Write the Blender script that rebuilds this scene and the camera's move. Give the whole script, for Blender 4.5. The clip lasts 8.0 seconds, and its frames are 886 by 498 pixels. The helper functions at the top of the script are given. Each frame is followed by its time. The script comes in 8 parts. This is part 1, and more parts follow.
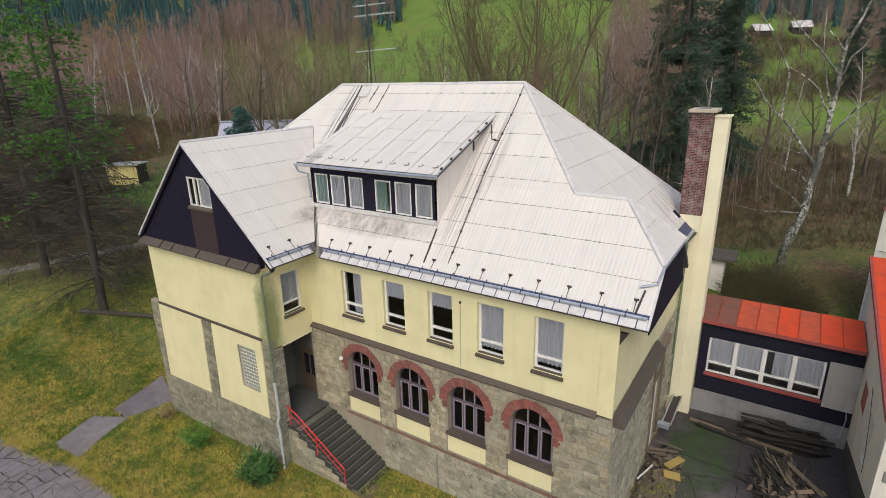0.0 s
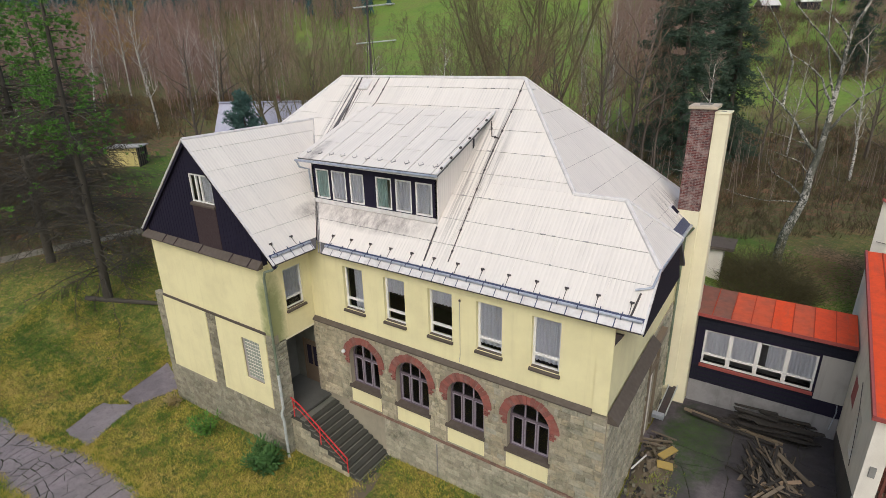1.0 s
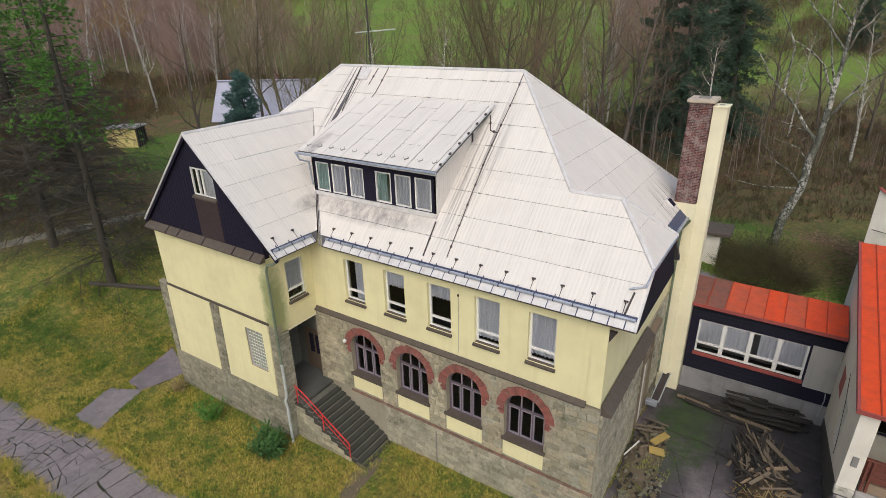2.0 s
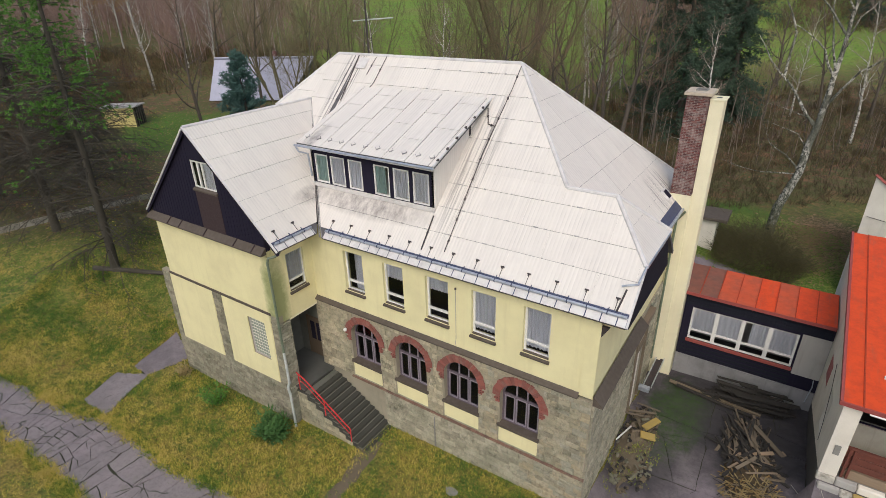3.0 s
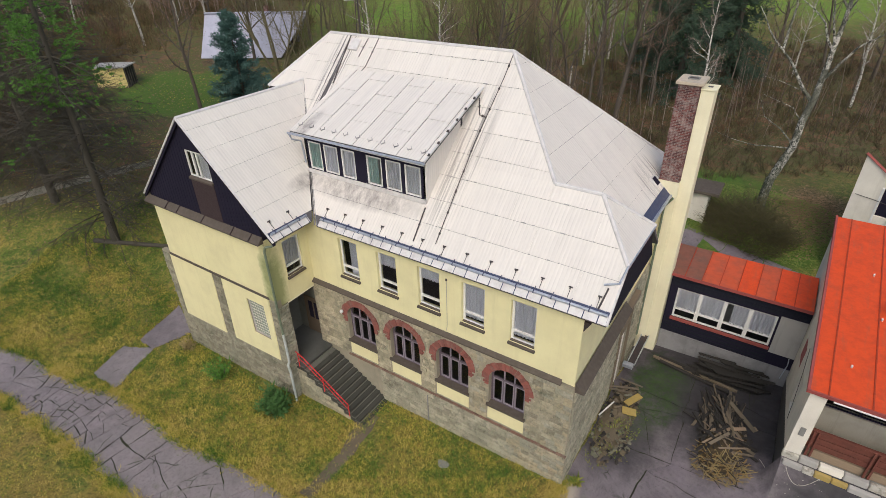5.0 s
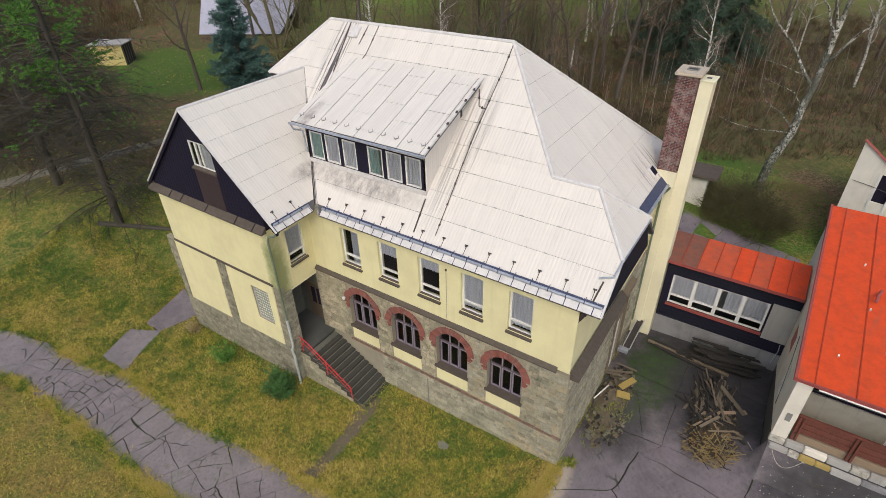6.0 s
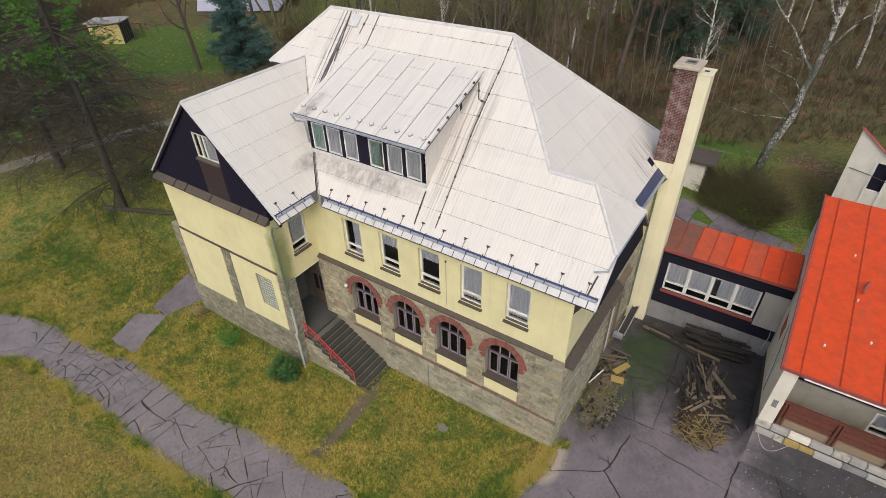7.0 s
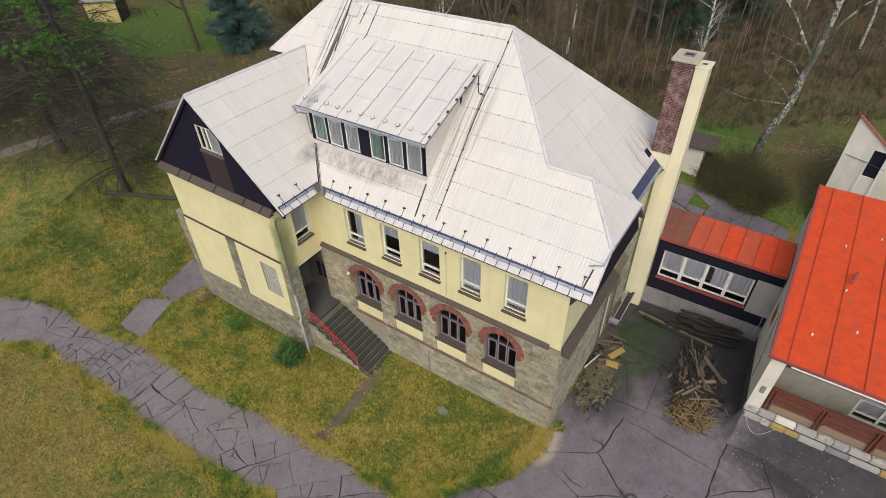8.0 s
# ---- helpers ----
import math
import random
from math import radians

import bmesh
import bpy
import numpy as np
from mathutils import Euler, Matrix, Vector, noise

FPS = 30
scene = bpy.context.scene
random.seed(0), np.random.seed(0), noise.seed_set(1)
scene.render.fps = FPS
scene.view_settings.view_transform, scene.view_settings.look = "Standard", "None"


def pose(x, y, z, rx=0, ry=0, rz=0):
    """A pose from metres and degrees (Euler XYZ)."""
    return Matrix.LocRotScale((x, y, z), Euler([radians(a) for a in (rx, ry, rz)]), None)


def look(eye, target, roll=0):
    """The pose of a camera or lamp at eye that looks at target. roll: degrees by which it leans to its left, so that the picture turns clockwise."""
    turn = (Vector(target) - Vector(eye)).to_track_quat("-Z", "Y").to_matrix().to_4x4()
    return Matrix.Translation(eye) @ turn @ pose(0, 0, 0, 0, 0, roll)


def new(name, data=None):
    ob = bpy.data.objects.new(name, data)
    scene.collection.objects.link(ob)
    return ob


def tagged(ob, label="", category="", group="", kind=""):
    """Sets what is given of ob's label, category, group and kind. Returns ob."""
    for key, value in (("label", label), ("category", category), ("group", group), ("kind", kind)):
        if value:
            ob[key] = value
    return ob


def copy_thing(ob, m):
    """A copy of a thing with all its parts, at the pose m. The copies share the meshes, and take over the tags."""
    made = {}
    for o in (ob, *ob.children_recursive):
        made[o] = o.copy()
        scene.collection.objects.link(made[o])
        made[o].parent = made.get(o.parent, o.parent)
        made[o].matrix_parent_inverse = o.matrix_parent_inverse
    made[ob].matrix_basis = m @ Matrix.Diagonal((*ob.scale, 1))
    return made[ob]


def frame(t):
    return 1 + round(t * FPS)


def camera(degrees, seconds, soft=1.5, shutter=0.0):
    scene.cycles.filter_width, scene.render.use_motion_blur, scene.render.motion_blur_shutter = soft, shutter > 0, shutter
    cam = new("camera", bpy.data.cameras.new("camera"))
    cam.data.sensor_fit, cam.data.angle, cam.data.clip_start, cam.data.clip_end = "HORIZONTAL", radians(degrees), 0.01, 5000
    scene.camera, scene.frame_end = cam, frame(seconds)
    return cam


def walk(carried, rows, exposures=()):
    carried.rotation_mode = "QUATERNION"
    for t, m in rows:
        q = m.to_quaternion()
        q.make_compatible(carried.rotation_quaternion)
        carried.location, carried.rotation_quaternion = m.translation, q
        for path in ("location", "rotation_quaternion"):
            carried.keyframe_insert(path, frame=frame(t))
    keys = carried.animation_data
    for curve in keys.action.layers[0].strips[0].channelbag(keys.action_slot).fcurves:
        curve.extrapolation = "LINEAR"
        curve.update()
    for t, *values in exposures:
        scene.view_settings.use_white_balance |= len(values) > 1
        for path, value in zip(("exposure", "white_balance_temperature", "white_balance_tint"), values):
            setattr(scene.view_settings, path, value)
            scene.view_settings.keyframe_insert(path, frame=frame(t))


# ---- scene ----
cam = camera(79.4, 8.0, 0.7)
PATH = [
    (0, (4.5, -16.374, 17.846), (3.445, -14.792, 17.226), -1.3),
    (0.5, (4.507, -16.36, 18.292), (3.457, -14.79, 17.635), -1.3),
    (1, (4.549, -16.327, 18.778), (3.505, -14.772, 18.076), -1.3),
    (1.5, (4.582, -16.318, 19.235), (3.546, -14.778, 18.49), -1.3),
    (3, (4.764, -16.257, 20.624), (3.756, -14.769, 19.747), -1.4),
    (3.5, (4.814, -16.176, 21.069), (3.816, -14.705, 20.152), -1.4),
    (4, (4.862, -16.032, 21.609), (3.877, -14.58, 20.648), -1.4),
    (5.5, (4.993, -15.808, 22.98), (4.046, -14.418, 21.898), -1.5),
    (6, (5.024, -15.814, 23.441), (4.09, -14.449, 22.318), -1.5),
    (6.5, (5.057, -15.828, 23.896), (4.136, -14.485, 22.736), -1.5),
    (7, (5.099, -15.833, 24.405), (4.192, -14.515, 23.206), -1.5),
    (7.5, (5.124, -15.822, 24.87), (4.23, -14.528, 23.635), -1.6),
    (8, (5.12, -15.824, 25.391), (4.243, -14.555, 24.118), -1.6),
]
EXPOSURES = [(0.0, 0.0, 6320, 6), (8.0, 0.03, 6430, 6)]
walk(cam, [(t, look(eye, target, roll)) for t, eye, target, roll in PATH], EXPOSURES)

# ---- sky and light: a bright overcast day ----
SUN_EL, SUN_AZ = 48.0, 154.0
world = bpy.data.worlds.new("world")
scene.world = world
world.use_nodes = True
_wn = world.node_tree
_sky = _wn.nodes.new("ShaderNodeTexSky")
_sky.sky_type = "NISHITA"
_sky.sun_disc = False
_sky.sun_elevation, _sky.sun_rotation = radians(SUN_EL), radians(SUN_AZ)
_sky.air_density, _sky.dust_density, _sky.ozone_density = 1.0, 4.0, 1.0
_bg = _wn.nodes["Background"]
_bg.inputs["Strength"].default_value = 0.15
_wn.links.new(_sky.outputs[0], _bg.inputs["Color"])
_sd = bpy.data.lights.new("sun", "SUN")
_sd.energy, _sd.angle, _sd.color = 0.86, radians(60), (1.0, 0.96, 0.91)
sun = new("sun", _sd)
_a = radians(SUN_AZ)
sun.matrix_world = look((0, 0, 60), Vector((0, 0, 60)) - Vector((math.sin(_a) * math.cos(radians(SUN_EL)), math.cos(_a) * math.cos(radians(SUN_EL)), math.sin(radians(SUN_EL)))))


# ---- materials ----
class Nodes:
    """A short way to write a node material."""

    def __init__(self, name, rough=0.8, metal=0.0, spec=0.4):
        self.mat = bpy.data.materials.new(name)
        self.mat.use_nodes = True
        self.nt = self.mat.node_tree
        self.p = self.nt.nodes["Principled BSDF"]
        self.p.inputs["Roughness"].default_value = rough
        self.p.inputs["Metallic"].default_value = metal
        self.p.inputs["Specular IOR Level"].default_value = spec
        self.coord = self.nt.nodes.new("ShaderNodeNewGeometry").outputs["Position"]

    def put(self, socket, value):
        if isinstance(value, bpy.types.NodeSocket):
            self.nt.links.new(value, socket)
        elif isinstance(value, (tuple, list)) and len(value) == 3 and socket.type == "RGBA":
            socket.default_value = (*value, 1)
        else:
            socket.default_value = value

    def stretch(self, sx, sy, sz, rz=0.0, source=None):
        n = self.nt.nodes.new("ShaderNodeMapping")
        n.inputs["Scale"].default_value = (sx, sy, sz)
        n.inputs["Rotation"].default_value = (0, 0, radians(rz))
        self.put(n.inputs["Vector"], source or self.coord)
        return n.outputs[0]

    def local(self):
        return self.nt.nodes.new("ShaderNodeTexCoord").outputs["Object"]

    def noise(self, scale, detail=4.0, rough=0.6, vec=None, distort=0.0):
        n = self.nt.nodes.new("ShaderNodeTexNoise")
        n.inputs["Scale"].default_value, n.inputs["Detail"].default_value = scale, detail
        n.inputs["Roughness"].default_value, n.inputs["Distortion"].default_value = rough, distort
        self.put(n.inputs["Vector"], vec or self.coord)
        return n.outputs["Fac"]

    def colour_noise(self, scale):
        n = self.nt.nodes.new("ShaderNodeTexNoise")
        n.inputs["Scale"].default_value, n.inputs["Detail"].default_value = scale, 6.0
        self.put(n.inputs["Vector"], self.coord)
        return n.outputs["Color"]

    def voronoi(self, scale, vec=None, feature="F1", out="Distance"):
        n = self.nt.nodes.new("ShaderNodeTexVoronoi")
        n.feature = feature
        n.inputs["Scale"].default_value = scale
        self.put(n.inputs["Vector"], vec or self.coord)
        return n.outputs[out]

    def wave(self, scale, vec=None, direction="X", distort=0.0):
        n = self.nt.nodes.new("ShaderNodeTexWave")
        n.bands_direction = direction
        n.inputs["Scale"].default_value, n.inputs["Distortion"].default_value = scale, distort
        self.put(n.inputs["Vector"], vec or self.coord)
        return n.outputs["Fac"]

    def ramp(self, fac, *stops):
        n = self.nt.nodes.new("ShaderNodeValToRGB")
        els = n.color_ramp.elements
        while len(els) < len(stops):
            els.new(0.5)
        for e, (at, c) in zip(els, stops):
            e.position = at
            e.color = (*c, 1) if isinstance(c, (tuple, list)) else (c, c, c, 1)
        self.put(n.inputs[0], fac)
        return n.outputs[0]

    def mix(self, fac, a, b, mode="MIX"):
        n = self.nt.nodes.new("ShaderNodeMix")
        n.data_type, n.blend_type = "RGBA", mode
        self.put(n.inputs[0], fac)
        self.put(n.inputs[6], a)
        self.put(n.inputs[7], b)
        return n.outputs[2]

    def math(self, op, a, b=0.0, c=0.0):
        n = self.nt.nodes.new("ShaderNodeMath")
        n.operation = op
        for s, v in zip(n.inputs, (a, b, c)):
            self.put(s, v)
        return n.outputs[0]

    def xyz(self, vec=None):
        n = self.nt.nodes.new("ShaderNodeSeparateXYZ")
        self.put(n.inputs[0], vec or self.coord)
        return n.outputs

    def each(self):
        return self.nt.nodes.new("ShaderNodeObjectInfo").outputs["Random"]

    def island(self):
        return self.nt.nodes.new("ShaderNodeNewGeometry").outputs["Random Per Island"]

    def bump(self, height, strength=0.4, distance=0.02):
        n = self.nt.nodes.new("ShaderNodeBump")
        n.inputs["Strength"].default_value, n.inputs["Distance"].default_value = strength, distance
        self.put(n.inputs["Height"], height)
        self.nt.links.new(n.outputs[0], self.p.inputs["Normal"])
        return self

    def done(self, colour, rough=None):
        self.put(self.p.inputs["Base Color"], colour)
        if rough is not None:
            self.put(self.p.inputs["Roughness"], rough)
        return self.mat


def plaster(name, base, dirt, amount=0.5, rough=0.9, streak=True, algae=None):
    """Painted plaster with blotches, fine grain and rain streaks. algae: a centre and reach of a green stain."""
    m = Nodes(name, rough)
    big = m.noise(0.55, 5, 0.65)
    run = m.noise(1.0, 5, 0.7, m.stretch(2.6, 2.6, 0.22))
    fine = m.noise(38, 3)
    c = m.mix(m.ramp(big, (0.42, 0.0), (0.75, amount)), base, dirt)
    if streak:
        c = m.mix(m.ramp(run, (0.52, 0.0), (0.8, amount)), c, dirt)
    if algae:
        d = 0.0
        for axis, (at, reach) in zip(m.xyz(), algae):
            d = m.math("ADD", d, m.math("POWER", m.math("ABSOLUTE", m.math("DIVIDE", m.math("SUBTRACT", axis, at), reach)), 2.0))
        d = m.math("ADD", d, m.math("MULTIPLY", m.math("SUBTRACT", m.noise(2.0, 5, 0.7), 0.5), 1.2))
        c = m.mix(m.ramp(d, (0.2, 0.8), (1.0, 0.0)), c, (0.20, 0.235, 0.085))
    c = m.mix(0.12, c, m.ramp(fine, (0.3, 0.5), (0.7, 1.0)), "MULTIPLY")
    return m.bump(fine, 0.25, 0.01).done(c)


def painted(name, base, worn, rough=0.55, scale=6.0, amount=0.6, metal=0.0):
    """Paint or sheet metal with worn and dirty patches."""
    m = Nodes(name, rough, metal)
    c = m.mix(m.ramp(m.noise(scale, 6, 0.7), (0.45, 0.0), (0.72, amount)), base, worn)
    c = m.mix(m.ramp(m.noise(scale * 0.15, 3), (0.4, 0.0), (0.8, amount * 0.5)), c, worn)
    return m.bump(m.noise(scale * 9, 3), 0.12, 0.006).done(c, m.ramp(m.noise(scale * 2, 3), (0.3, max(0.1, rough - 0.12)), (0.7, min(1.0, rough + 0.12))))


M = {}
M["yellow"] = plaster("yellow_plaster", (0.82, 0.745, 0.44), (0.62, 0.545, 0.315), 0.5, algae=((-14.3, 0.75), (-2.5, 0.8), (7.2, 3.2)))
M["cream"] = plaster("cream_plaster", (0.85, 0.79, 0.57), (0.62, 0.56, 0.38), 0.35)
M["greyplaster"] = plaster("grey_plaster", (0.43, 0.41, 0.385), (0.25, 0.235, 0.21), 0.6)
M["offwhite"] = plaster("off_white_plaster", (0.80, 0.75, 0.66), (0.54, 0.49, 0.41), 0.5)
M["dampplinth"] = plaster("damp_grey_plaster", (0.285, 0.275, 0.285), (0.12, 0.115, 0.115), 0.8)
M["dampwall"] = plaster("damp_dark_concrete", (0.095, 0.088, 0.085), (0.045, 0.05, 0.036), 0.7, 0.85)
M["brown"] = painted("brown_ledge", (0.085, 0.066, 0.052), (0.14, 0.115, 0.095), 0.75)
M["gablebrown"] = painted("dark_brown_board", (0.040, 0.024, 0.028), (0.06, 0.04, 0.042), 0.75)
M["white"] = painted("white_paint", (0.78, 0.77, 0.75), (0.52, 0.49, 0.46), 0.45, 9.0, 0.4)
M["lilac"] = painted("dull_violet_paint", (0.13, 0.10, 0.125), (0.08, 0.062, 0.075), 0.6)
M["palelilac"] = painted("pale_violet_sash", (0.29, 0.25, 0.295), (0.17, 0.145, 0.17), 0.6, 8.0)
M["zinc"] = painted("zinc_sheet", (0.50, 0.53, 0.60), (0.26, 0.28, 0.34), 0.42, 4.0, 0.7, 0.6)
M["darkzinc"] = painted("dark_zinc", (0.055, 0.065, 0.13), (0.11, 0.115, 0.16), 0.6, 5.0, 0.6, 0.2)
M["greenpipe"] = painted("green_stained_pipe", (0.17, 0.20, 0.145), (0.10, 0.14, 0.08), 0.6, 3.0, 0.8)
M["redrail"] = painted("red_paint", (0.62, 0.025, 0.03), (0.40, 0.03, 0.03), 0.4)
M["redsill"] = painted("dull_red_paint", (0.34, 0.075, 0.065), (0.20, 0.06, 0.055), 0.6)
M["redwood"] = painted("red_brown_wood", (0.15, 0.046, 0.031), (0.085, 0.036, 0.027), 0.65, 3.0)
M["blockglass"] = painted("dusty_glass_block", (0.31, 0.34, 0.29), (0.19, 0.215, 0.18), 0.25, 12.0, 0.5)
M["iron"] = painted("dark_iron", (0.045, 0.04, 0.045), (0.10, 0.06, 0.045), 0.6)
M["kerbyellow"] = painted("faded_yellow_kerb", (0.42, 0.30, 0.08), (0.28, 0.22, 0.12), 0.8, 5.0)
M["concrete"] = plaster("concrete", (0.27, 0.26, 0.24), (0.14, 0.14, 0.12), 0.7, 0.92)


def boards_material(name, a, b, scale):
    m = Nodes(name, 0.8, 0.0, 0.15)
    grain = m.noise(3.0, 5, 0.65, m.stretch(6, 6, 0.5))
    c = m.mix(grain, a, b)
    return m.bump(grain, 0.3, 0.01).done(c)


M["navy"] = boards_material("navy_boards", (0.010, 0.009, 0.022), (0.024, 0.020, 0.038), 1)
M["black"] = boards_material("blackened_boards", (0.010, 0.011, 0.022), (0.024, 0.025, 0.034), 1)
# near-black base colour carries the dimness of the rooms behind the glass
M["interior"] = plaster("room_shade_plaster", (0.055, 0.05, 0.055), (0.03, 0.028, 0.03), 0.4)
# porch plaster: dirt, plus the shade under the eave as a darker base
M["porchwall"] = plaster("shaded_dirty_plaster", (0.42, 0.39, 0.33), (0.20, 0.185, 0.14), 0.7)


def roof_material(name, base, dirt, heavy):
    """Painted fibre-cement sheet: fine ribs down the slope, soot and rain streaks, each sheet a little different."""
    m = Nodes(name, 0.62, 0.0, 0.35)
    geo = m.nt.nodes.new("ShaderNodeUVMap").outputs[0]
    rib = m.noise(1.0, 3, 0.55, m.stretch(7.0, 0.16, 1, 0, geo))
    run = m.noise(1.0, 5, 0.7, m.stretch(1.7, 0.13, 1, 0, geo))
    streak = m.noise(1.0, 6, 0.75, m.stretch(8.0, 0.09, 1, 0, geo))
    spot = m.noise(0.8, 6, 0.7)
    c = m.mix(m.ramp(rib, (0.46, 0.0), (0.74, 0.34 * heavy)), base, dirt)
    c = m.mix(m.ramp(run, (0.50, 0.0), (0.80, 0.5 * heavy)), c, dirt)
    c = m.mix(m.ramp(spot, (0.5, 0.0), (0.85, 0.4 * heavy)), c, dirt)
    # soot runs: beside the dormer, under the roof hatch, by the chimney and below the dormer's foot
    x, y, z = m.xyz()

    def patch(cx, cy, rx, ry):
        d = m.math("ADD", m.math("POWER", m.math("DIVIDE", m.math("SUBTRACT", x, cx), rx), 2.0), m.math("POWER", m.math("DIVIDE", m.math("SUBTRACT", y, cy), ry), 2.0))
        return m.ramp(d, (0.15, 1.0), (1.0, 0.0))

    soot = m.math("MAXIMUM", m.math("MULTIPLY", patch(-6.75, 3.4, 0.9, 3.4), 0.75), m.math("MAXIMUM", m.math("MULTIPLY", patch(-16.55, 5.9, 0.85, 2.7), 1.5), patch(0.3, 10.6, 1.6, 2.0)))
    c = m.mix(m.math("MULTIPLY", soot, m.ramp(streak, (0.49, 0.0), (0.57, 0.85))), c, (0.075, 0.068, 0.072))
    # grime along the foot of the dormer and in the valley beside it
    grime = m.math("MAXIMUM", m.math("MULTIPLY", patch(-11.4, 1.25, 4.2, 0.6), m.math("LESS_THAN", z, 12.7)), patch(-14.62, 1.25, 0.42, 1.7))
    grime = m.math("MULTIPLY", grime, m.ramp(m.noise(2.4, 7, 0.8, m.stretch(1.0, 0.5, 1, 0, geo)), (0.36, 0.1), (0.62, 0.85)))
    c = m.mix(grime, c, (0.21, 0.18, 0.175))
    c = m.mix(m.ramp(m.each(), (0.0, 0.0), (1.0, 0.10)), c, dirt)
    ribs = m.wave(2.0, m.stretch(1, 1, 1, 0, geo), "X", 0.0)
    # groove valleys darkened in colour to make up for weak rib shading
    c = m.mix(m.math("MULTIPLY", m.ramp(ribs, (0.0, 1.0), (0.22, 0.0)), m.ramp(m.noise(0.7, 5, 0.7), (0.42, 0.04), (0.68, 0.45))), c, dirt)
    return m.bump(ribs, 0.35, 0.025).done(c)


M["roof"] = roof_material("white_roof_sheet", (0.775, 0.72, 0.665), (0.49, 0.45, 0.43), 0.55)
M["roofedge"] = painted("white_flashing", (0.70, 0.67, 0.66), (0.42, 0.38, 0.38), 0.5, 3.0, 0.6)
M["valley"] = painted("sooty_flashing", (0.40, 0.38, 0.37), (0.10, 0.095, 0.10), 0.6, 1.6, 0.9)
M["underlay"] = painted("dark_felt", (0.10, 0.095, 0.10), (0.16, 0.15, 0.15), 0.9)


def orange_material():
    m = Nodes("orange_red_roof_paint", 0.5)
    geo = m.nt.nodes.new("ShaderNodeUVMap").outputs[0]
    run = m.noise(1.0, 6, 0.7, m.stretch(2.2, 0.35, 1, 0, geo))
    spot = m.noise(2.2, 7, 0.75)
    c = m.mix(m.ramp(spot, (0.42, 0.0), (0.72, 0.8)), (0.70, 0.075, 0.012), (0.46, 0.052, 0.014))
    c = m.mix(m.ramp(run, (0.54, 0.0), (0.76, 0.8)), c, (0.34, 0.10, 0.055))
    c = m.mix(m.ramp(m.noise(0.8, 7, 0.75), (0.54, 0.0), (0.74, 0.6)), c, (0.40, 0.06, 0.02))
    c = m.mix(m.ramp(m.noise(14, 5, 0.8), (0.60, 0.0), (0.72, 0.6)), c, (0.30, 0.08, 0.04))
    return m.bump(m.noise(9, 4), 0.2, 0.01).done(c)


M["orange"] = orange_material()
M["roofseam"] = painted("dark_red_seam", (0.40, 0.048, 0.014), (0.14, 0.03, 0.02), 0.7)
M["fadedorange"] = painted("faded_orange_roof_paint", (0.56, 0.088, 0.03), (0.30, 0.09, 0.055), 0.6, 1.4, 0.8)
M["rustroof"] = painted("rusty_brown_roof", (0.24, 0.085, 0.055), (0.14, 0.09, 0.07), 0.7, 2.0, 0.8)


def stone_material():
    m = Nodes("rubble_stone", 0.9)
    r = m.each()
    tone = m.ramp(r, (0.0, (0.40, 0.35, 0.24)), (0.2, (0.52, 0.45, 0.32)), (0.4, (0.29, 0.26, 0.19)), (0.6, (0.50, 0.41, 0.27)), (0.8, (0.37, 0.35, 0.27)), (1.0, (0.47, 0.43, 0.34)))
    isl = m.ramp(m.island(), (0.0, 0.72), (1.0, 1.22))
    c = m.mix(1.0, tone, isl, "MULTIPLY")
    c = m.mix(m.ramp(m.noise(5, 7, 0.75), (0.45, 0.0), (0.7, 0.65)), c, (0.15, 0.13, 0.095))
    c = m.mix(m.ramp(m.noise(0.7, 6, 0.7), (0.44, 0.0), (0.70, 0.65)), c, (0.20, 0.205, 0.145))
    c = m.mix(m.ramp(m.noise(2.1, 6, 0.75), (0.52, 0.0), (0.72, 0.5)), c, (0.55, 0.50, 0.40))
    c = m.mix(m.ramp(m.noise(1.1, 7, 0.8, m.stretch(1, 1, 1, 30)), (0.54, 0.0), (0.66, 0.7)), c, (0.085, 0.088, 0.062))
    return m.bump(m.noise(14, 6, 0.7), 0.8, 0.03).done(c)


M["stone"] = stone_material()
# risers and stair body: a darker stone than the treads
M["riser"] = plaster("dark_riser_stone", (0.06, 0.058, 0.048), (0.04, 0.042, 0.033), 0.8, 0.9, False)
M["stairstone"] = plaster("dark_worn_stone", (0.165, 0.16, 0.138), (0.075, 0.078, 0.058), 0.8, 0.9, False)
M["jointsoil"] = plaster("dark_joint_soil", (0.036, 0.034, 0.024), (0.055, 0.075, 0.022), 0.7, 0.95, False)
M["mortar"] = plaster("stone_mortar", (0.36, 0.315, 0.235), (0.20, 0.185, 0.135), 0.7)


def brick_material(name, a, b, pale, at=0.50):
    m = Nodes(name, 0.88)
    mixr = m.math("FRACT", m.math("ADD", m.each(), m.island()))
    c = m.mix(mixr, a, b)
    c = m.mix(m.ramp(m.noise(2.6, 8, 0.8), (at, 0.0), (at + 0.16, 0.6)), c, pale)
    return m.bump(m.noise(24, 5), 0.5, 0.015).done(c)


M["brick"] = brick_material("arch_brick", (0.29, 0.095, 0.075), (0.20, 0.075, 0.062), (0.26, 0.17, 0.145))
M["plinthbrick"] = brick_material("plinth_brick", (0.25, 0.135, 0.10), (0.17, 0.105, 0.08), (0.30, 0.25, 0.19))
M["chimmortar"] = plaster("chimney_mortar", (0.36, 0.32, 0.29), (0.2, 0.15, 0.14), 0.7)
M["chimbrick"] = brick_material("chimney_brick", (0.17, 0.052, 0.045), (0.070, 0.034, 0.036), (0.46, 0.39, 0.36), 0.47)


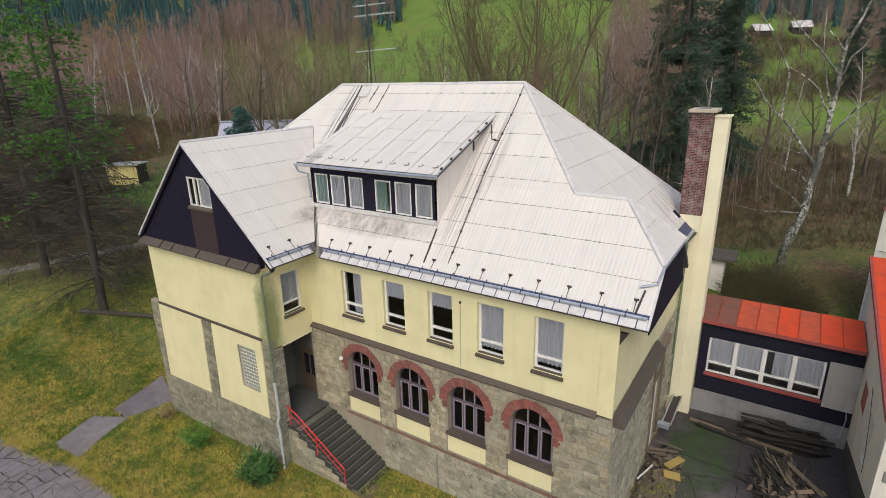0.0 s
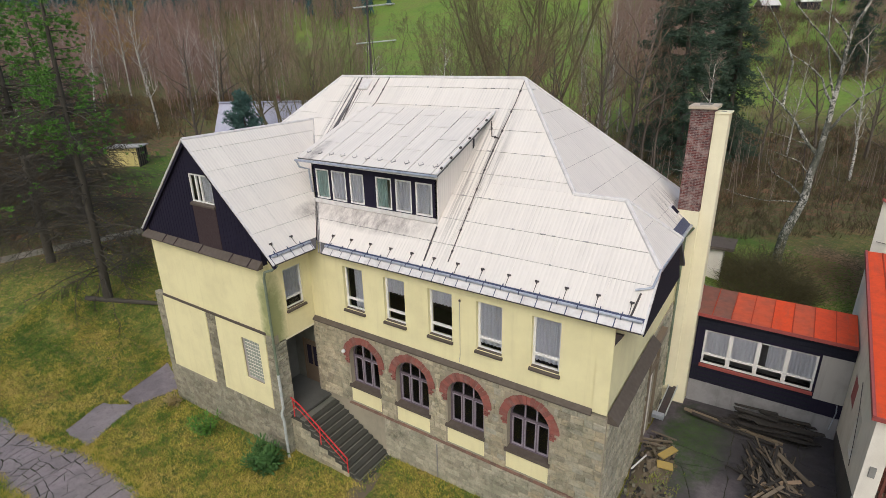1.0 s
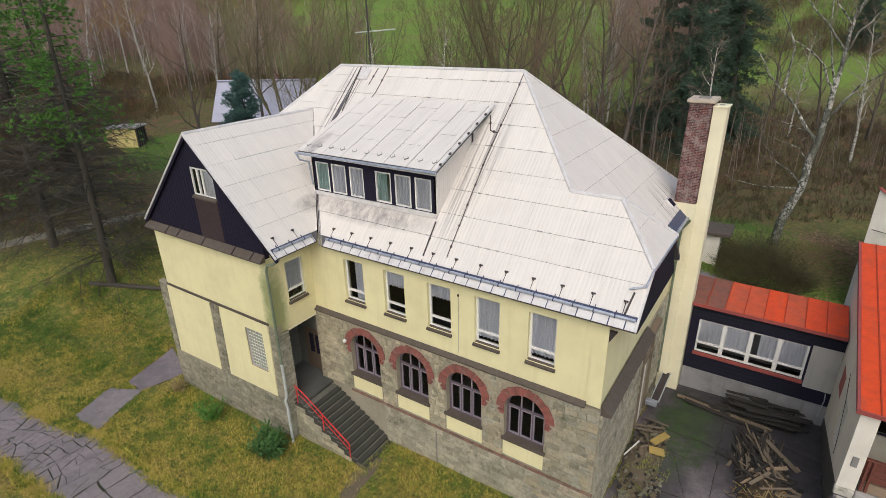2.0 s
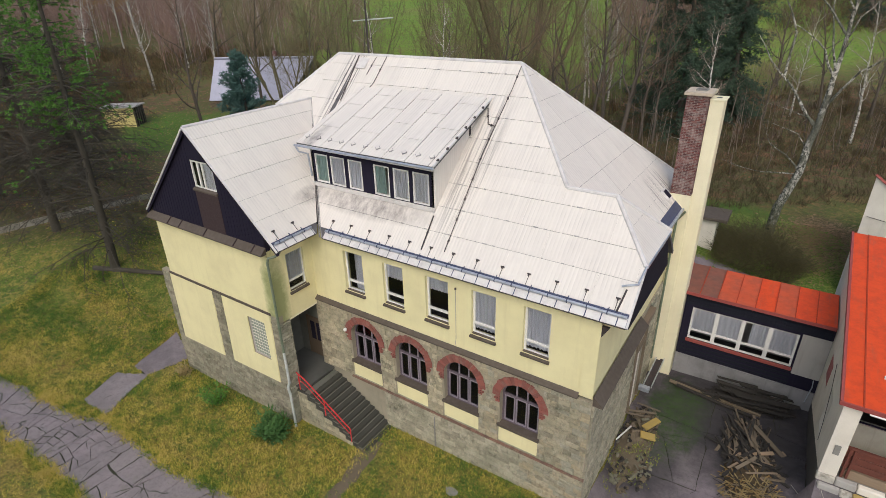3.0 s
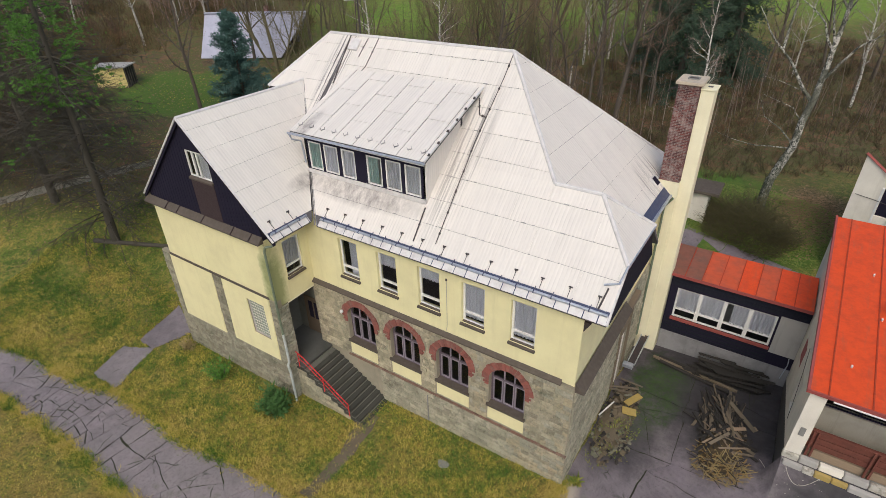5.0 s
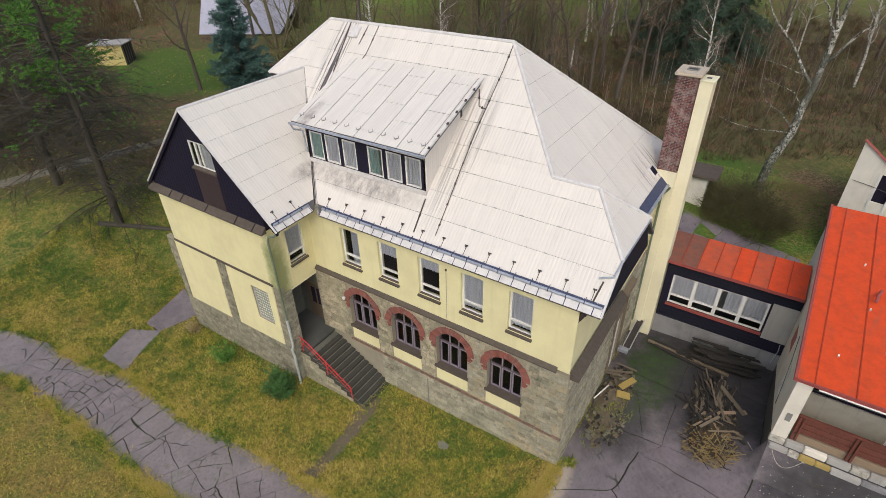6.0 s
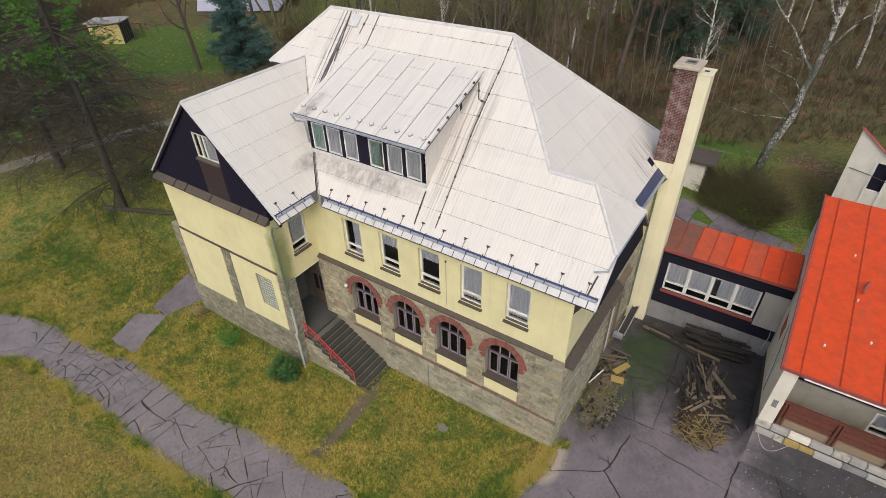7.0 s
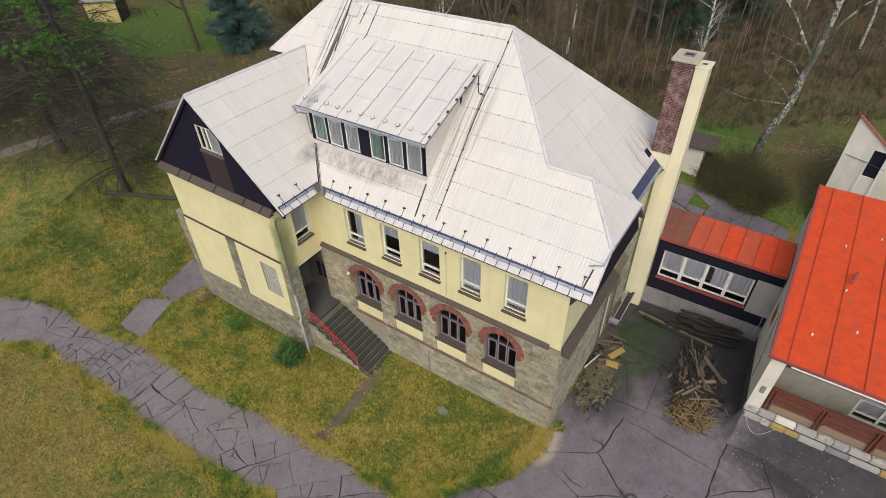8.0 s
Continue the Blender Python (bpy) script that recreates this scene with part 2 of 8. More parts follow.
M["capstone"] = plaster("buff_cap_concrete", (0.56, 0.47, 0.37), (0.26, 0.22, 0.17), 0.7)


def asphalt_material(name, dark, pale):
    m = Nodes(name, 0.88)
    x, y, z = m.xyz()
    c = m.mix(m.ramp(m.noise(0.45, 6, 0.7), (0.35, 0.0), (0.65, 1.0)), dark, pale)
    c = m.mix(m.ramp(m.noise(1.7, 7, 0.75), (0.48, 0.0), (0.66, 0.6)), c, (0.225, 0.195, 0.20))
    c = m.mix(m.ramp(m.each(), (0, 0.0), (1, 0.4)), c, (0.235, 0.21, 0.205))
    grit = m.noise(60, 4, 0.8)
    c = m.mix(m.ramp(grit, (0.4, 0.0), (0.75, 0.4)), c, (0.28, 0.25, 0.24))
    c = m.mix(m.ramp(m.noise(7, 5, 0.75), (0.5, 0.0), (0.7, 0.5)), c, (0.075, 0.065, 0.06))

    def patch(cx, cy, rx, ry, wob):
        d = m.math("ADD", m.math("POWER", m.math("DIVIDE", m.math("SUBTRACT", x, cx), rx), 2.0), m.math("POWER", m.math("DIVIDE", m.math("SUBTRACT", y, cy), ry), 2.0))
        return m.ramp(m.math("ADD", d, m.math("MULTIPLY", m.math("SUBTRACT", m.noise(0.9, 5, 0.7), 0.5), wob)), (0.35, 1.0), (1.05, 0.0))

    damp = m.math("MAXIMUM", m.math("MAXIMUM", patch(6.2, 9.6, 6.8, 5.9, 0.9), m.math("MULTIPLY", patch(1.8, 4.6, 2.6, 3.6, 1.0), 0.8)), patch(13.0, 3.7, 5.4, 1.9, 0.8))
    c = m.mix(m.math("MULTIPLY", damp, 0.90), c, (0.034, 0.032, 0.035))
    c = m.mix(m.math("MULTIPLY", patch(0.95, -0.9, 0.75, 1.5, 0.9), 0.8), c, (0.46, 0.385, 0.30))
    moss = m.math("MULTIPLY", patch(2.7, 7.9, 1.7, 3.6, 2.4), m.ramp(m.noise(3.4, 8, 0.8), (0.36, 0.0), (0.58, 0.85)))
    c = m.mix(moss, c, m.mix(m.noise(6.0, 5, 0.8), (0.022, 0.050, 0.010), (0.055, 0.105, 0.016)))
    crack = m.voronoi(0.62, m.mix(0.30, m.coord, m.colour_noise(1.3)), "DISTANCE_TO_EDGE")
    crack = m.math("MULTIPLY", m.ramp(crack, (0.006, 1.0), (0.016, 0.0)), m.ramp(m.noise(0.5, 3, 0.6), (0.54, 0.0), (0.62, 0.85)))
    c = m.mix(crack, c, (0.035, 0.040, 0.022))
    c = m.mix(m.ramp(m.noise(0.9, 6, 0.7), (0.60, 0.0), (0.74, 0.5)), c, (0.075, 0.085, 0.035))
    return m.bump(grit, 0.5, 0.01).done(c, m.ramp(m.noise(1.3, 4), (0.35, 0.55), (0.65, 0.95)))


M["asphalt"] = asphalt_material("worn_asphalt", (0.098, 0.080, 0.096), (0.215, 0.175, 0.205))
M["pathasphalt"] = asphalt_material("bleached_asphalt", (0.150, 0.124, 0.134), (0.285, 0.238, 0.250))


def glass_material():
    m = Nodes("window_glass", 0.05)
    nt = m.nt
    out = nt.nodes["Material Output"]
    tr, gl = nt.nodes.new("ShaderNodeBsdfTransparent"), nt.nodes.new("ShaderNodeBsdfGlossy")
    gl.inputs["Roughness"].default_value = 0.03
    tr.inputs["Color"].default_value = (0.93, 0.95, 0.97, 1)
    fr, mx = nt.nodes.new("ShaderNodeFresnel"), nt.nodes.new("ShaderNodeMixShader")
    fr.inputs["IOR"].default_value = 1.5
    for a, b in ((fr.outputs[0], mx.inputs[0]), (tr.outputs[0], mx.inputs[1]), (gl.outputs[0], mx.inputs[2]), (mx.outputs[0], out.inputs["Surface"])):
        nt.links.new(a, b)
    return m.mat


M["glass"] = glass_material()


def cloth_material():
    m = Nodes("lace_cloth", 0.95)
    lace = m.voronoi(14.0)
    # upright streaks paint the shade of the folds onto the cloth
    fold_shade = m.noise(1.0, 4, 0.6, m.stretch(9.0, 9.0, 0.5))
    c = m.mix(m.ramp(lace, (0.2, 0.0), (0.5, 0.35)), (0.90, 0.89, 0.93), (0.74, 0.73, 0.80))
    c = m.mix(m.ramp(fold_shade, (0.44, 0.0), (0.70, 0.5)), c, (0.64, 0.63, 0.72))
    return m.done(c)


M["cloth"] = cloth_material()
M["teal"] = painted("pale_teal_blind", (0.52, 0.68, 0.64), (0.36, 0.48, 0.46), 0.8)


def wood_material(name, a, b, aged=(0.10, 0.085, 0.07)):
    m = Nodes(name, 0.85)
    g = m.noise(2.0, 6, 0.7, m.stretch(1.5, 14, 14, 0, m.local()))
    c = m.mix(g, a, b)
    c = m.mix(m.ramp(m.each(), (0, 0.0), (1, 0.55)), c, aged)
    c = m.mix(m.ramp(m.island(), (0, 0.0), (1, 0.5)), c, aged)
    return m.bump(g, 0.4, 0.01).done(c)


M["oldwood"] = wood_material("weathered_plank", (0.33, 0.255, 0.165), (0.14, 0.105, 0.07))
M["paleplank"] = wood_material("pale_worn_plank", (0.52, 0.38, 0.24), (0.30, 0.20, 0.13))
M["darkwood"] = wood_material("wet_dark_plank", (0.065, 0.056, 0.047), (0.025, 0.022, 0.021), (0.028, 0.025, 0.023))
M["doorwood"] = wood_material("varnished_door", (0.22, 0.13, 0.06), (0.12, 0.07, 0.035))


def bark_material(name, a, b, scale=5.0, white=False):
    m = Nodes(name, 0.92)
    if white:
        band = m.noise(3.2, 7, 0.8, m.stretch(1.2, 1.2, 2.2), 0.6)
        rough = m.noise(0.35, 3)
        c = m.mix(m.ramp(band, (0.47, 0.0), (0.58, 1.0)), a, b)
        c = m.mix(m.ramp(rough, (0.5, 0.0), (0.7, 0.45)), c, (0.16, 0.15, 0.125))
    else:
        band = m.noise(scale, 6, 0.7, m.stretch(2.2, 2.2, 0.5))
        c = m.mix(band, a, b)
    return m.bump(band, 0.6, 0.03).done(c)


M["bark"] = bark_material("grey_brown_bark", (0.060, 0.048, 0.038), (0.15, 0.125, 0.10))
M["pinebark"] = bark_material("pine_bark", (0.045, 0.040, 0.034), (0.115, 0.10, 0.08))


def old_birch_material():
    """White bark broken up by dark furrows, with moss over the rough foot of the trunk."""
    m = Nodes("mottled_old_birch_bark", 0.92)
    x, y, z = m.xyz()
    flake = m.noise(4.6, 7, 0.8, m.stretch(1.3, 1.3, 0.75), 0.8)
    big = m.noise(0.55, 4, 0.7)
    c = m.mix(m.ramp(flake, (0.45, 0.0), (0.54, 1.0)), (0.56, 0.53, 0.47), (0.045, 0.047, 0.036))
    c = m.mix(m.ramp(big, (0.44, 0.0), (0.58, 0.85)), c, (0.085, 0.088, 0.065))
    moss = m.math("MULTIPLY", m.ramp(m.math("ADD", m.math("MULTIPLY", z, 0.05), m.math("MULTIPLY", m.noise(1.6, 6, 0.8), 0.9)), (0.55, 1.0), (0.85, 0.0)), 0.85)
    c = m.mix(moss, c, (0.045, 0.06, 0.03))
    return m.bump(flake, 0.7, 0.03).done(c)


M["oldbirch"] = old_birch_material()
M["birch"] = bark_material("birch_bark", (0.62, 0.585, 0.53), (0.085, 0.08, 0.065), 5.0, True)


def leaf_material(name, a, b, c3, trans=0.25):
    m = Nodes(name, 0.75)
    c = m.mix(m.island(), a, b)
    c = m.mix(m.ramp(m.each(), (0, 0.0), (1, 0.5)), c, c3)
    m.p.inputs["Transmission Weight"].default_value = 0.0
    return m.done(c)


M["twig"] = leaf_material("bare_twigs", (0.17, 0.108, 0.07), (0.27, 0.18, 0.12), (0.20, 0.115, 0.08))
M["twigpale"] = leaf_material("pale_birch_twigs", (0.22, 0.16, 0.13), (0.34, 0.28, 0.23), (0.20, 0.12, 0.10))
M["birchtwig"] = leaf_material("old_birch_twigs", (0.13, 0.10, 0.075), (0.25, 0.20, 0.15), (0.16, 0.12, 0.08))
M["twigred"] = leaf_material("ochre_budding_twigs", (0.42, 0.26, 0.07), (0.32, 0.20, 0.06), (0.30, 0.17, 0.07))
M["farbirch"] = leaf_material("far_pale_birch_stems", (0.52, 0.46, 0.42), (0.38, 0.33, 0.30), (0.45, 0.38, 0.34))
M["needle"] = leaf_material("spruce_needles", (0.034, 0.062, 0.040), (0.062, 0.10, 0.058), (0.04, 0.075, 0.062))
M["pineneedle"] = leaf_material("pine_needles", (0.06, 0.165, 0.020), (0.14, 0.29, 0.035), (0.07, 0.155, 0.03))
M["bluespruce"] = leaf_material("blue_spruce_needles", (0.05, 0.11, 0.10), (0.10, 0.20, 0.175), (0.07, 0.13, 0.11))
M["shrub"] = leaf_material("shrub_leaves", (0.035, 0.10, 0.02), (0.07, 0.15, 0.035), (0.06, 0.11, 0.03))
M["oliveware"] = bark_material("olive_willow_bark", (0.10, 0.088, 0.05), (0.20, 0.17, 0.10))
M["willowtwig"] = leaf_material("olive_willow_twigs", (0.115, 0.10, 0.052), (0.20, 0.175, 0.088), (0.15, 0.125, 0.065))
# far twigs: distance haze painted in as a paler brown
M["hazetwig"] = leaf_material("hazed_brown_twigs", (0.23, 0.15, 0.125), (0.34, 0.245, 0.20), (0.25, 0.15, 0.13))


def brush_material():
    """Bare brush that changes from purple-brown to olive from bush to bush."""
    m = Nodes("bare_brush", 0.85)
    c = m.ramp(m.noise(0.13, 6, 0.8), (0.34, (0.050, 0.036, 0.028)), (0.43, (0.17, 0.098, 0.075)), (0.50, (0.095, 0.088, 0.030)), (0.56, (0.21, 0.135, 0.065)), (0.63, (0.21, 0.105, 0.075)), (0.72, (0.090, 0.105, 0.026)))
    return m.done(m.mix(1.0, c, m.ramp(m.island(), (0.0, 0.42), (1.0, 1.12)), "MULTIPLY"))


M["brush"] = brush_material()
# far needles: distance haze painted in as a bluer green
M["hazeneedle"] = leaf_material("hazed_spruce_needles", (0.022, 0.068, 0.068), (0.05, 0.115, 0.095), (0.03, 0.08, 0.095))
M["bushtwig"] = leaf_material("bush_twigs", (0.075, 0.058, 0.036), (0.17, 0.14, 0.06), (0.08, 0.085, 0.03))


def grass_material(name, *tones):
    """Blades that go from green to straw in patches, each blade a little different."""
    m = Nodes(name, 0.8)
    f = m.math("ADD", m.noise(0.33, 6, 0.75), m.math("MULTIPLY", m.math("SUBTRACT", m.noise(1.5, 5, 0.75), 0.5), 0.55))
    f = m.math("ADD", f, m.math("MULTIPLY", m.math("SUBTRACT", m.island(), 0.5), 0.20))
    f = m.math("ADD", m.math("MULTIPLY", m.math("SUBTRACT", f, 0.5), 1.35), 0.49)
    shade = m.nt.nodes.new("ShaderNodeMapRange")
    shade.interpolation_type = "SMOOTHSTEP"
    px, py, pz = m.xyz()
    m.put(shade.inputs["Value"], m.math("SUBTRACT", px, m.math("MULTIPLY", py, 1.5)))
    for key, v in (("From Min", -42.0), ("From Max", -22.0), ("To Min", -0.12), ("To Max", 0.02)):
        shade.inputs[key].default_value = v
    f = m.math("ADD", f, shade.outputs[0])
    c = m.ramp(f, *tones)
    c = m.mix(1.0, c, m.ramp(m.island(), (0.0, 0.76), (1.0, 1.14)), "MULTIPLY")
    return m.done(c)


M["lawnblade"] = grass_material("lawn_blades", (0.33, (0.060, 0.135, 0.014)), (0.43, (0.135, 0.205, 0.020)), (0.53, (0.35, 0.31, 0.042)), (0.62, (0.47, 0.365, 0.070)), (0.72, (0.48, 0.36, 0.095)))
M["grassblade"] = leaf_material("grass_blades", (0.085, 0.17, 0.02), (0.32, 0.27, 0.055), (0.16, 0.19, 0.04))
M["rustleaf"] = leaf_material("rust_leaves", (0.23, 0.105, 0.055), (0.14, 0.075, 0.04), (0.30, 0.15, 0.07))
M["straw"] = leaf_material("dead_grass_blades", (0.34, 0.26, 0.11), (0.24, 0.18, 0.08), (0.3, 0.23, 0.1))


# ---- mesh helpers ----
def part(name, bm, mat, parent=None, label="", kind="", m=None, smooth=False):
    """Link a bmesh as one mesh object, under a thing or a part."""
    me = bpy.data.meshes.new(name)
    bm.to_mesh(me)
    bm.free()
    for one in mat if isinstance(mat, (list, tuple)) else (mat,):
        me.materials.append(one)
    if smooth:
        me.shade_smooth()
    return put_mesh(name, me, parent, label, kind, m)


def put_mesh(name, me, parent=None, label="", kind="", m=None):
    ob = new(name, me)
    if parent is not None:
        ob.parent = parent
        if "base" in parent:
            ob.matrix_parent_inverse = Matrix.Translation(-Vector(parent["base"]))
    if m is not None:
        ob.matrix_basis = m
    return tagged(ob, label, kind=kind)


def thing(name, base, label, category, group="", kind=""):
    """An Empty at a thing's base; its parts are built in world places."""
    ob = new(name)
    ob.location = base
    ob["base"] = tuple(base)
    ob.empty_display_size = 0.3
    return tagged(ob, label, category, group, kind)


def box(bm, x0, y0, z0, x1, y1, z1, m=None, bevel=0.0):
    r = bmesh.ops.create_cube(bm, size=1.0, matrix=Matrix.LocRotScale(((x0 + x1) / 2, (y0 + y1) / 2, (z0 + z1) / 2), None, (abs(x1 - x0), abs(y1 - y0), abs(z1 - z0))))
    vs = r["verts"]
    if bevel:
        es = list({e for v in vs for e in v.link_edges})
        r2 = bmesh.ops.bevel(bm, geom=es, offset=bevel, segments=1, affect="EDGES")
        vs = list({v for f in r2["faces"] for v in f.verts} | {v for v in vs if v.is_valid})
    if m is not None:
        bmesh.ops.transform(bm, matrix=m, verts=vs)
    return vs


def boxes(*rows, m=None, bevel=0.0):
    bm = bmesh.new()
    for r in rows:
        box(bm, *r, bevel=bevel)
    if m is not None:
        bmesh.ops.transform(bm, matrix=m, verts=bm.verts)
    return bm


def plane_frame(origin, u, v):
    """A frame on a wall or a slope: u along it, v up it, and the third axis out of it."""
    u, v = Vector(u).normalized(), Vector(v).normalized()
    n = u.cross(v)
    m = Matrix((u, v, n)).transposed().to_4x4()
    m.translation = origin
    return m


def prism(bm, pts, m, d0, d1):
    """A flat polygon in a frame, from depth d0 out to d1."""
    a = [bm.verts.new(m @ Vector((u, v, d0))) for u, v in pts]
    b = [bm.verts.new(m @ Vector((u, v, d1))) for u, v in pts]
    n = len(pts)
    bm.faces.new(b)
    bm.faces.new(a[::-1])
    for i in range(n):
        bm.faces.new((a[i], a[(i + 1) % n], b[(i + 1) % n], b[i]))
    return a + b


def holed(outer, holes, m, d0, d1):
    """A wall: an outline with openings that go through it, from depth d0 out to d1."""
    bm = bmesh.new()
    edges = []
    for loop in (outer, *holes):
        vs = [bm.verts.new((u, v, d1)) for u, v in loop]
        edges += [bm.edges.new((vs[i], vs[(i + 1) % len(vs)])) for i in range(len(vs))]
    bmesh.ops.triangle_fill(bm, use_beauty=True, use_dissolve=False, edges=edges)
    bmesh.ops.recalc_face_normals(bm, faces=bm.faces)
    if sum(f.normal.z for f in bm.faces) < 0:
        bmesh.ops.reverse_faces(bm, faces=bm.faces)
    r = bmesh.ops.extrude_face_region(bm, geom=list(bm.faces), use_keep_orig=True)
    low = [g for g in r["geom"] if isinstance(g, bmesh.types.BMVert)]
    bmesh.ops.translate(bm, vec=(0, 0, d0 - d1), verts=low)
    bmesh.ops.recalc_face_normals(bm, faces=bm.faces)
    bmesh.ops.transform(bm, matrix=m, verts=bm.verts)
    return bm


def rect(u0, v0, u1, v1):
    return [(u0, v0), (u1, v0), (u1, v1), (u0, v1)]


def arch(u0, v0, u1, spring, n=14, grow=0.0, rise=1.0):
    """The outline of an arched opening."""
    c, r = (u0 + u1) / 2, (u1 - u0) / 2 + grow
    return [(c - r, v0), (c + r, v0)] + [(c + r * math.cos(math.pi * i / n), spring + rise * r * math.sin(math.pi * i / n)) for i in range(n + 1)]


def clip(poly, a, b):
    """The part of a polygon to the left of the line from a to b."""
    out = []
    side = lambda p: (b[0] - a[0]) * (p[1] - a[1]) - (b[1] - a[1]) * (p[0] - a[0])
    for i, p in enumerate(poly):
        q = poly[(i + 1) % len(poly)]
        sp, sq = side(p), side(q)
        if sp >= 0:
            out.append(p)
        if sp * sq < 0:
            t = sp / (sp - sq)
            out.append((p[0] + t * (q[0] - p[0]), p[1] + t * (q[1] - p[1])))
    return out


def clip_to(poly, convex):
    for i in range(len(convex)):
        if len(poly) < 3:
            return []
        poly = clip(poly, convex[i], convex[(i + 1) % len(convex)])
    return poly if len(poly) >= 3 and abs(area(poly)) > 0.004 else []


def area(p):
    return sum(p[i][0] * p[(i + 1) % len(p)][1] - p[(i + 1) % len(p)][0] * p[i][1] for i in range(len(p))) / 2


def tube(bm, pts, radii, sides=8, cap=True):
    """A round bar along points."""
    rings, side = [], None
    pts = [Vector(p) for p in pts]
    for i, p in enumerate(pts):
        way = (pts[min(i + 1, len(pts) - 1)] - pts[max(i - 1, 0)]).normalized()
        if side is None:
            side = way.orthogonal().normalized()
        side = (side - way * side.dot(way)).normalized()
        other = way.cross(side)
        r = radii[i] if isinstance(radii, (list, tuple)) else radii
        rings.append([bm.verts.new(p + r * (math.cos(2 * math.pi * k / sides) * side + math.sin(2 * math.pi * k / sides) * other)) for k in range(sides)])
    for a, b in zip(rings, rings[1:]):
        for k in range(sides):
            bm.faces.new((a[k], a[(k + 1) % sides], b[(k + 1) % sides], b[k]))
    if cap:
        bm.faces.new(rings[0][::-1])
        bm.faces.new(rings[-1])


def bar(pts, r, sides=8):
    bm = bmesh.new()
    tube(bm, pts, r, sides)
    return bm


def uv_plane(ob, m):
    """UVs in metres along a frame, for streaks that run down a slope."""
    me, inv = ob.data, m.inverted()
    layer = me.uv_layers.new(name="UVMap")
    for loop in me.loops:
        p = inv @ me.vertices[loop.vertex_index].co
        layer.data[loop.index].uv = (p.x, p.y)
    return ob


def step(a, b, x):
    t = min(1.0, max(0.0, (x - a) / (b - a)))
    return t * t * (3 - 2 * t)


# ---- ground ----
PROFILE = ((-400, -3.0), (-60, -1.0), (29, 0.2), (40, 2.4), (80, 4.0), (130, 9.0), (250, 26.0), (400, 66.0), (700, 150.0), (1100, 230.0))


def ground_z(x, y):
    s = (x - 4.5) * -0.555 + (y + 16.4) * 0.832
    w = (x - 4.5) * 0.832 + (y + 16.4) * 0.555
    near = 0.12 + 0.033 * min(6.0, max(-30.0, x))
    near += 0.65 * math.exp(-(((x - 9.3) / 3.2) ** 2) - ((y - 5.2) / 3.0) ** 2)
    k = step(30, 41, s)
    far = 0.0
    for (a, za), (b, zb) in zip(PROFILE, PROFILE[1:]):
        if a <= s <= b:
            t = (s - a) / (b - a)
            far = za + (zb - za) * t
    if s > 60:
        far += 0.03 * (s - 60) * math.sin(w * 0.011 + 0.6) * step(60, 200, s)
        far += noise.noise((x * 0.012, y * 0.012, 0.3)) * min(9.0, (s - 60) * 0.05)
    rough = step(-1.0, 3.0, max(-26.0 - x, x - 24.0, y - 23.0)) 
    small = 0.10 * noise.noise((x * 0.16, y * 0.16, 1.7)) * rough
    return near * (1 - k) + far * k + small


PATH_UP = ((-37.1, -10.9), (-34.6, -9.75), (-31.7, -9.2), (-29.2, -9.0), (-25.8, -8.6), (-23.8, -7.95), (-21.1, -8.0), (-17.1, -8.05), (-14.2, -7.6), (-11.6, -7.45), (-9.2, -7.3), (-6.2, -7.2), (-4.1, -7.06))
PATH_LOW = ((-34.5, -14.6), (-31.9, -13.2), (-30.0, -11.9), (-27.8, -11.8), (-25.7, -11.6), (-23.5, -11.5), (-21.7, -11.35), (-18.5, -11.5), (-15.9, -11.5), (-13.6, -11.3), (-12.3, -11.15), (-9.9, -10.85), (-9.0, -10.55))
PAVING = [[PATH_LOW[i], PATH_LOW[i + 1], PATH_UP[i + 1], PATH_UP[i]] for i in range(12)]
PAVING += [
    [(-9.0, -10.55), (-9.0, -14.0), (-4.0, -14.0), (-4.1, -7.06)],
    [(-4.0, -14.0), (0.0, -14.0), (-0.7, -4.2), (-3.0, -6.7), (-4.1, -7.06)],
    [(0.0, -14.0), (4.0, -14.0), (0.52, -1.5), (-0.07, -3.1), (-0.7, -4.2)],
    [(4.0, -14.0), (8.5, -14.0), (8.5, 2.0), (0.62, 2.0), (0.52, -1.5)],
    [(8.5, -14.0), (20.0, -14.0), (20.0, 4.95), (8.8, 4.95), (8.5, 2.0)],
    [(0.62, 2.0), (8.5, 2.0), (8.8, 12.1), (0.62, 12.1)],
    [(0.6, 14.9), (8.5, 14.9), (8.9, 25.0), (0.2, 26.0)],
]
SLABS = [[(-26.9, -7.85), (-24.25, -7.9), (-25.7, -4.55), (-27.75, -5.4)], [(-27.45, -4.5), (-25.75, -4.65), (-25.0, -2.0), (-28.6, -0.8)]]


def inside(p, poly):
    s = 0
    for i in range(len(poly)):
        a, b = poly[i], poly[(i + 1) % len(poly)]
        if (a[1] > p[1]) != (b[1] > p[1]) and p[0] < (b[0] - a[0]) * (p[1] - a[1]) / (b[1] - a[1]) + a[0]:
            s ^= 1
    return bool(s)


def paved(x, y):
    return -38 < x < 21 and -15 < y < 24 and any(inside((x, y), p) for p in PAVING + SLABS)


def graded(lo, hi, centre, fine, grow):
    """Grid lines that lie close together near the centre and wide apart far off."""
    out, p, d = [centre], centre, fine
    while p < hi:
        p += d
        if p > centre + 40:
            d *= grow
        out.append(p)
    p, d = centre, fine
    while p > lo:
        p -= d
        if p < centre - 40:
            d *= grow
        out.insert(0, p)
    return out


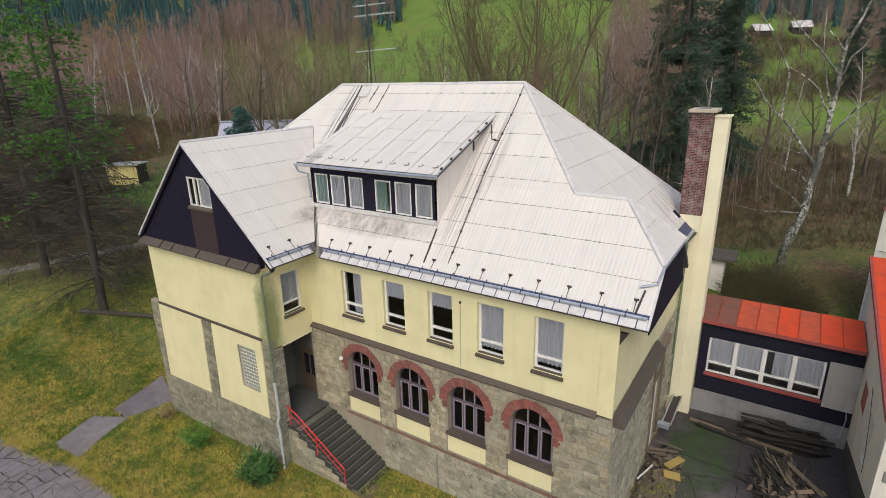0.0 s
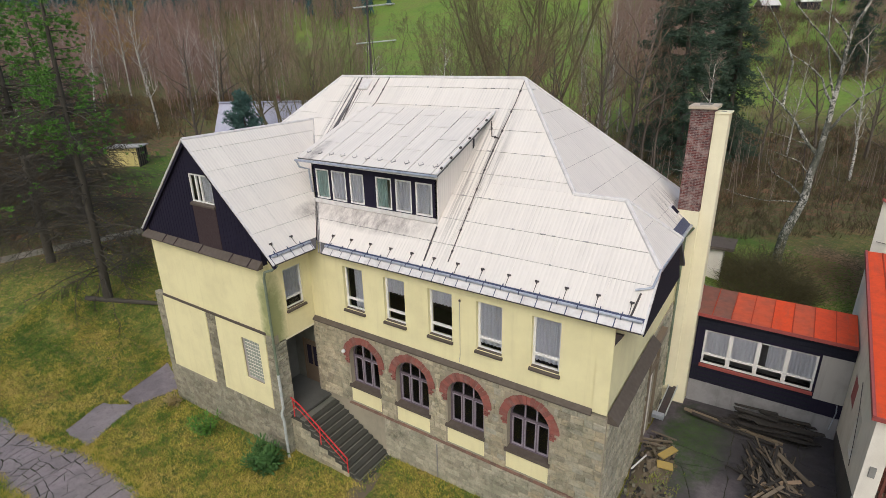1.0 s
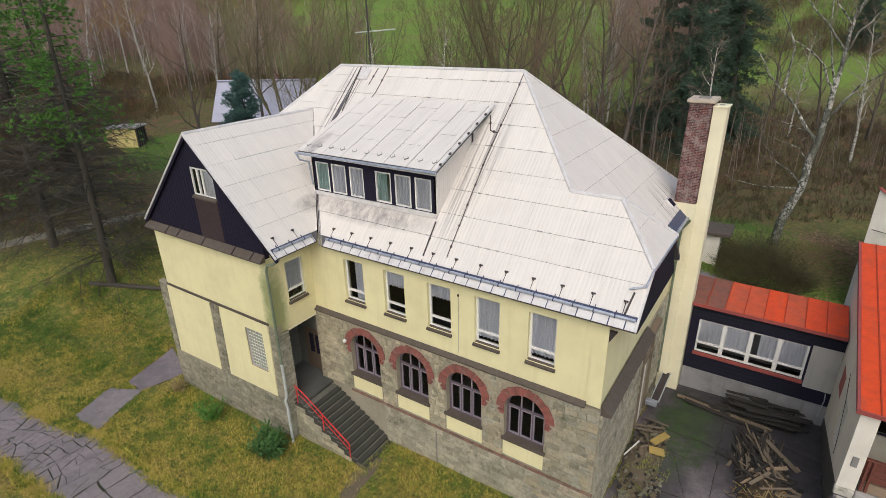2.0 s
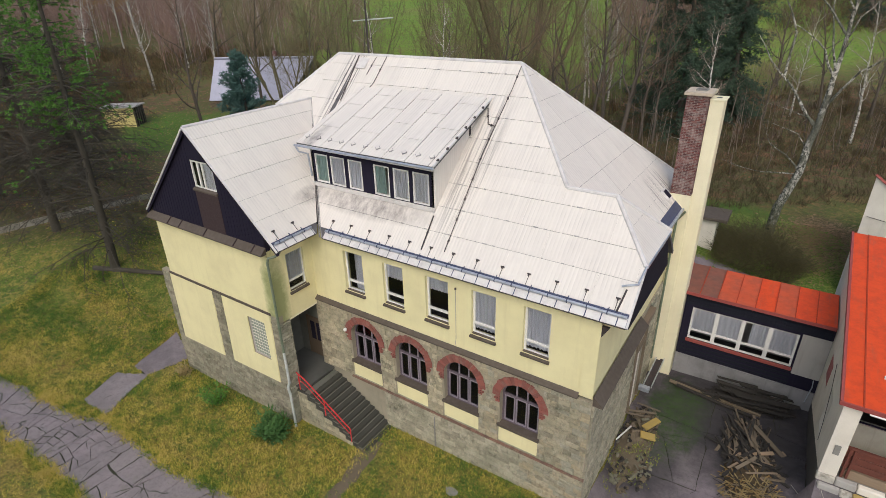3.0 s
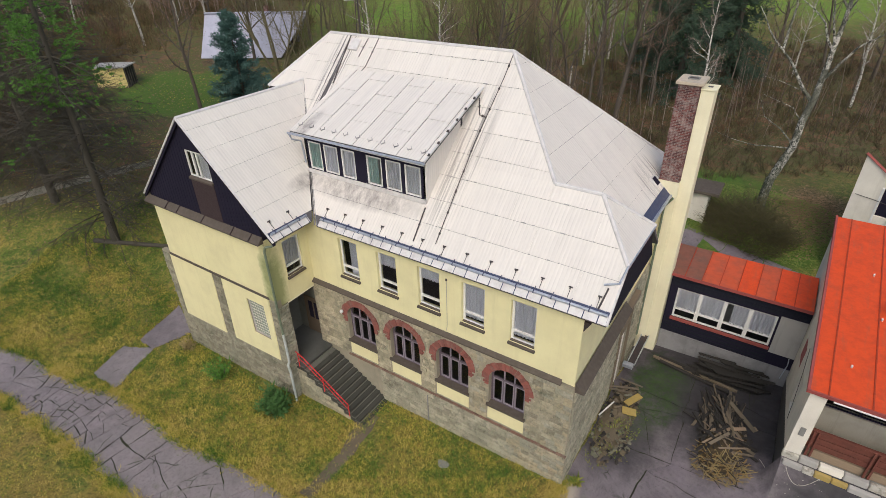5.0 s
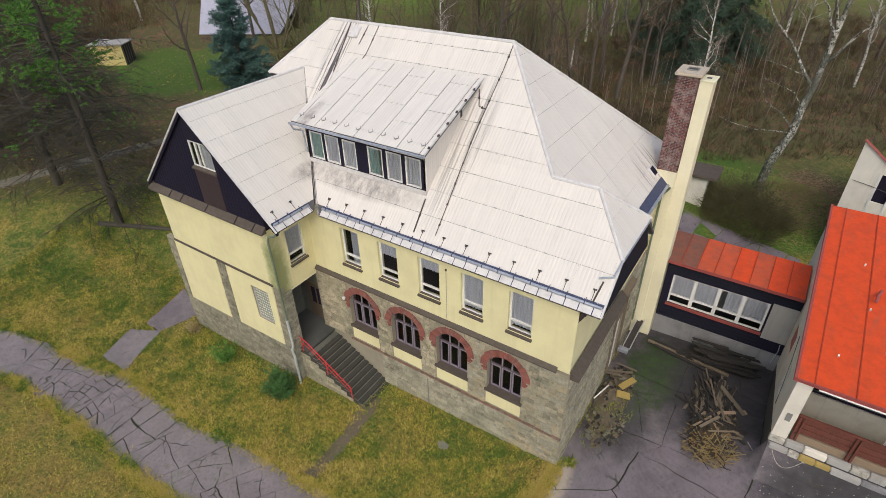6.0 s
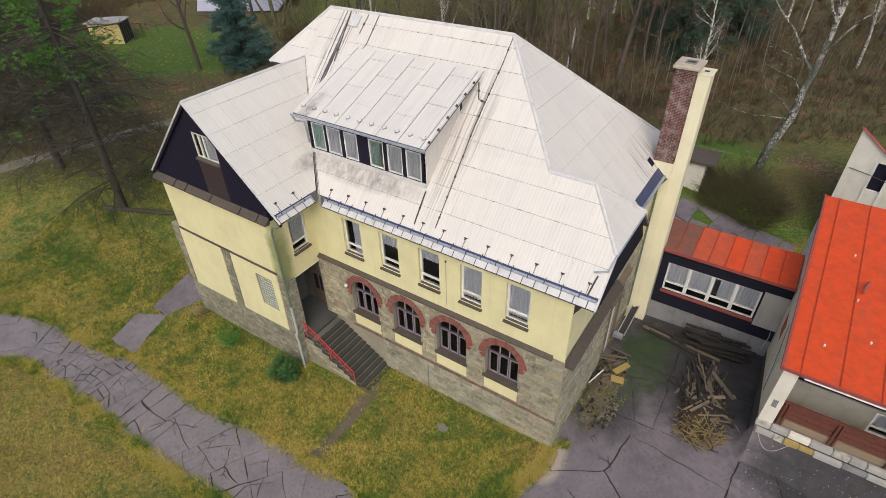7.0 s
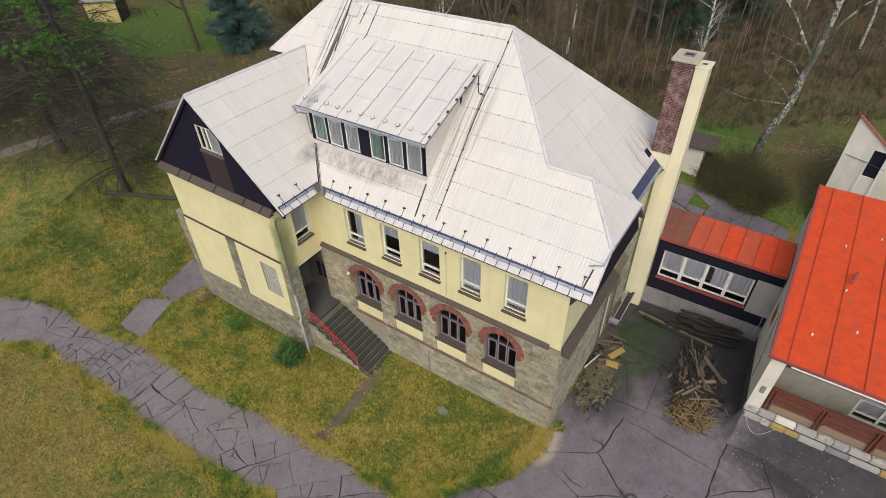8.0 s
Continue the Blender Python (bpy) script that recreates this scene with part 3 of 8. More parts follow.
def ground_material():
    m = Nodes("lawn_and_forest_floor", 0.95)
    x, y, z = m.xyz()
    n1, n2, n3 = m.noise(0.30, 7, 0.72), m.noise(1.9, 7, 0.8), m.noise(6.0, 6, 0.85)
    mossy = m.nt.nodes.new("ShaderNodeMapRange")
    mossy.interpolation_type = "SMOOTHSTEP"
    m.put(mossy.inputs["Value"], m.math("SUBTRACT", x, m.math("MULTIPLY", y, 1.5)))
    for key, v in (("From Min", -42.0), ("From Max", -22.0), ("To Min", -0.11), ("To Max", 0.02)):
        mossy.inputs[key].default_value = v
    n1 = m.math("ADD", n1, mossy.outputs[0])
    lawn = m.ramp(n1, (0.34, (0.06, 0.115, 0.014)), (0.46, (0.13, 0.165, 0.025)), (0.56, (0.29, 0.225, 0.05)), (0.72, (0.26, 0.15, 0.045)))
    lawn = m.mix(m.ramp(n2, (0.46, 0.0), (0.62, 0.75)), lawn, (0.37, 0.27, 0.075))
    lawn = m.mix(m.ramp(m.noise(1.3, 6, 0.8, m.stretch(1, 1, 1, 40)), (0.54, 0.0), (0.66, 0.65)), lawn, (0.06, 0.13, 0.014))
    lawn = m.mix(m.ramp(n3, (0.40, 0.8), (0.54, 0.0)), lawn, (0.045, 0.052, 0.012))
    lawn = m.mix(m.ramp(m.noise(11.0, 4, 0.8), (0.56, 0.0), (0.70, 0.5)), lawn, (0.38, 0.30, 0.085))
    soil = m.ramp(m.noise(0.32, 7, 0.78), (0.34, (0.055, 0.040, 0.024)), (0.43, (0.16, 0.098, 0.055)), (0.50, (0.085, 0.105, 0.028)), (0.56, (0.17, 0.10, 0.055)), (0.63, (0.23, 0.115, 0.06)), (0.72, (0.26, 0.19, 0.085)))
    soil = m.mix(m.ramp(n3, (0.3, 0.5), (0.6, 0.0)), soil, (0.05, 0.04, 0.022))
    field = m.ramp(m.noise(0.05, 7, 0.7), (0.34, (0.12, 0.225, 0.026)), (0.5, (0.175, 0.275, 0.036)), (0.62, (0.20, 0.235, 0.05)), (0.74, (0.20, 0.17, 0.06)))
    field = m.mix(m.ramp(m.noise(0.35, 7, 0.75), (0.50, 0.0), (0.70, 0.5)), field, (0.21, 0.20, 0.06))
    field = m.mix(m.ramp(n2, (0.36, 0.7), (0.56, 0.0)), field, (0.065, 0.085, 0.022))
    s = m.math("ADD", m.math("MULTIPLY", x, -0.555), m.math("MULTIPLY", y, 0.832))
    w = m.math("ADD", m.math("MULTIPLY", x, 0.832), m.math("MULTIPLY", y, 0.555))
    wob = m.math("MULTIPLY", m.math("SUBTRACT", m.noise(0.045, 4), 0.5), 60.0)
    n = m.nt.nodes.new("ShaderNodeMapRange")
    n.interpolation_type = "SMOOTHSTEP"
    m.put(n.inputs["Value"], m.math("ADD", s, m.math("MULTIPLY", wob, 0.22)))
    n.inputs["From Min"].default_value, n.inputs["From Max"].default_value = 20.0, 33.0
    # a mown meadow round the neighbour's shed, and the plot behind the annex
    def green(cx, cy, rx, ry):
        d = m.math("ADD", m.math("POWER", m.math("DIVIDE", m.math("SUBTRACT", x, cx), rx), 2.0), m.math("POWER", m.math("DIVIDE", m.math("SUBTRACT", y, cy), ry), 2.0))
        return m.ramp(m.math("ADD", d, m.math("MULTIPLY", m.math("SUBTRACT", m.noise(0.22, 6, 0.7), 0.5), 2.2)), (0.45, 1.0), (1.05, 0.0))

    turf = m.mix(m.ramp(n2, (0.35, 0.0), (0.65, 0.8)), (0.060, 0.145, 0.016), (0.14, 0.185, 0.030))
    turf = m.mix(m.ramp(n3, (0.40, 0.6), (0.54, 0.0)), turf, (0.04, 0.06, 0.014))
    litter = m.mix(m.ramp(n3, (0.42, 0.0), (0.56, 1.0)), (0.060, 0.046, 0.024), (0.24, 0.16, 0.085))
    lawn = m.mix(green(3.0, 29.0, 9.5, 7.0), lawn, turf)
    lawn = m.mix(m.math("MULTIPLY", green(8.6, 32.5, 3.6, 4.0), 0.8), lawn, litter)
    soil = m.mix(m.math("MAXIMUM", green(-65.0, 25.0, 13.0, 9.0), green(1.5, 30.0, 8.0, 6.5)), soil, turf)
    c = m.mix(n.outputs[0], lawn, soil)
    f = m.nt.nodes.new("ShaderNodeMapRange")
    f.interpolation_type = "SMOOTHSTEP"
    m.put(f.inputs["Value"], m.math("ADD", s, wob))
    f.inputs["From Min"].default_value, f.inputs["From Max"].default_value = 62.0, 92.0
    g = m.nt.nodes.new("ShaderNodeMapRange")
    g.interpolation_type = "SMOOTHSTEP"
    m.put(g.inputs["Value"], m.math("ADD", m.math("ADD", w, m.math("MULTIPLY", s, 0.26)), m.math("MULTIPLY", wob, 0.5)))
    g.inputs["From Min"].default_value, g.inputs["From Max"].default_value = -24.0, 6.0
    c = m.mix(m.math("MULTIPLY", f.outputs[0], m.math("MAXIMUM", g.outputs[0], 0.15)), c, field)
    return m.bump(m.math("ADD", n3, n2), 0.8, 0.08).done(c)


def build_ground():
    xs, ys = graded(-1500, 1500, -10.0, 0.5, 1.12), graded(-1000, 1700, 2.0, 0.5, 1.12)
    verts = [(x, y, ground_z(x, y) - (0.07 if paved(x, y) else 0.0)) for y in ys for x in xs]
    w = len(xs)
    faces = [(j * w + i, j * w + i + 1, (j + 1) * w + i + 1, (j + 1) * w + i) for j in range(len(ys) - 1) for i in range(w - 1)]
    me = bpy.data.meshes.new("ground")
    me.from_pydata(verts, [], faces)
    me.materials.append(ground_material())
    me.shade_smooth()
    tagged(new("ground", me), "grassy ground with brown autumn patches, rising to wooded hills", "ground", kind="structure")


build_ground()


# ---- the big house ----
HOUSE = thing("house", (-9.0, 6.0, 0.2), "two-storey pale yellow institution with white roof, stone base and dormer", "house")
SL = 0.943                                   # rise of the main slopes
EAVE_Y, EAVE_Z = -0.33, 10.07                # front eave
RIDGE_Y, RIDGE_Z = 7.46, 17.41
CC, SS = 1 / math.hypot(1, SL), SL / math.hypot(1, SL)
X0, X1 = -14.26, 0.5                         # front wall between wing and corner
FRONT = plane_frame((0, 0, 0), (1, 0, 0), (0, 0, 1))
WING_Y = -2.65
WINGF = plane_frame((0, WING_Y, 0), (1, 0, 0), (0, 0, 1))
WINGR = plane_frame((X0, 0, 0), (0, 1, 0), (0, 0, 1))
RIGHT = plane_frame((X1, 0, 0), (0, 1, 0), (0, 0, 1))
LEFTW = plane_frame((-23.3, 0, 0), (0, -1, 0), (0, 0, 1))
UPPER = [(-12.05, -10.85), (-9.63, -8.47), (-7.24, -6.05), (-4.90, -3.75), (-2.52, -1.37)]
ARCHES = [(-12.0, -10.16), (-9.12, -7.30), (-6.29, -4.47), (-3.38, -1.55)]
SILL, HEAD = 7.36, 9.52
A_SILL, A_SPRING = 3.22, 4.74

# walls
part("upper_wall", holed(rect(X0, 6.3, X1, 10.3), [rect(a, SILL, b, HEAD) for a, b in UPPER], FRONT, -0.4, 0.0), M["yellow"], HOUSE, "pale yellow plastered upper front wall")
STONE_FRONT = part("stone_wall", holed(rect(X0 - 0.1, -1.0, X1 + 0.06, 6.2), [arch(a, A_SILL - 0.14, b, A_SPRING) for a, b in ARCHES], FRONT, -0.4, 0.10), M["mortar"], HOUSE, "rubble stone ground-floor wall with mortar joints")
part("corner_pilaster", boxes((-0.02, -0.055, 6.32, X1 + 0.03, 0.0, 10.1)), M["yellow"], HOUSE)

def ledge(name, x0, y0, x1, y1, out, z0, z1, z2):
    """A sloping ledge along a wall from (x0, y0) to (x1, y1), reaching out by a vector."""
    bm = bmesh.new()
    o = Vector((out[0], out[1], 0))
    rows = []
    for x, y in ((x0, y0), (x1, y1)):
        p = Vector((x, y, 0))
        rows.append([bm.verts.new(q) for q in (p + Vector((0, 0, z0)), p + o + Vector((0, 0, z0)), p + o + Vector((0, 0, z1)), p + Vector((0, 0, z2)))])
    a, b = rows
    bm.faces.new(a[::-1])
    bm.faces.new(b)
    for i in range(4):
        bm.faces.new((a[i], a[(i + 1) % 4], b[(i + 1) % 4], b[i]))
    bmesh.ops.recalc_face_normals(bm, faces=bm.faces)
    return part(name, bm, M["brown"], HOUSE, "dark brown sloping ledge between the storeys")


ledge("ledge", X0, 0.0, -0.02, 0.0, (0, -0.19), 6.19, 6.25, 6.40)
ledge("ledge", X1 + 0.06, -0.02, X1 + 0.06, 6.6, (0.40, 0), 6.0, 6.06, 6.44)
part("side_wall", holed([(0.4, 6.2), (14.6, 6.2), (14.6, 10.6), (6.2, 10.6), (4.9, 11.6), (1.5, 11.6), (0.4, 10.5)], [], RIGHT, -0.4, 0.0), M["yellow"], HOUSE)
STONE_SIDE = part("stone_side_wall", holed(rect(0.4, -1.0, 14.6, 6.2), [], RIGHT, -0.4, 0.06), M["mortar"], HOUSE)
part("back_wall", boxes((-23.3, 14.6, -1.0, X1, 15.0, 10.4)), M["yellow"], HOUSE)
part("left_wall", holed(rect(-15.0, -1.5, 2.35, 10.3), [], LEFTW, -0.4, 0.0), M["yellow"], HOUSE)
part("gable_cladding", holed([(1.0, 9.6), (5.6, 9.6), (5.1, 11.62), (1.35, 11.62)], [], RIGHT, 0.0, 0.05), M["black"], HOUSE, "blackened board cladding under the half hip")
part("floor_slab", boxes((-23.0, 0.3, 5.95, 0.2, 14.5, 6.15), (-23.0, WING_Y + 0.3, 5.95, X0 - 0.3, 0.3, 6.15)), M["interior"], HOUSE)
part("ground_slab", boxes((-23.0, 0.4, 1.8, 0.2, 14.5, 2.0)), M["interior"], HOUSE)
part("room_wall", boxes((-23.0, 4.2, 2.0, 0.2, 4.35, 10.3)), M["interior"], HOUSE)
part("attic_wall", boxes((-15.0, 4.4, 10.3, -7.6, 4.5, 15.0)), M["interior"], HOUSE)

# wing
W_L, W_R, W_APEX, W_TOP, W_EAVE = -23.3, X0, -18.46, 15.25, 10.32
WS = (W_TOP - W_EAVE) / 5.15
GW = (-18.74, -17.02, 12.32, 13.70)
part("gable_wall", holed([(W_L, 9.95), (W_R, 9.95), (W_R, W_TOP - WS * (W_R - W_APEX) - 0.15), (W_APEX, W_TOP - 0.15), (W_L, W_TOP - WS * (W_APEX - W_L) - 0.15)], [rect(GW[0], GW[2], GW[1], GW[3])], WINGF, -0.3, 0.0), M["navy"], HOUSE, "dark navy board-clad gable")
part("gable_panel", boxes((GW[0] - 0.02, WING_Y - 0.02, 10.2, GW[1] + 0.02, WING_Y - 0.001, GW[2] - 0.12)), M["gablebrown"], HOUSE, "dark brown panel below the gable window")
WW = (-16.78, -15.42, 3.36, 5.70)
part("wing_wall", holed(rect(W_L, 6.4, W_R, 9.97), [], WINGF, -0.3, 0.0), M["yellow"], HOUSE)
part("wing_lower_wall", holed(rect(W_L - 0.92, -1.5, W_R, 6.4), [rect(*WW[:1], WW[2], WW[1], WW[3])], WINGF, -0.3, -0.03), M["mortar"], HOUSE)
part("plaster_panel", holed([(-23.62, 1.86), (-19.72, 1.98), (-19.52, 6.34), (-23.40, 6.34)], [], WINGF, -0.03, 0.012), M["yellow"], HOUSE)
part("plaster_panel", holed([(-18.86, 2.0), (-15.02, 2.10), (-14.86, 6.34), (-18.68, 6.34)], [rect(WW[0], WW[2], WW[1], WW[3])], WINGF, -0.03, 0.012), M["yellow"], HOUSE)
part("band", boxes((W_L - 0.02, WING_Y - 0.05, 6.36, W_R - 0.5, WING_Y + 0.01, 6.50), bevel=0.01), M["brown"], HOUSE)
part("wing_side_wall", holed([(-2.35, 6.0), (0.0, 6.0), (0.0, 10.3), (-2.35, 10.3)], [rect(-1.62, 7.36, -0.52, 9.4)], WINGR, -0.35, 0.0), M["yellow"], HOUSE)
ledge("gable_skirt", W_L - 0.25, WING_Y, W_R + 0.05, WING_Y, (0, -0.32), 9.86, 9.92, 10.2)
for x in (-21.6, -20.6, -18.5, -16.2, -14.9):
    bm = bmesh.new()
    prism(bm, rect(-0.02, 0.0, 0.02, 0.44), plane_frame((x, WING_Y - 0.33, 9.92), (1, 0, 0), (0, 0.32, 0.28)), -0.01, 0.035)
    part("skirt_seam", bm, M["gablebrown"], HOUSE)
# entrance recess under the wing, its shade put in as dark wall stone
part("recess_wall", boxes((-16.6, WING_Y + 0.3, -1.0, -16.4, 0.6, 6.0), (-16.4, 0.3, -1.0, X0 - 0.1, 0.6, 6.0)), M["stairstone"], HOUSE)
part("recess_ceiling", boxes((-16.4, WING_Y + 0.3, 5.9, X0, 0.3, 6.0)), M["cream"], HOUSE)


# roofs: a dark slab and separate sheets on it
def slope(name, m, polys, sheet_u, sheet_v, mat, stagger=0.0, u_off=0.0, label="", start=0.0, shift=0.0, gap=0.009):
    """One roof slope. polys: convex outlines in the frame m; sheets are laid in courses from v = 0 upward."""
    bm = bmesh.new()
    for p in polys:
        prism(bm, p, m, -0.14, 0.0)
    base = part(name, bm, M["underlay"], HOUSE, label)
    us, vs = [u for p in polys for u, _ in p], [v for p in polys for _, v in p]
    rng = random.Random(hash_name(name))
    k = 0
    v = min(vs) + start - (sheet_v if shift else 0.0)
    while v < max(vs):
        u = min(us) - sheet_u + u_off + (k % 2) * stagger
        col = 0
        while u < max(us):
            lag = shift * (col % 2)
            col += 1
            for p in polys:
                cell = clip_to(rect(u + gap, v + lag, u + sheet_u - gap, v + lag + sheet_v - 0.012), p)
                if cell:
                    bm = bmesh.new()
                    lift = rng.uniform(0.0, 0.006)
                    low = min(c[1] for c in cell)
                    a = [bm.verts.new(m @ Vector((cu, cv, 0.004))) for cu, cv in cell]
                    b = [bm.verts.new(m @ Vector((cu, cv, 0.016 + lift + 0.012 * (1 - min(1, (cv - low) / sheet_v))))) for cu, cv in cell]
                    bm.faces.new(b)
                    for i in range(len(a)):
                        bm.faces.new((a[i], a[(i + 1) % len(a)], b[(i + 1) % len(a)], b[i]))
                    uv_plane(part("roof_sheet", bm, mat, base), m)
            u += sheet_u
        v += sheet_v
        k += 1
    return base


def hash_name(s):
    return sum(ord(c) * (i + 7) for i, c in enumerate(s))


def up_slope(y):
    return (y - EAVE_Y) / CC


FM = plane_frame((0, EAVE_Y, EAVE_Z), (1, 0, 0), (0, CC, SS))
V = up_slope
def valley_x(y):
    """Where the wing's slope meets the main slope."""
    return W_APEX + (W_TOP - (EAVE_Z + SL * (y - EAVE_Y))) / WS


WY = EAVE_Y + (W_TOP - EAVE_Z) / SL
lowp = [(valley_x(EAVE_Y), 0.0), (1.42, 0.0), (1.42, V(1.38)), (-0.36, V(3.2)), (-2.36, V(3.2)), (valley_x(3.2), V(3.2))]
topp = [(valley_x(3.2), V(3.2)), (-2.36, V(3.2)), (-6.62, V(RIDGE_Y)), (-18.14, V(RIDGE_Y)), (W_APEX, V(WY))]
HLX, HLY = -20.86, 4.64                      # foot of the left half hip
leftp = [(W_APEX, V(WY)), (-18.14, V(RIDGE_Y)), (HLX, V(HLY)), (W_APEX - 0.2, V(HLY))]
slope("roof", FM, [lowp, topp], 3.6, 1.19, M["roof"], 1.3, 0.4, "white ribbed sheet roof slope with dark rain streaks", 0.52, 0.0, 0.003)
slope("roof", FM, [leftp], 3.6, 1.19, M["roof"])
BK = plane_frame((0, 2 * RIDGE_Y - EAVE_Y, EAVE_Z), (-1, 0, 0), (0, -CC, SS))
slope("roof", BK, [[(-0.81, 0.45), (20.86, 0.0), (20.86, V(HLY)), (18.14, V(RIDGE_Y)), (6.62, V(RIDGE_Y))]], 9.0, 3.0, M["roof"])
HZ = 10.40
HM = plane_frame((0.81, 0, HZ), (0, 1, 0), (-CC, 0, SS))
slope("roof", HM, [[(6.37, 0.0), (14.89, 0.0), (RIDGE_Y, 7.43 / CC), (3.2, 3.17 / CC)]], 2.9, 1.36, M["roof"], 0.0, 0.7, "white sheet hip slope")
HH = plane_frame((1.42, 0, 11.68), (0, 1, 0), (-1, 0, 0.957))
slope("roof", HH, [[(1.38, 0.0), (5.02, 0.0), (3.2, 1.78 * math.hypot(1, 0.957))]], 4.0, 1.3, M["roof"])
HLZ = EAVE_Z + SL * (HLY - EAVE_Y)
HLS = (RIDGE_Z - HLZ) / (18.14 + HLX)
LM = plane_frame((HLX, 0, HLZ), (0, -1, 0), (1, 0, abs(HLS)))
slope("roof", LM, [[(HLY - 2 * RIDGE_Y, 0.0), (-HLY, 0.0), (-RIDGE_Y, 2.72 * math.hypot(1, HLS))]], 6.0, 1.5, M["roof"])
# black wall stands in for the shaded recess below this eave
part("attic_gable", boxes((HLX + 0.35, HLY + 0.3, 9.8, HLX + 0.6, 2 * RIDGE_Y - HLY - 0.3, HLZ - 0.1), (HLX + 0.6, HLY + 0.3, 9.8, W_APEX + 1.2, HLY + 0.55, HLZ - 0.1)), M["black"], HOUSE, "black wall put in for the shaded recess under the half hip")
part("eave_fascia", boxes((HLX, HLY + 0.01, HLZ - 0.16, W_APEX - 0.6, HLY + 0.05, HLZ - 0.03)), M["iron"], HOUSE)
BB = plane_frame((0, 6.7, 10.07), (-1, 0, 0), (0, -CC, SS))
slope("roof", BB, [[(-1.42, 0.0), (-0.81, 0.0), (2.36, 3.5 / CC), (0.36, 3.5 / CC), (-1.42, 1.68 / CC)]], 6, 3, M["roof"])
# wing roof
VY = WING_Y - 0.12
WC = 1 / math.hypot(1, WS)
WRM = plane_frame((W_APEX + 5.2, 0, W_TOP - WS * 5.2), (0, 1, 0), (-WC, 0, WS * WC))
slope("roof", WRM, [[(VY, 0.0), (-0.33, 0.0), (5.15, 5.2 / WC), (VY, 5.2 / WC)]], 4.1, 1.19, M["roof"], 0.0, 1.5, "white ribbed sheet roof slope of the wing", 0.5, 0.0, 0.003)
WLM = plane_frame((W_APEX - 5.2, 0, W_TOP - WS * 5.2), (0, -1, 0), (WC, 0, WS * WC))
slope("roof", WLM, [[(-14.9, 0.0), (-VY, 0.0), (-VY, 5.2 / WC), (-5.15, 5.2 / WC), (-14.9, 2.4 / WC)]], 4.1, 1.19, M["roof"])

# dormer
DX0, DX1, DY, DTOP = -15.05, -7.70, 1.55, 0.395
DWIN = [(-14.84, -13.95), (-13.80, -12.86), (-12.64, -11.76), (-11.06, -10.14), (-9.93, -9.03), (-8.83, -7.94)]
DORM = plane_frame((0, DY, 0), (1, 0, 0), (0, 0, 1))
part("dormer_wall", holed(rect(DX0, 11.6, DX1, 14.05), [rect(a, 12.05, b, 13.5) for a, b in DWIN], DORM, -0.2, 0.0), M["navy"], HOUSE, "dark navy dormer front")
for x, s in ((DX1, 1), (DX0, -1)):
    bm = bmesh.new()
    prism(bm, [(DY, 11.5), (5.9, 15.6), (5.9, 15.95), (DY, 14.22)], plane_frame((x, 0, 0), (0, 1, 0), (0, 0, 1)), -0.1, 0.06) if s > 0 else prism(bm, [(-DY, 14.22), (-5.9, 15.95), (-5.9, 15.6), (-DY, 11.5)], plane_frame((x, 0, 0), (0, -1, 0), (0, 0, 1)), -0.1, 0.02)
    c = part("dormer_cheek", bm, M["roof"], HOUSE, "white sheet-clad dormer cheek")
    uv_plane(c, plane_frame((x, 0, 0), (0, 1, 0), (0, 0, 1)))
dc = 1 / math.hypot(1, DTOP)
DM = plane_frame((0, 1.02, 14.06), (1, 0, 0), (0, dc, DTOP * dc))
slope("dormer_roof", DM, [rect(-15.37, 0.0, -7.35, 4.93 / dc)], 1.24, 2.05, M["roof"], 0.0, 0.35, "white flat-sheet dormer roof", 0.55, 1.02, 0.02)


# windows
def window(parent, m, w, h, bars_u=(), bars_v=(), deep=0.14, thick=0.07, sill=True, frame_mat="white", curtain=None, outline=None, glass=True, name="window"):
    """A window in a frame on the wall (u across, v up, third axis outward), its corner at the opening's lower left."""
    bm = bmesh.new()
    if outline is None:
        ring = [rect(0, 0, w, h), rect(thick, thick, w - thick, h - thick)]
        cut = [(thick, thick), (w - thick, h - thick)]
    else:
        ring = outline
    fr = holed(ring[0], [ring[1]], Matrix.Identity(4), -deep - 0.07, -deep)
    for u, t in bars_u:
        box(fr, u - t / 2, thick * 0.5, -deep - 0.065, u + t / 2, h - thick * 0.5, -deep + 0.012)
    for v, t in bars_v:
        box(fr, thick * 0.5, v - t / 2, -deep - 0.065, w - thick * 0.5, v + t / 2, -deep + 0.015)
    win = part(name, fr, M[frame_mat], parent, "", "", m)
    if glass:
        bm = bmesh.new()
        bm.faces.new([bm.verts.new((pu, pv, -deep - 0.035)) for pu, pv in ring[1]])
        g = part("pane", bm, M["glass"], win)
        g.visible_shadow = False
    if sill:
        bm = boxes((-0.05, -0.13, -deep, w + 0.05, 0.035, 0.10))
        for v in bm.verts:
            if v.co.z > 0 and v.co.y > -0.05:
                v.co.y -= 0.075
        part("sill", bm, M["brown"], win, "dark brown sill")
    if curtain:
        drape(win, w, h, deep, *curtain)
    return win


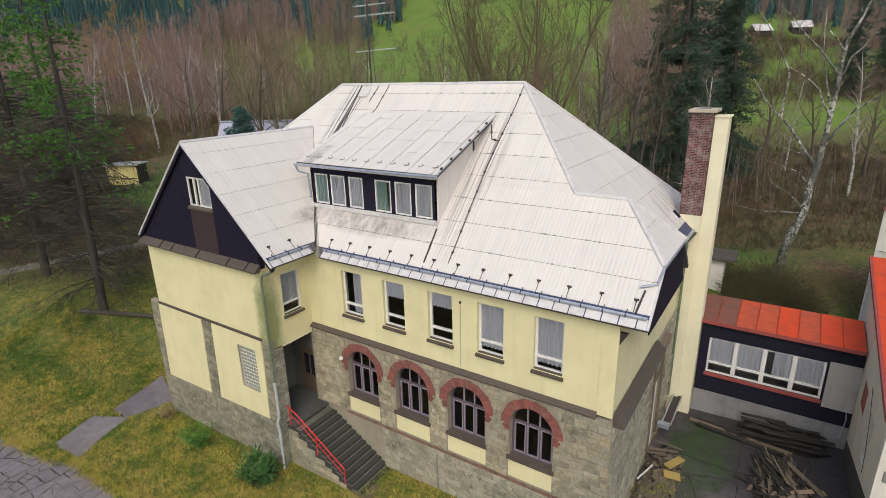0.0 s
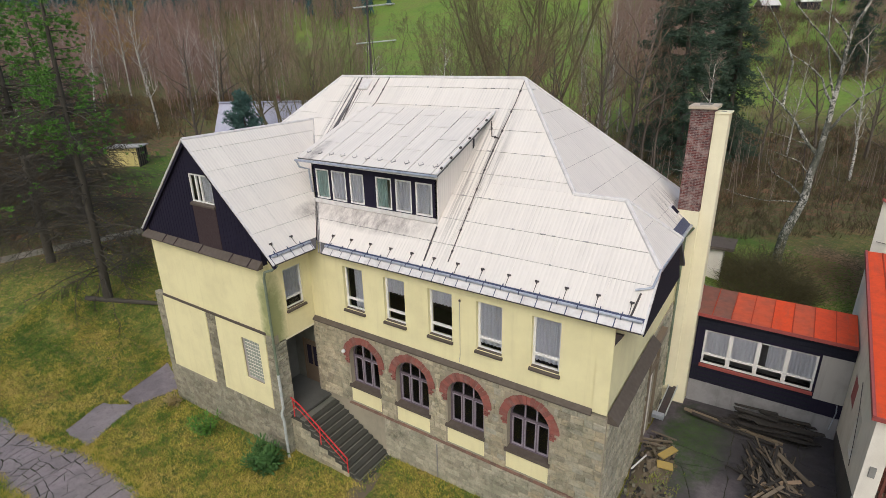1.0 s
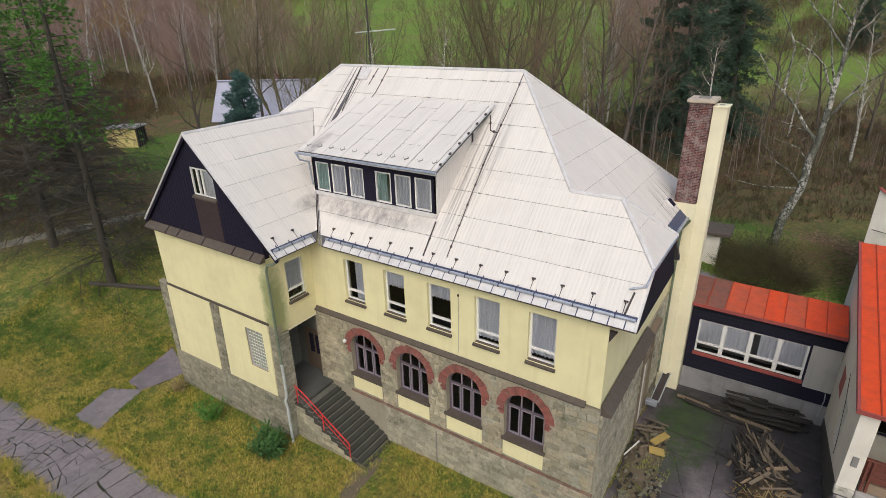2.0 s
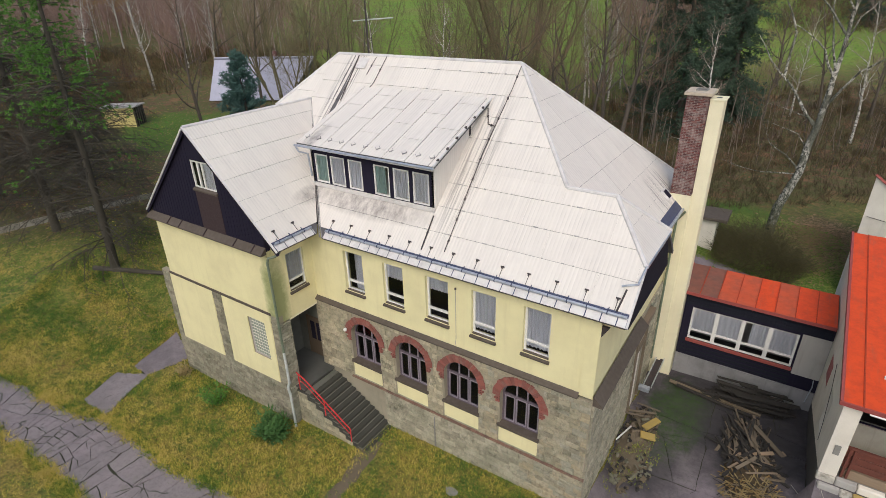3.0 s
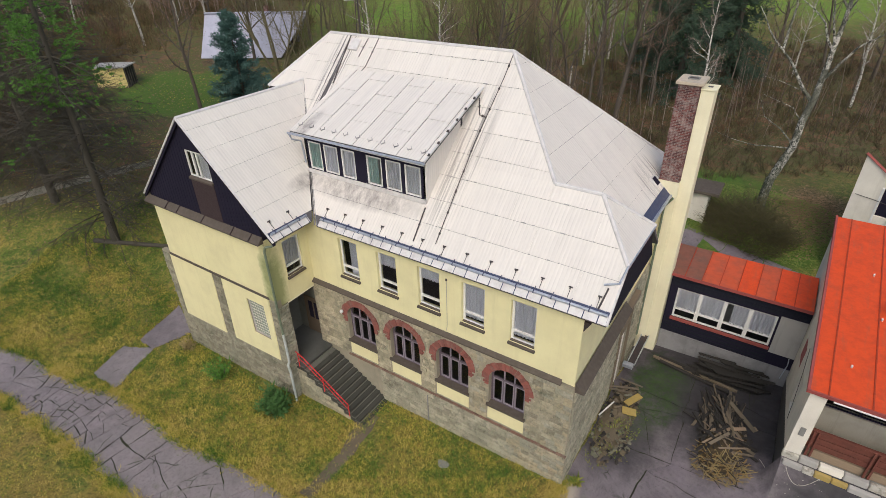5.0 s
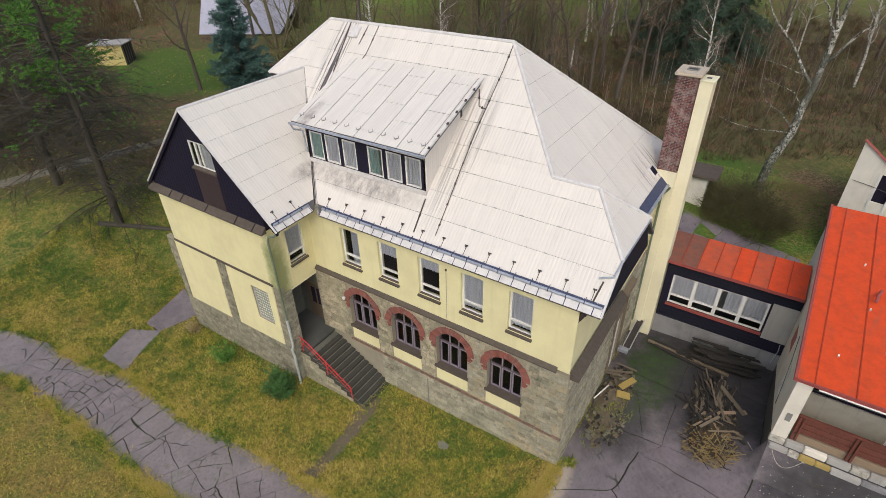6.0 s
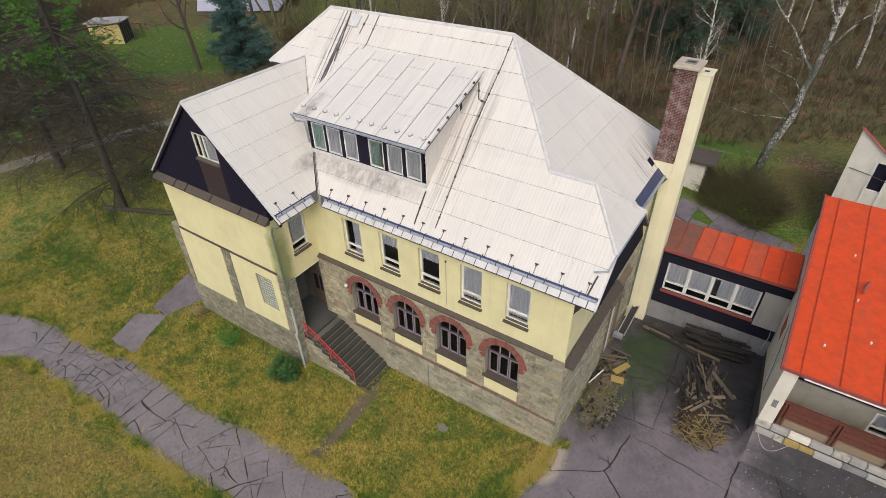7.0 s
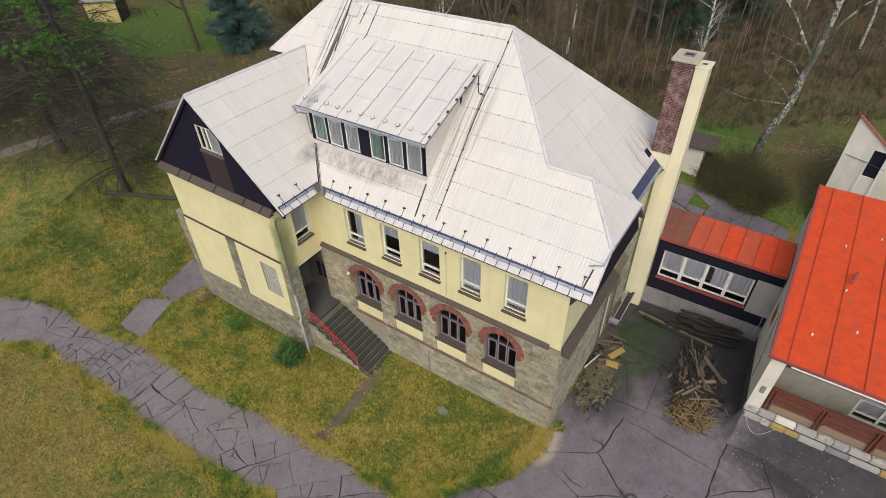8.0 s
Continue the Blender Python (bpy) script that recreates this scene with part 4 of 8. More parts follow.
def drape(win, w, h, deep, v0, v1, mat="cloth", u0=0.0, u1=1.0, scallop=0.05, folds=9):
    """A thin hanging cloth with folds and a scalloped lower hem."""
    bm = bmesh.new()
    n = 44
    cols = []
    for i in range(n + 1):
        u = w * (u0 + (u1 - u0) * i / n)
        z = -deep - 0.062 + 0.018 * math.sin(folds * 2 * math.pi * i / n + 0.7 * math.sin(i * 0.37))
        low = h * v0 + scallop * abs(math.sin(folds * 0.75 * math.pi * i / n))
        cols.append([bm.verts.new((u, low, z)), bm.verts.new((u, h * v1, z * 0.9 - 0.01))])
    for a, b in zip(cols, cols[1:]):
        bm.faces.new((a[0], b[0], b[1], a[1]))
    bmesh.ops.solidify(bm, geom=list(bm.faces), thickness=0.004)
    part("curtain", bm, M[mat], win, "white net curtain")


HW = HEAD - SILL
CURT = [(0.05, 0.98, "cloth", 0.45, 1.0), (0.62, 0.98), (0.66, 0.98), (0.10, 0.98), (0.10, 0.98)]
for (a, b), c in zip(UPPER, CURT):
    window(HOUSE, FRONT @ Matrix.Translation((a, SILL, 0)), b - a, HW, (), ((0.52, 0.11),), 0.16, 0.10, True, "white", c)
window(HOUSE, WINGR @ Matrix.Translation((-1.62, 7.36, 0)), 1.1, 2.04, (), ((0.52, 0.10),), 0.12, 0.09, True, "white", (0.2, 0.98))
window(HOUSE, WINGF @ Matrix.Translation((GW[0], GW[2], 0)), GW[1] - GW[0], GW[3] - GW[2], ((0.52, 0.11), (0.86, 0.10)), (), 0.04, 0.09, True, "white", (0.05, 0.98, "cloth", 0.55, 1.0))
for i, (a, b) in enumerate(DWIN):
    window(HOUSE, DORM @ Matrix.Translation((a, 12.05, 0)), b - a, 1.45, (), (), 0.02, 0.075, False, "white", (0.05, 0.98, "teal" if i in (0, 3) else "cloth", 0.0, 1.0 if i != 3 else 0.7, 0.03, 6))
for a, b in ARCHES:
    w, o, s = b - a, A_SILL, A_SPRING - A_SILL
    outer, inner = arch(0, 0, w, s), arch(0.08, 0.08, w - 0.08, s)
    win = window(HOUSE, FRONT @ Matrix.Translation((a, A_SILL, 0.10)), w, s, ((w * 0.345, 0.06), (w * 0.655, 0.06)), ((s + 0.02, 0.08),), 0.26, 0.08, False, "lilac", None, [outer, inner], True, "arched_window")
    bm = bmesh.new()
    for u in (w * 0.36, w * 0.64):
        top = math.sqrt((w / 2) ** 2 - (u - w / 2) ** 2)
        box(bm, u - 0.028, s, -0.32, u + 0.028, s + top - 0.05, -0.255)
    for u0, u1 in ((0.08, w * 0.345), (w * 0.345, w * 0.655), (w * 0.655, w - 0.08)):
        for e in (u0 + 0.055, u1 - 0.055):
            box(bm, e - 0.024, 0.10, -0.31, e + 0.024, s - 0.03, -0.240)
        for e in (0.115, s - 0.06):
            box(bm, u0 + 0.079, e - 0.024, -0.31, u1 - 0.079, e + 0.024, -0.241)
    part("glazing_bar", bm, M["palelilac"], win)
    bm = boxes((-0.08, -0.15, -0.26, w + 0.08, 0.0, 0.10))
    part("sill", bm, M["brown"], win)
    part("plaster_panel", boxes((a - 0.02, -0.125, 2.22, b + 0.02, -0.08, A_SILL - 0.16), bevel=0.01), M["yellow"], HOUSE, "pale yellow panel below an arched window")
bm = holed(rect(0, 0, WW[1] - WW[0], WW[3] - WW[2]), [rect(0.08, 0.08, WW[1] - WW[0] - 0.08, WW[3] - WW[2] - 0.08)], Matrix.Identity(4), -0.16, -0.09)
gb = part("glass_block_window", bm, M["greyplaster"], HOUSE, "window of square glass blocks", "", WINGF @ Matrix.Translation((WW[0], WW[2], 0)))
bm = bmesh.new()
box(bm, 0, 0, 0, 0.162, 0.150, 0.05, bevel=0.012)
part("mortar_bed", boxes((0.07, 0.07, -0.16, WW[1] - WW[0] - 0.07, WW[3] - WW[2] - 0.07, -0.125)), M["offwhite"], gb)
block = part("glass_block", bm, M["blockglass"], gb, "", "", Matrix.Translation((0.10, 0.10, -0.155))).data
for i in range(6):
    for j in range(11):
        if i + j:
            put_mesh("glass_block", block, gb, m=Matrix.Translation((0.10 + i * 0.195, 0.10 + j * 0.196, -0.155)))

# chimney
CH = thing("chimney", (0.6, 11.7, 0.3), "tall brick chimney with a yellow plastered flue beside it", "chimney")
part("stack_core", boxes((0.12, 11.17, 11.1, 1.08, 12.33, 15.95)), M["chimmortar"], CH)
part("plastered_base", boxes((0.02, 11.1, 0.0, 1.12, 12.4, 11.12)), M["cream"], CH)
part("flue", boxes((1.12, 11.25, 0.0, 1.72, 12.2, 15.75)), M["cream"], CH, "pale yellow plastered flue")
part("flue_cap", boxes((1.10, 11.2, 15.75, 1.78, 12.25, 15.83), bevel=0.015), M["cream"], CH)
part("cap", boxes((0.0, 11.0, 15.95, 1.22, 12.5, 16.10), bevel=0.02), M["capstone"], CH, "buff concrete chimney cap")

# stairs
M["landing"] = plaster("worn_dark_landing", (0.095, 0.095, 0.09), (0.05, 0.052, 0.044), 0.7, 0.9, False)
ST = thing("entrance_stairs", (-12.0, -1.3, 0.0), "grey stone entrance stairs with a red handrail", "stairs")
NS, TREAD, RISE, TOPZ = 12, 0.31, 0.178, 2.02
bm = bmesh.new()
prism(bm, [(-16.4, -1.0), (-9.9, -1.0), (-9.95, -0.3), (-13.62, TOPZ - 0.3), (-16.4, TOPZ - 0.1)], plane_frame((0, -2.3, 0), (1, 0, 0), (0, 0, 1)), -2.2, 0.0)
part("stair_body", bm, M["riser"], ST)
for i in range(NS):
    x, z = -13.62 + i * TREAD, TOPZ - (i + 1) * RISE
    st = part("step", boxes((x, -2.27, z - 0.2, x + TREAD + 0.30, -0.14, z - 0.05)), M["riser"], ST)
    part("tread", boxes((x - 0.01, -2.29, z - 0.05, x + TREAD + 0.035, -0.13, z), bevel=0.012), M["stairstone"], st)
part("landing", boxes((-16.4, -2.3, TOPZ - 0.12, -13.6, 0.3, TOPZ)), M["landing"], ST)


# ---- annex between the buildings ----
AN = thing("annex", (5.0, 13.5, 0.3), "low dark connecting annex with red roof and wide window", "annex")
AY = 11.9
AF = plane_frame((0, AY, 0), (1, 0, 0), (0, 0, 1))
part("wall", holed(rect(1.75, -0.5, 8.54, 5.45), [rect(2.17, 2.62, 7.2, 4.62)], AF, -0.25, 0.0), M["navy"], AN, "dark navy boarded wall")
part("plinth", boxes((1.75, AY - 0.05, -0.4, 8.54, AY, 1.50)), M["dampplinth"], AN, "damp grey plastered plinth")
part("plaster_field", boxes((7.30, AY - 0.03, 2.3, 8.54, AY, 4.72)), M["greyplaster"], AN, "bare grey plaster field beside the window")
part("back_wall", boxes((1.75, 14.6, -0.5, 8.54, 14.8, 5.6)), M["greyplaster"], AN)
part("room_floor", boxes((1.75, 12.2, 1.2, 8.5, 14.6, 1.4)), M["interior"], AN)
aw = window(AN, AF @ Matrix.Translation((2.17, 2.62, 0)), 5.03, 2.00, ((1.26, 0.20), (2.52, 0.20), (3.78, 0.20)), ((0.58, 0.12),), 0.06, 0.10, False, "white")
drape(aw, 5.03, 2.00, 0.06, 0.28, 0.98, "cloth", 0.02, 0.49, 0.02, 16)
drape(aw, 5.03, 2.00, 0.06, 0.28, 0.98, "cloth", 0.58, 0.98, 0.02, 14)
part("sill", boxes((-0.05, -0.16, -0.06, 5.08, 0.0, 0.10)), M["redsill"], aw, "dull red sill")
for v in (0.95, 1.2, 1.45, 1.7):
    part("cladding_board", boxes((1.78, AY - 0.022, 0.62 + v, 8.5 if v > 2.3 else 7.28, AY, 0.76 + v)), M["black"], AN)
for v in (4.78, 5.0, 5.22):
    part("cladding_board", boxes((1.78, AY - 0.022, v, 8.5, AY, v + 0.19)), M["black"], AN)
part("drain_pipe", bar([(8.30, AY - 0.12, 2.3), (8.34, AY - 0.14, 1.9), (8.22, AY - 0.16, 0.9)], 0.025), M["zinc"], AN)
ARM = plane_frame((0, AY - 0.2, 5.6), (1, 0, 0), (0, 1, 0.12))
bm = bmesh.new()
prism(bm, rect(1.5, 0.0, 8.5, 2.92), ARM, -0.12, 0.0)
ar = part("roof", bm, M["rustroof"], AN, "orange-red seamed sheet roof, rusty towards the chimney")
for i in range(8):
    u0 = 1.5 + i * 0.875
    bm = bmesh.new()
    prism(bm, rect(u0 + 0.015, 0.0, u0 + 0.86, 2.92), ARM, 0.001, 0.012)
    uv_plane(part("roof_sheet", bm, M["rustroof"] if i < 2 else M["fadedorange"] if i in (2, 3, 5) else M["orange"], ar), ARM)
    bm = bmesh.new()
    prism(bm, rect(u0 - 0.02, 0.0, u0 + 0.02, 2.92), ARM, 0.0, 0.05)
    part("seam", bm, M["roofseam"], ar)
part("fascia", boxes((1.5, AY - 0.23, 5.44, 8.5, AY - 0.20, 5.62)), M["redsill"], AN)

M["kerbwhite"] = painted("flaking_white_kerb_paint", (0.52, 0.49, 0.43), (0.15, 0.13, 0.10), 0.85, 4.0, 1.0)

# ---- right building ----
RB = thing("side_building", (13.0, 11.0, 0.5), "pale plastered building with orange-red sheet roof and porch", "building")
RM = plane_frame((0, 4.55, 6.5), (1, 0, 0), (0, 1, 0.168))
bm = bmesh.new()
prism(bm, rect(8.42, 0.0, 24.0, 12.6), RM, -0.14, 0.0)
rr = uv_plane(part("roof", bm, M["orange"], RB, "orange-red sheet roof with raised seams"), RM)
u = 8.46
i = 0
while u < 23.5:
    bm = bmesh.new()
    w = 0.62 if i == 0 else 1.42
    prism(bm, rect(u + 0.02, 0.02, u + w - 0.02, 12.58), RM, 0.001, 0.012)
    uv_plane(part("roof_sheet", bm, M["orange"], rr), RM)
    bm = bmesh.new()
    prism(bm, rect(u + w - 0.025, 0.02, u + w + 0.025, 12.58), RM, 0.0, 0.04)
    part("seam", bm, M["roofseam"], rr)
    u += w
    i += 1
part("verge_flashing", boxes((8.36, 0.0, -0.14, 8.46, 12.6, 0.06), m=RM), M["redsill"], RB)
part("eave_flashing", boxes((8.36, -0.03, -0.15, 24.0, 0.03, 0.03), m=RM), M["redsill"], RB)
part("eave_line", bar([RM @ Vector((9.3, -0.06, -0.17)), RM @ Vector((24, -0.06, -0.17))], 0.035), M["white"], RB)
for x, y in ((9.7, 1.9), (11.3, 2.9), (10.6, 5.2), (12.9, 4.4), (10.2, 8.2), (11.6, 9.4)):
    part("roof_hook", boxes((-0.03, -0.05, 0, 0.03, 0.05, 0.10)), M["white"], RB, "", "", RM @ Matrix.Translation((x, y, 0.012)))
part("vent_pipe", bar([RM @ Vector((10.85, 6.3, 0)), RM @ Vector((10.85, 6.3, 0.35)), RM @ Vector((10.75, 5.9, 0.42)), RM @ Vector((10.72, 5.6, 0.2))], 0.07), M["redsill"], RB)
RBL = plane_frame((8.55, 0, 0), (0, -1, 0), (0, 0, 1))
part("left_wall", holed([(-17.0, 0.9), (-11.9, 0.9), (-4.75, 2.78), (-4.75, 6.36), (-17.0, 8.4)], [rect(-10.9, 3.5, -9.6, 4.75), rect(-8.2, 2.6, -7.0, 4.7)], RBL, -0.3, 0.0), M["offwhite"], RB, "stained off-white side wall")
part("plinth", holed([(-17.0, -0.5), (-4.75, -0.5), (-4.75, 2.778), (-11.9, 0.898), (-17.0, 0.898)], [], RBL, -0.3, 0.0), M["dampwall"], RB, "dark damp plinth")
part("shutter", boxes((8.57, 9.6, 3.5, 8.64, 10.9, 4.75)), M["redsill"], RB, "red shutter")
part("niche_back", boxes((8.80, 7.0, 2.6, 8.84, 8.2, 4.7)), M["greyplaster"], RB)
part("wall_cable", bar([(8.53, 8.9, 5.4), (8.53, 8.0, 4.6), (8.53, 7.2, 3.4), (8.53, 6.9, 2.6)], 0.012, 5), M["iron"], RB)
part("pillar", boxes((8.56, 4.76, 2.78, 9.15, 5.25, 6.3), bevel=0.03), M["offwhite"], RB, "off-white corner pillar of the porch")
part("meter_box", boxes((8.75, 4.70, 3.9, 8.95, 4.76, 4.35), bevel=0.01), M["concrete"], RB)
RF = plane_frame((0, 6.4, 0), (1, 0, 0), (0, 0, 1))
part("front_wall", holed(rect(8.86, 0.0, 24.0, 6.5), [rect(9.3, 4.45, 24.0 - 0.4, 5.45), rect(12.6, 2.95, 15.8, 4.3)], RF, -0.3, 0.0), M["porchwall"], RB)
for i in range(10):
    window(RB, RF @ Matrix.Translation((9.3 + i * 1.43, 4.45, 0)), 1.43, 1.0, (), (), 0.08, 0.05, False, "navy")
window(RB, RF @ Matrix.Translation((12.6, 2.95, 0)), 3.2, 1.35, ((1.06, 0.12), (2.13, 0.12)), ((0.45, 0.1),), 0.05, 0.1, False, "white", (0.35, 0.98))
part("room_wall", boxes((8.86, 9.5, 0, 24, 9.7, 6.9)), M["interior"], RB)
part("back_wall", boxes((8.86, 16.7, -0.5, 24, 17.0, 8.3)), M["offwhite"], RB)
part("terrace", boxes((8.56, 4.70, -0.3, 24.0, 6.4, 2.55)), M["asphalt"], RB)
bm = bmesh.new()
prism(bm, [(4.72, -0.3), (4.72, 2.47), (4.45, 2.22), (4.05, 1.35), (3.55, 0.66), (3.2, 0.40), (3.2, -0.3)], plane_frame((8.57, 0, 0), (0, 1, 0), (0, 0, 1)), 0.0, 15.4)
part("asphalt_bank", bm, M["asphalt"], RB, "steep dark asphalt bank below the kerb")
bm = bmesh.new()
foot = [(4.72, 2.47), (4.45, 2.22), (4.05, 1.35), (3.55, 0.66), (3.2, 0.40)]
side = [[bm.verts.new((8.58, y, z)) for y, z in foot]]
for k in range(1, 6):
    f = k / 5
    side.append([bm.verts.new((8.58 - 0.95 * f, y + 0.25 * f, max(ground_z(8.58 - 0.95 * f, y + 0.25 * f) + 0.015, z * (1 - f) ** 1.5 + 0.02))) for y, z in foot])
for a, b in zip(side, side[1:]):
    for i in range(4):
        bm.faces.new((a[i], a[i + 1], b[i + 1], b[i]))
bmesh.ops.recalc_face_normals(bm, faces=bm.faces)
part("asphalt_shoulder", bm, M["asphalt"], RB, "", "", None, True)
part("terrace_floor", boxes((8.9, 4.90, 2.55, 24.0, 6.4, 2.72)), M["concrete"], RB)
r5 = random.Random(3)
x = 8.5
while x < 20:
    w = r5.uniform(0.5, 1.1)
    part("kerb_block", boxes((x + 0.012, 4.64, 2.46, x + w - 0.012, 4.88, 2.80), bevel=0.035), M[r5.choice(("offwhite", "kerbwhite", "kerbwhite", "greyplaster"))], RB)
    x += w
x = 8.62
for w, mt in ((0.75, "greyplaster"), (0.42, "kerbwhite"), (0.62, "kerbyellow"), (0.58, "kerbyellow"), (1.1, "greyplaster"), (0.9, "dampplinth"), (1.2, "greyplaster"), (0.8, "kerbyellow"), (1.3, "greyplaster"), (1.0, "dampplinth"), (1.4, "greyplaster")):
    part("kerb_face", boxes((x + 0.01, 4.44 + r5.uniform(-0.015, 0.015), 2.02, x + w - 0.01, 4.642, 2.45 + r5.uniform(-0.02, 0.015)), bevel=0.03), M[mt], RB, "worn painted kerb stone")
    x += w
part("bench_plinth", boxes((9.3, 4.98, 2.72, 24.0, 5.2, 3.15), bevel=0.02), M["paleplank"], RB)
for z in (3.28, 3.60, 3.92):
    part("rail_board", boxes((9.2, 4.95, z, 24.0, 5.0, z + 0.29), bevel=0.008), M["redwood"], RB, "red-brown porch railing board")
for x in (9.25, 11.3, 13.4, 15.5):
    for d in (0.0, 0.16):
        part("rail_post", boxes((x + d, 4.86, 2.8, x + d + 0.09, 4.95, 4.22), bevel=0.008), M["redwood"], RB)
part("rail_top", boxes((9.2, 4.90, 4.22, 24.0, 5.06, 4.29), bevel=0.01), M["redwood"], RB)
# the taller part behind
TB = thing("tall_block", (14.0, 28.0, 0.8), "taller pale plastered block with a red roof edge", "building")
TF = plane_frame((0, 26.6, 0), (1, 0, 0), (0, 0, 1))
TURN = Matrix.Translation((9.7, 26.6, 0)) @ Matrix.Rotation(radians(-13), 4, "Z") @ Matrix.Translation((-9.7, -26.6, 0))
part("wall", holed([(9.70, 0.0), (19.0, 0.0), (19.0, 2.6), (9.70, 9.12)], [rect(11.3, 5.2, 12.1, 7.2)], TF, -0.3, 0.0), M["offwhite"], TB, "", "", TURN)
bm = bmesh.new()
prism(bm, [(26.9, 0.0), (34.5, 0.0), (34.5, 5.2), (26.9, 8.8)], plane_frame((9.70, 0, 0), (0, 1, 0), (0, 0, 1)), 0.0, 0.3)
part("side_wall", bm, M["offwhite"], TB, "", "", TURN)
bm = bmesh.new()
prism(bm, rect(0.0, 0.0, 9.6, 11.5), plane_frame((19.05, 26.45, 2.62), (0, 0.9, -0.44), (-0.819, 0, 0.574)), -0.02, 0.12)
part("roof", bm, M["redsill"], TB, "", "", TURN)
# navy sheet closes the hole and stands for its unlit inside
part("dark_opening", boxes((11.3, 26.82, 5.2, 12.1, 26.87, 7.2)), M["navy"], TB, "", "", TURN)
for x in (11.18, 12.1):
    part("opening_jamb", boxes((x, 26.52, 2.6, x + 0.12, 26.6, 7.2)), M["white"], TB, "", "", TURN)
part("wall_cable", bar([(9.9, 26.52, 6.4), (11.0, 26.52, 6.3), (12.3, 26.52, 6.1)], 0.02, 5), M["iron"], TB, "", "", TURN)


# ---- trees, woods and far buildings ----
class Cloud:
    """A mesh gathered as plain lists, quick for many small pieces."""

    def __init__(self):
        self.v, self.f = [], []

    def tube(self, pts, radii, sides=5):
        pts = [Vector(p) for p in pts]
        side, base = None, len(self.v)
        for i, p in enumerate(pts):
            way = (pts[min(i + 1, len(pts) - 1)] - pts[max(i - 1, 0)]).normalized()
            if side is None:
                side = way.orthogonal().normalized()
            side = (side - way * side.dot(way)).normalized()
            other = way.cross(side)
            for k in range(sides):
                a = 2 * math.pi * k / sides
                self.v.append(tuple(p + radii[i] * (math.cos(a) * side + math.sin(a) * other)))
        for i in range(len(pts) - 1):
            for k in range(sides):
                a, b = base + i * sides + k, base + i * sides + (k + 1) % sides
                self.f.append((a, b, b + sides, a + sides))

    def spike(self, p, q, r):
        """A thin three-sided twig."""
        p, q = Vector(p), Vector(q)
        way = (q - p).normalized()
        s = way.orthogonal().normalized()
        o = way.cross(s)
        n = len(self.v)
        self.v += [tuple(p + r * s), tuple(p + r * (-0.5 * s + 0.87 * o)), tuple(p + r * (-0.5 * s - 0.87 * o)), tuple(q)]
        self.f += [(n, n + 1, n + 3), (n + 1, n + 2, n + 3), (n + 2, n, n + 3)]

    def blade(self, p, q, r, side):
        n = len(self.v)
        p, q = Vector(p), Vector(q)
        s = Vector(side) * r
        self.v += [tuple(p - s), tuple(p + s), tuple(q)]
        self.f.append((n, n + 1, n + 2))

    def mesh(self, name, mat, smooth=False):
        me = bpy.data.meshes.new(name)
        me.from_pydata(self.v, [], self.f)
        me.materials.append(mat)
        if smooth:
            me.shade_smooth()
        return me


def grow(rng, start, way, length, radius, bend, up, n=5):
    """A crooked limb: its points and radii."""
    p, w = Vector(start), Vector(way).normalized()
    pts, rad = [p.copy()], [radius]
    for i in range(n):
        w = (w + Vector((rng.gauss(0, bend), rng.gauss(0, bend), rng.gauss(0, bend) + up))).normalized()
        p = p + w * (length / n)
        pts.append(p.copy())
        rad.append(radius * (1 - 0.86 * (i + 1) / n))
    return pts, rad


def along(pts, t):
    f = t * (len(pts) - 1)
    i = min(int(f), len(pts) - 2)
    return pts[i].lerp(pts[i + 1], f - i), (pts[i + 1] - pts[i]).normalized()


def aside(rng, way, angle):
    o = way.orthogonal().normalized()
    o = Matrix.Rotation(rng.uniform(0, 2 * math.pi), 3, way) @ o
    return (way * math.cos(angle) + o * math.sin(angle)).normalized()


def branch_out(rng, wood, twigs, pts, radius, length, level, spec):
    """Side branches of a limb, down to fine twigs."""
    count, ratio, angle, up, first = spec[level]
    for k in range(count):
        t = first + (1 - first) * (k + rng.random()) / count
        p, w = along(pts, min(t, 0.99))
        ln = length * ratio * rng.uniform(0.65, 1.15) * (1.15 - 0.55 * t)
        d = aside(rng, w, radians(angle) * rng.uniform(0.7, 1.25))
        r = max(0.006, radius * (1 - 0.8 * t) * 0.55)
        if level == len(spec) - 1:
            twigs.spike(p, p + (d + Vector((0, 0, up))).normalized() * ln, min(0.02, r))
        else:
            q, rr = grow(rng, p, d, ln, r, 0.19, up, 5 if level == 0 else 3)
            (wood if r > 0.028 else twigs).tube(q, rr, 5 if level == 0 else 3)
            branch_out(rng, wood, twigs, q, r, ln, level + 1, spec)


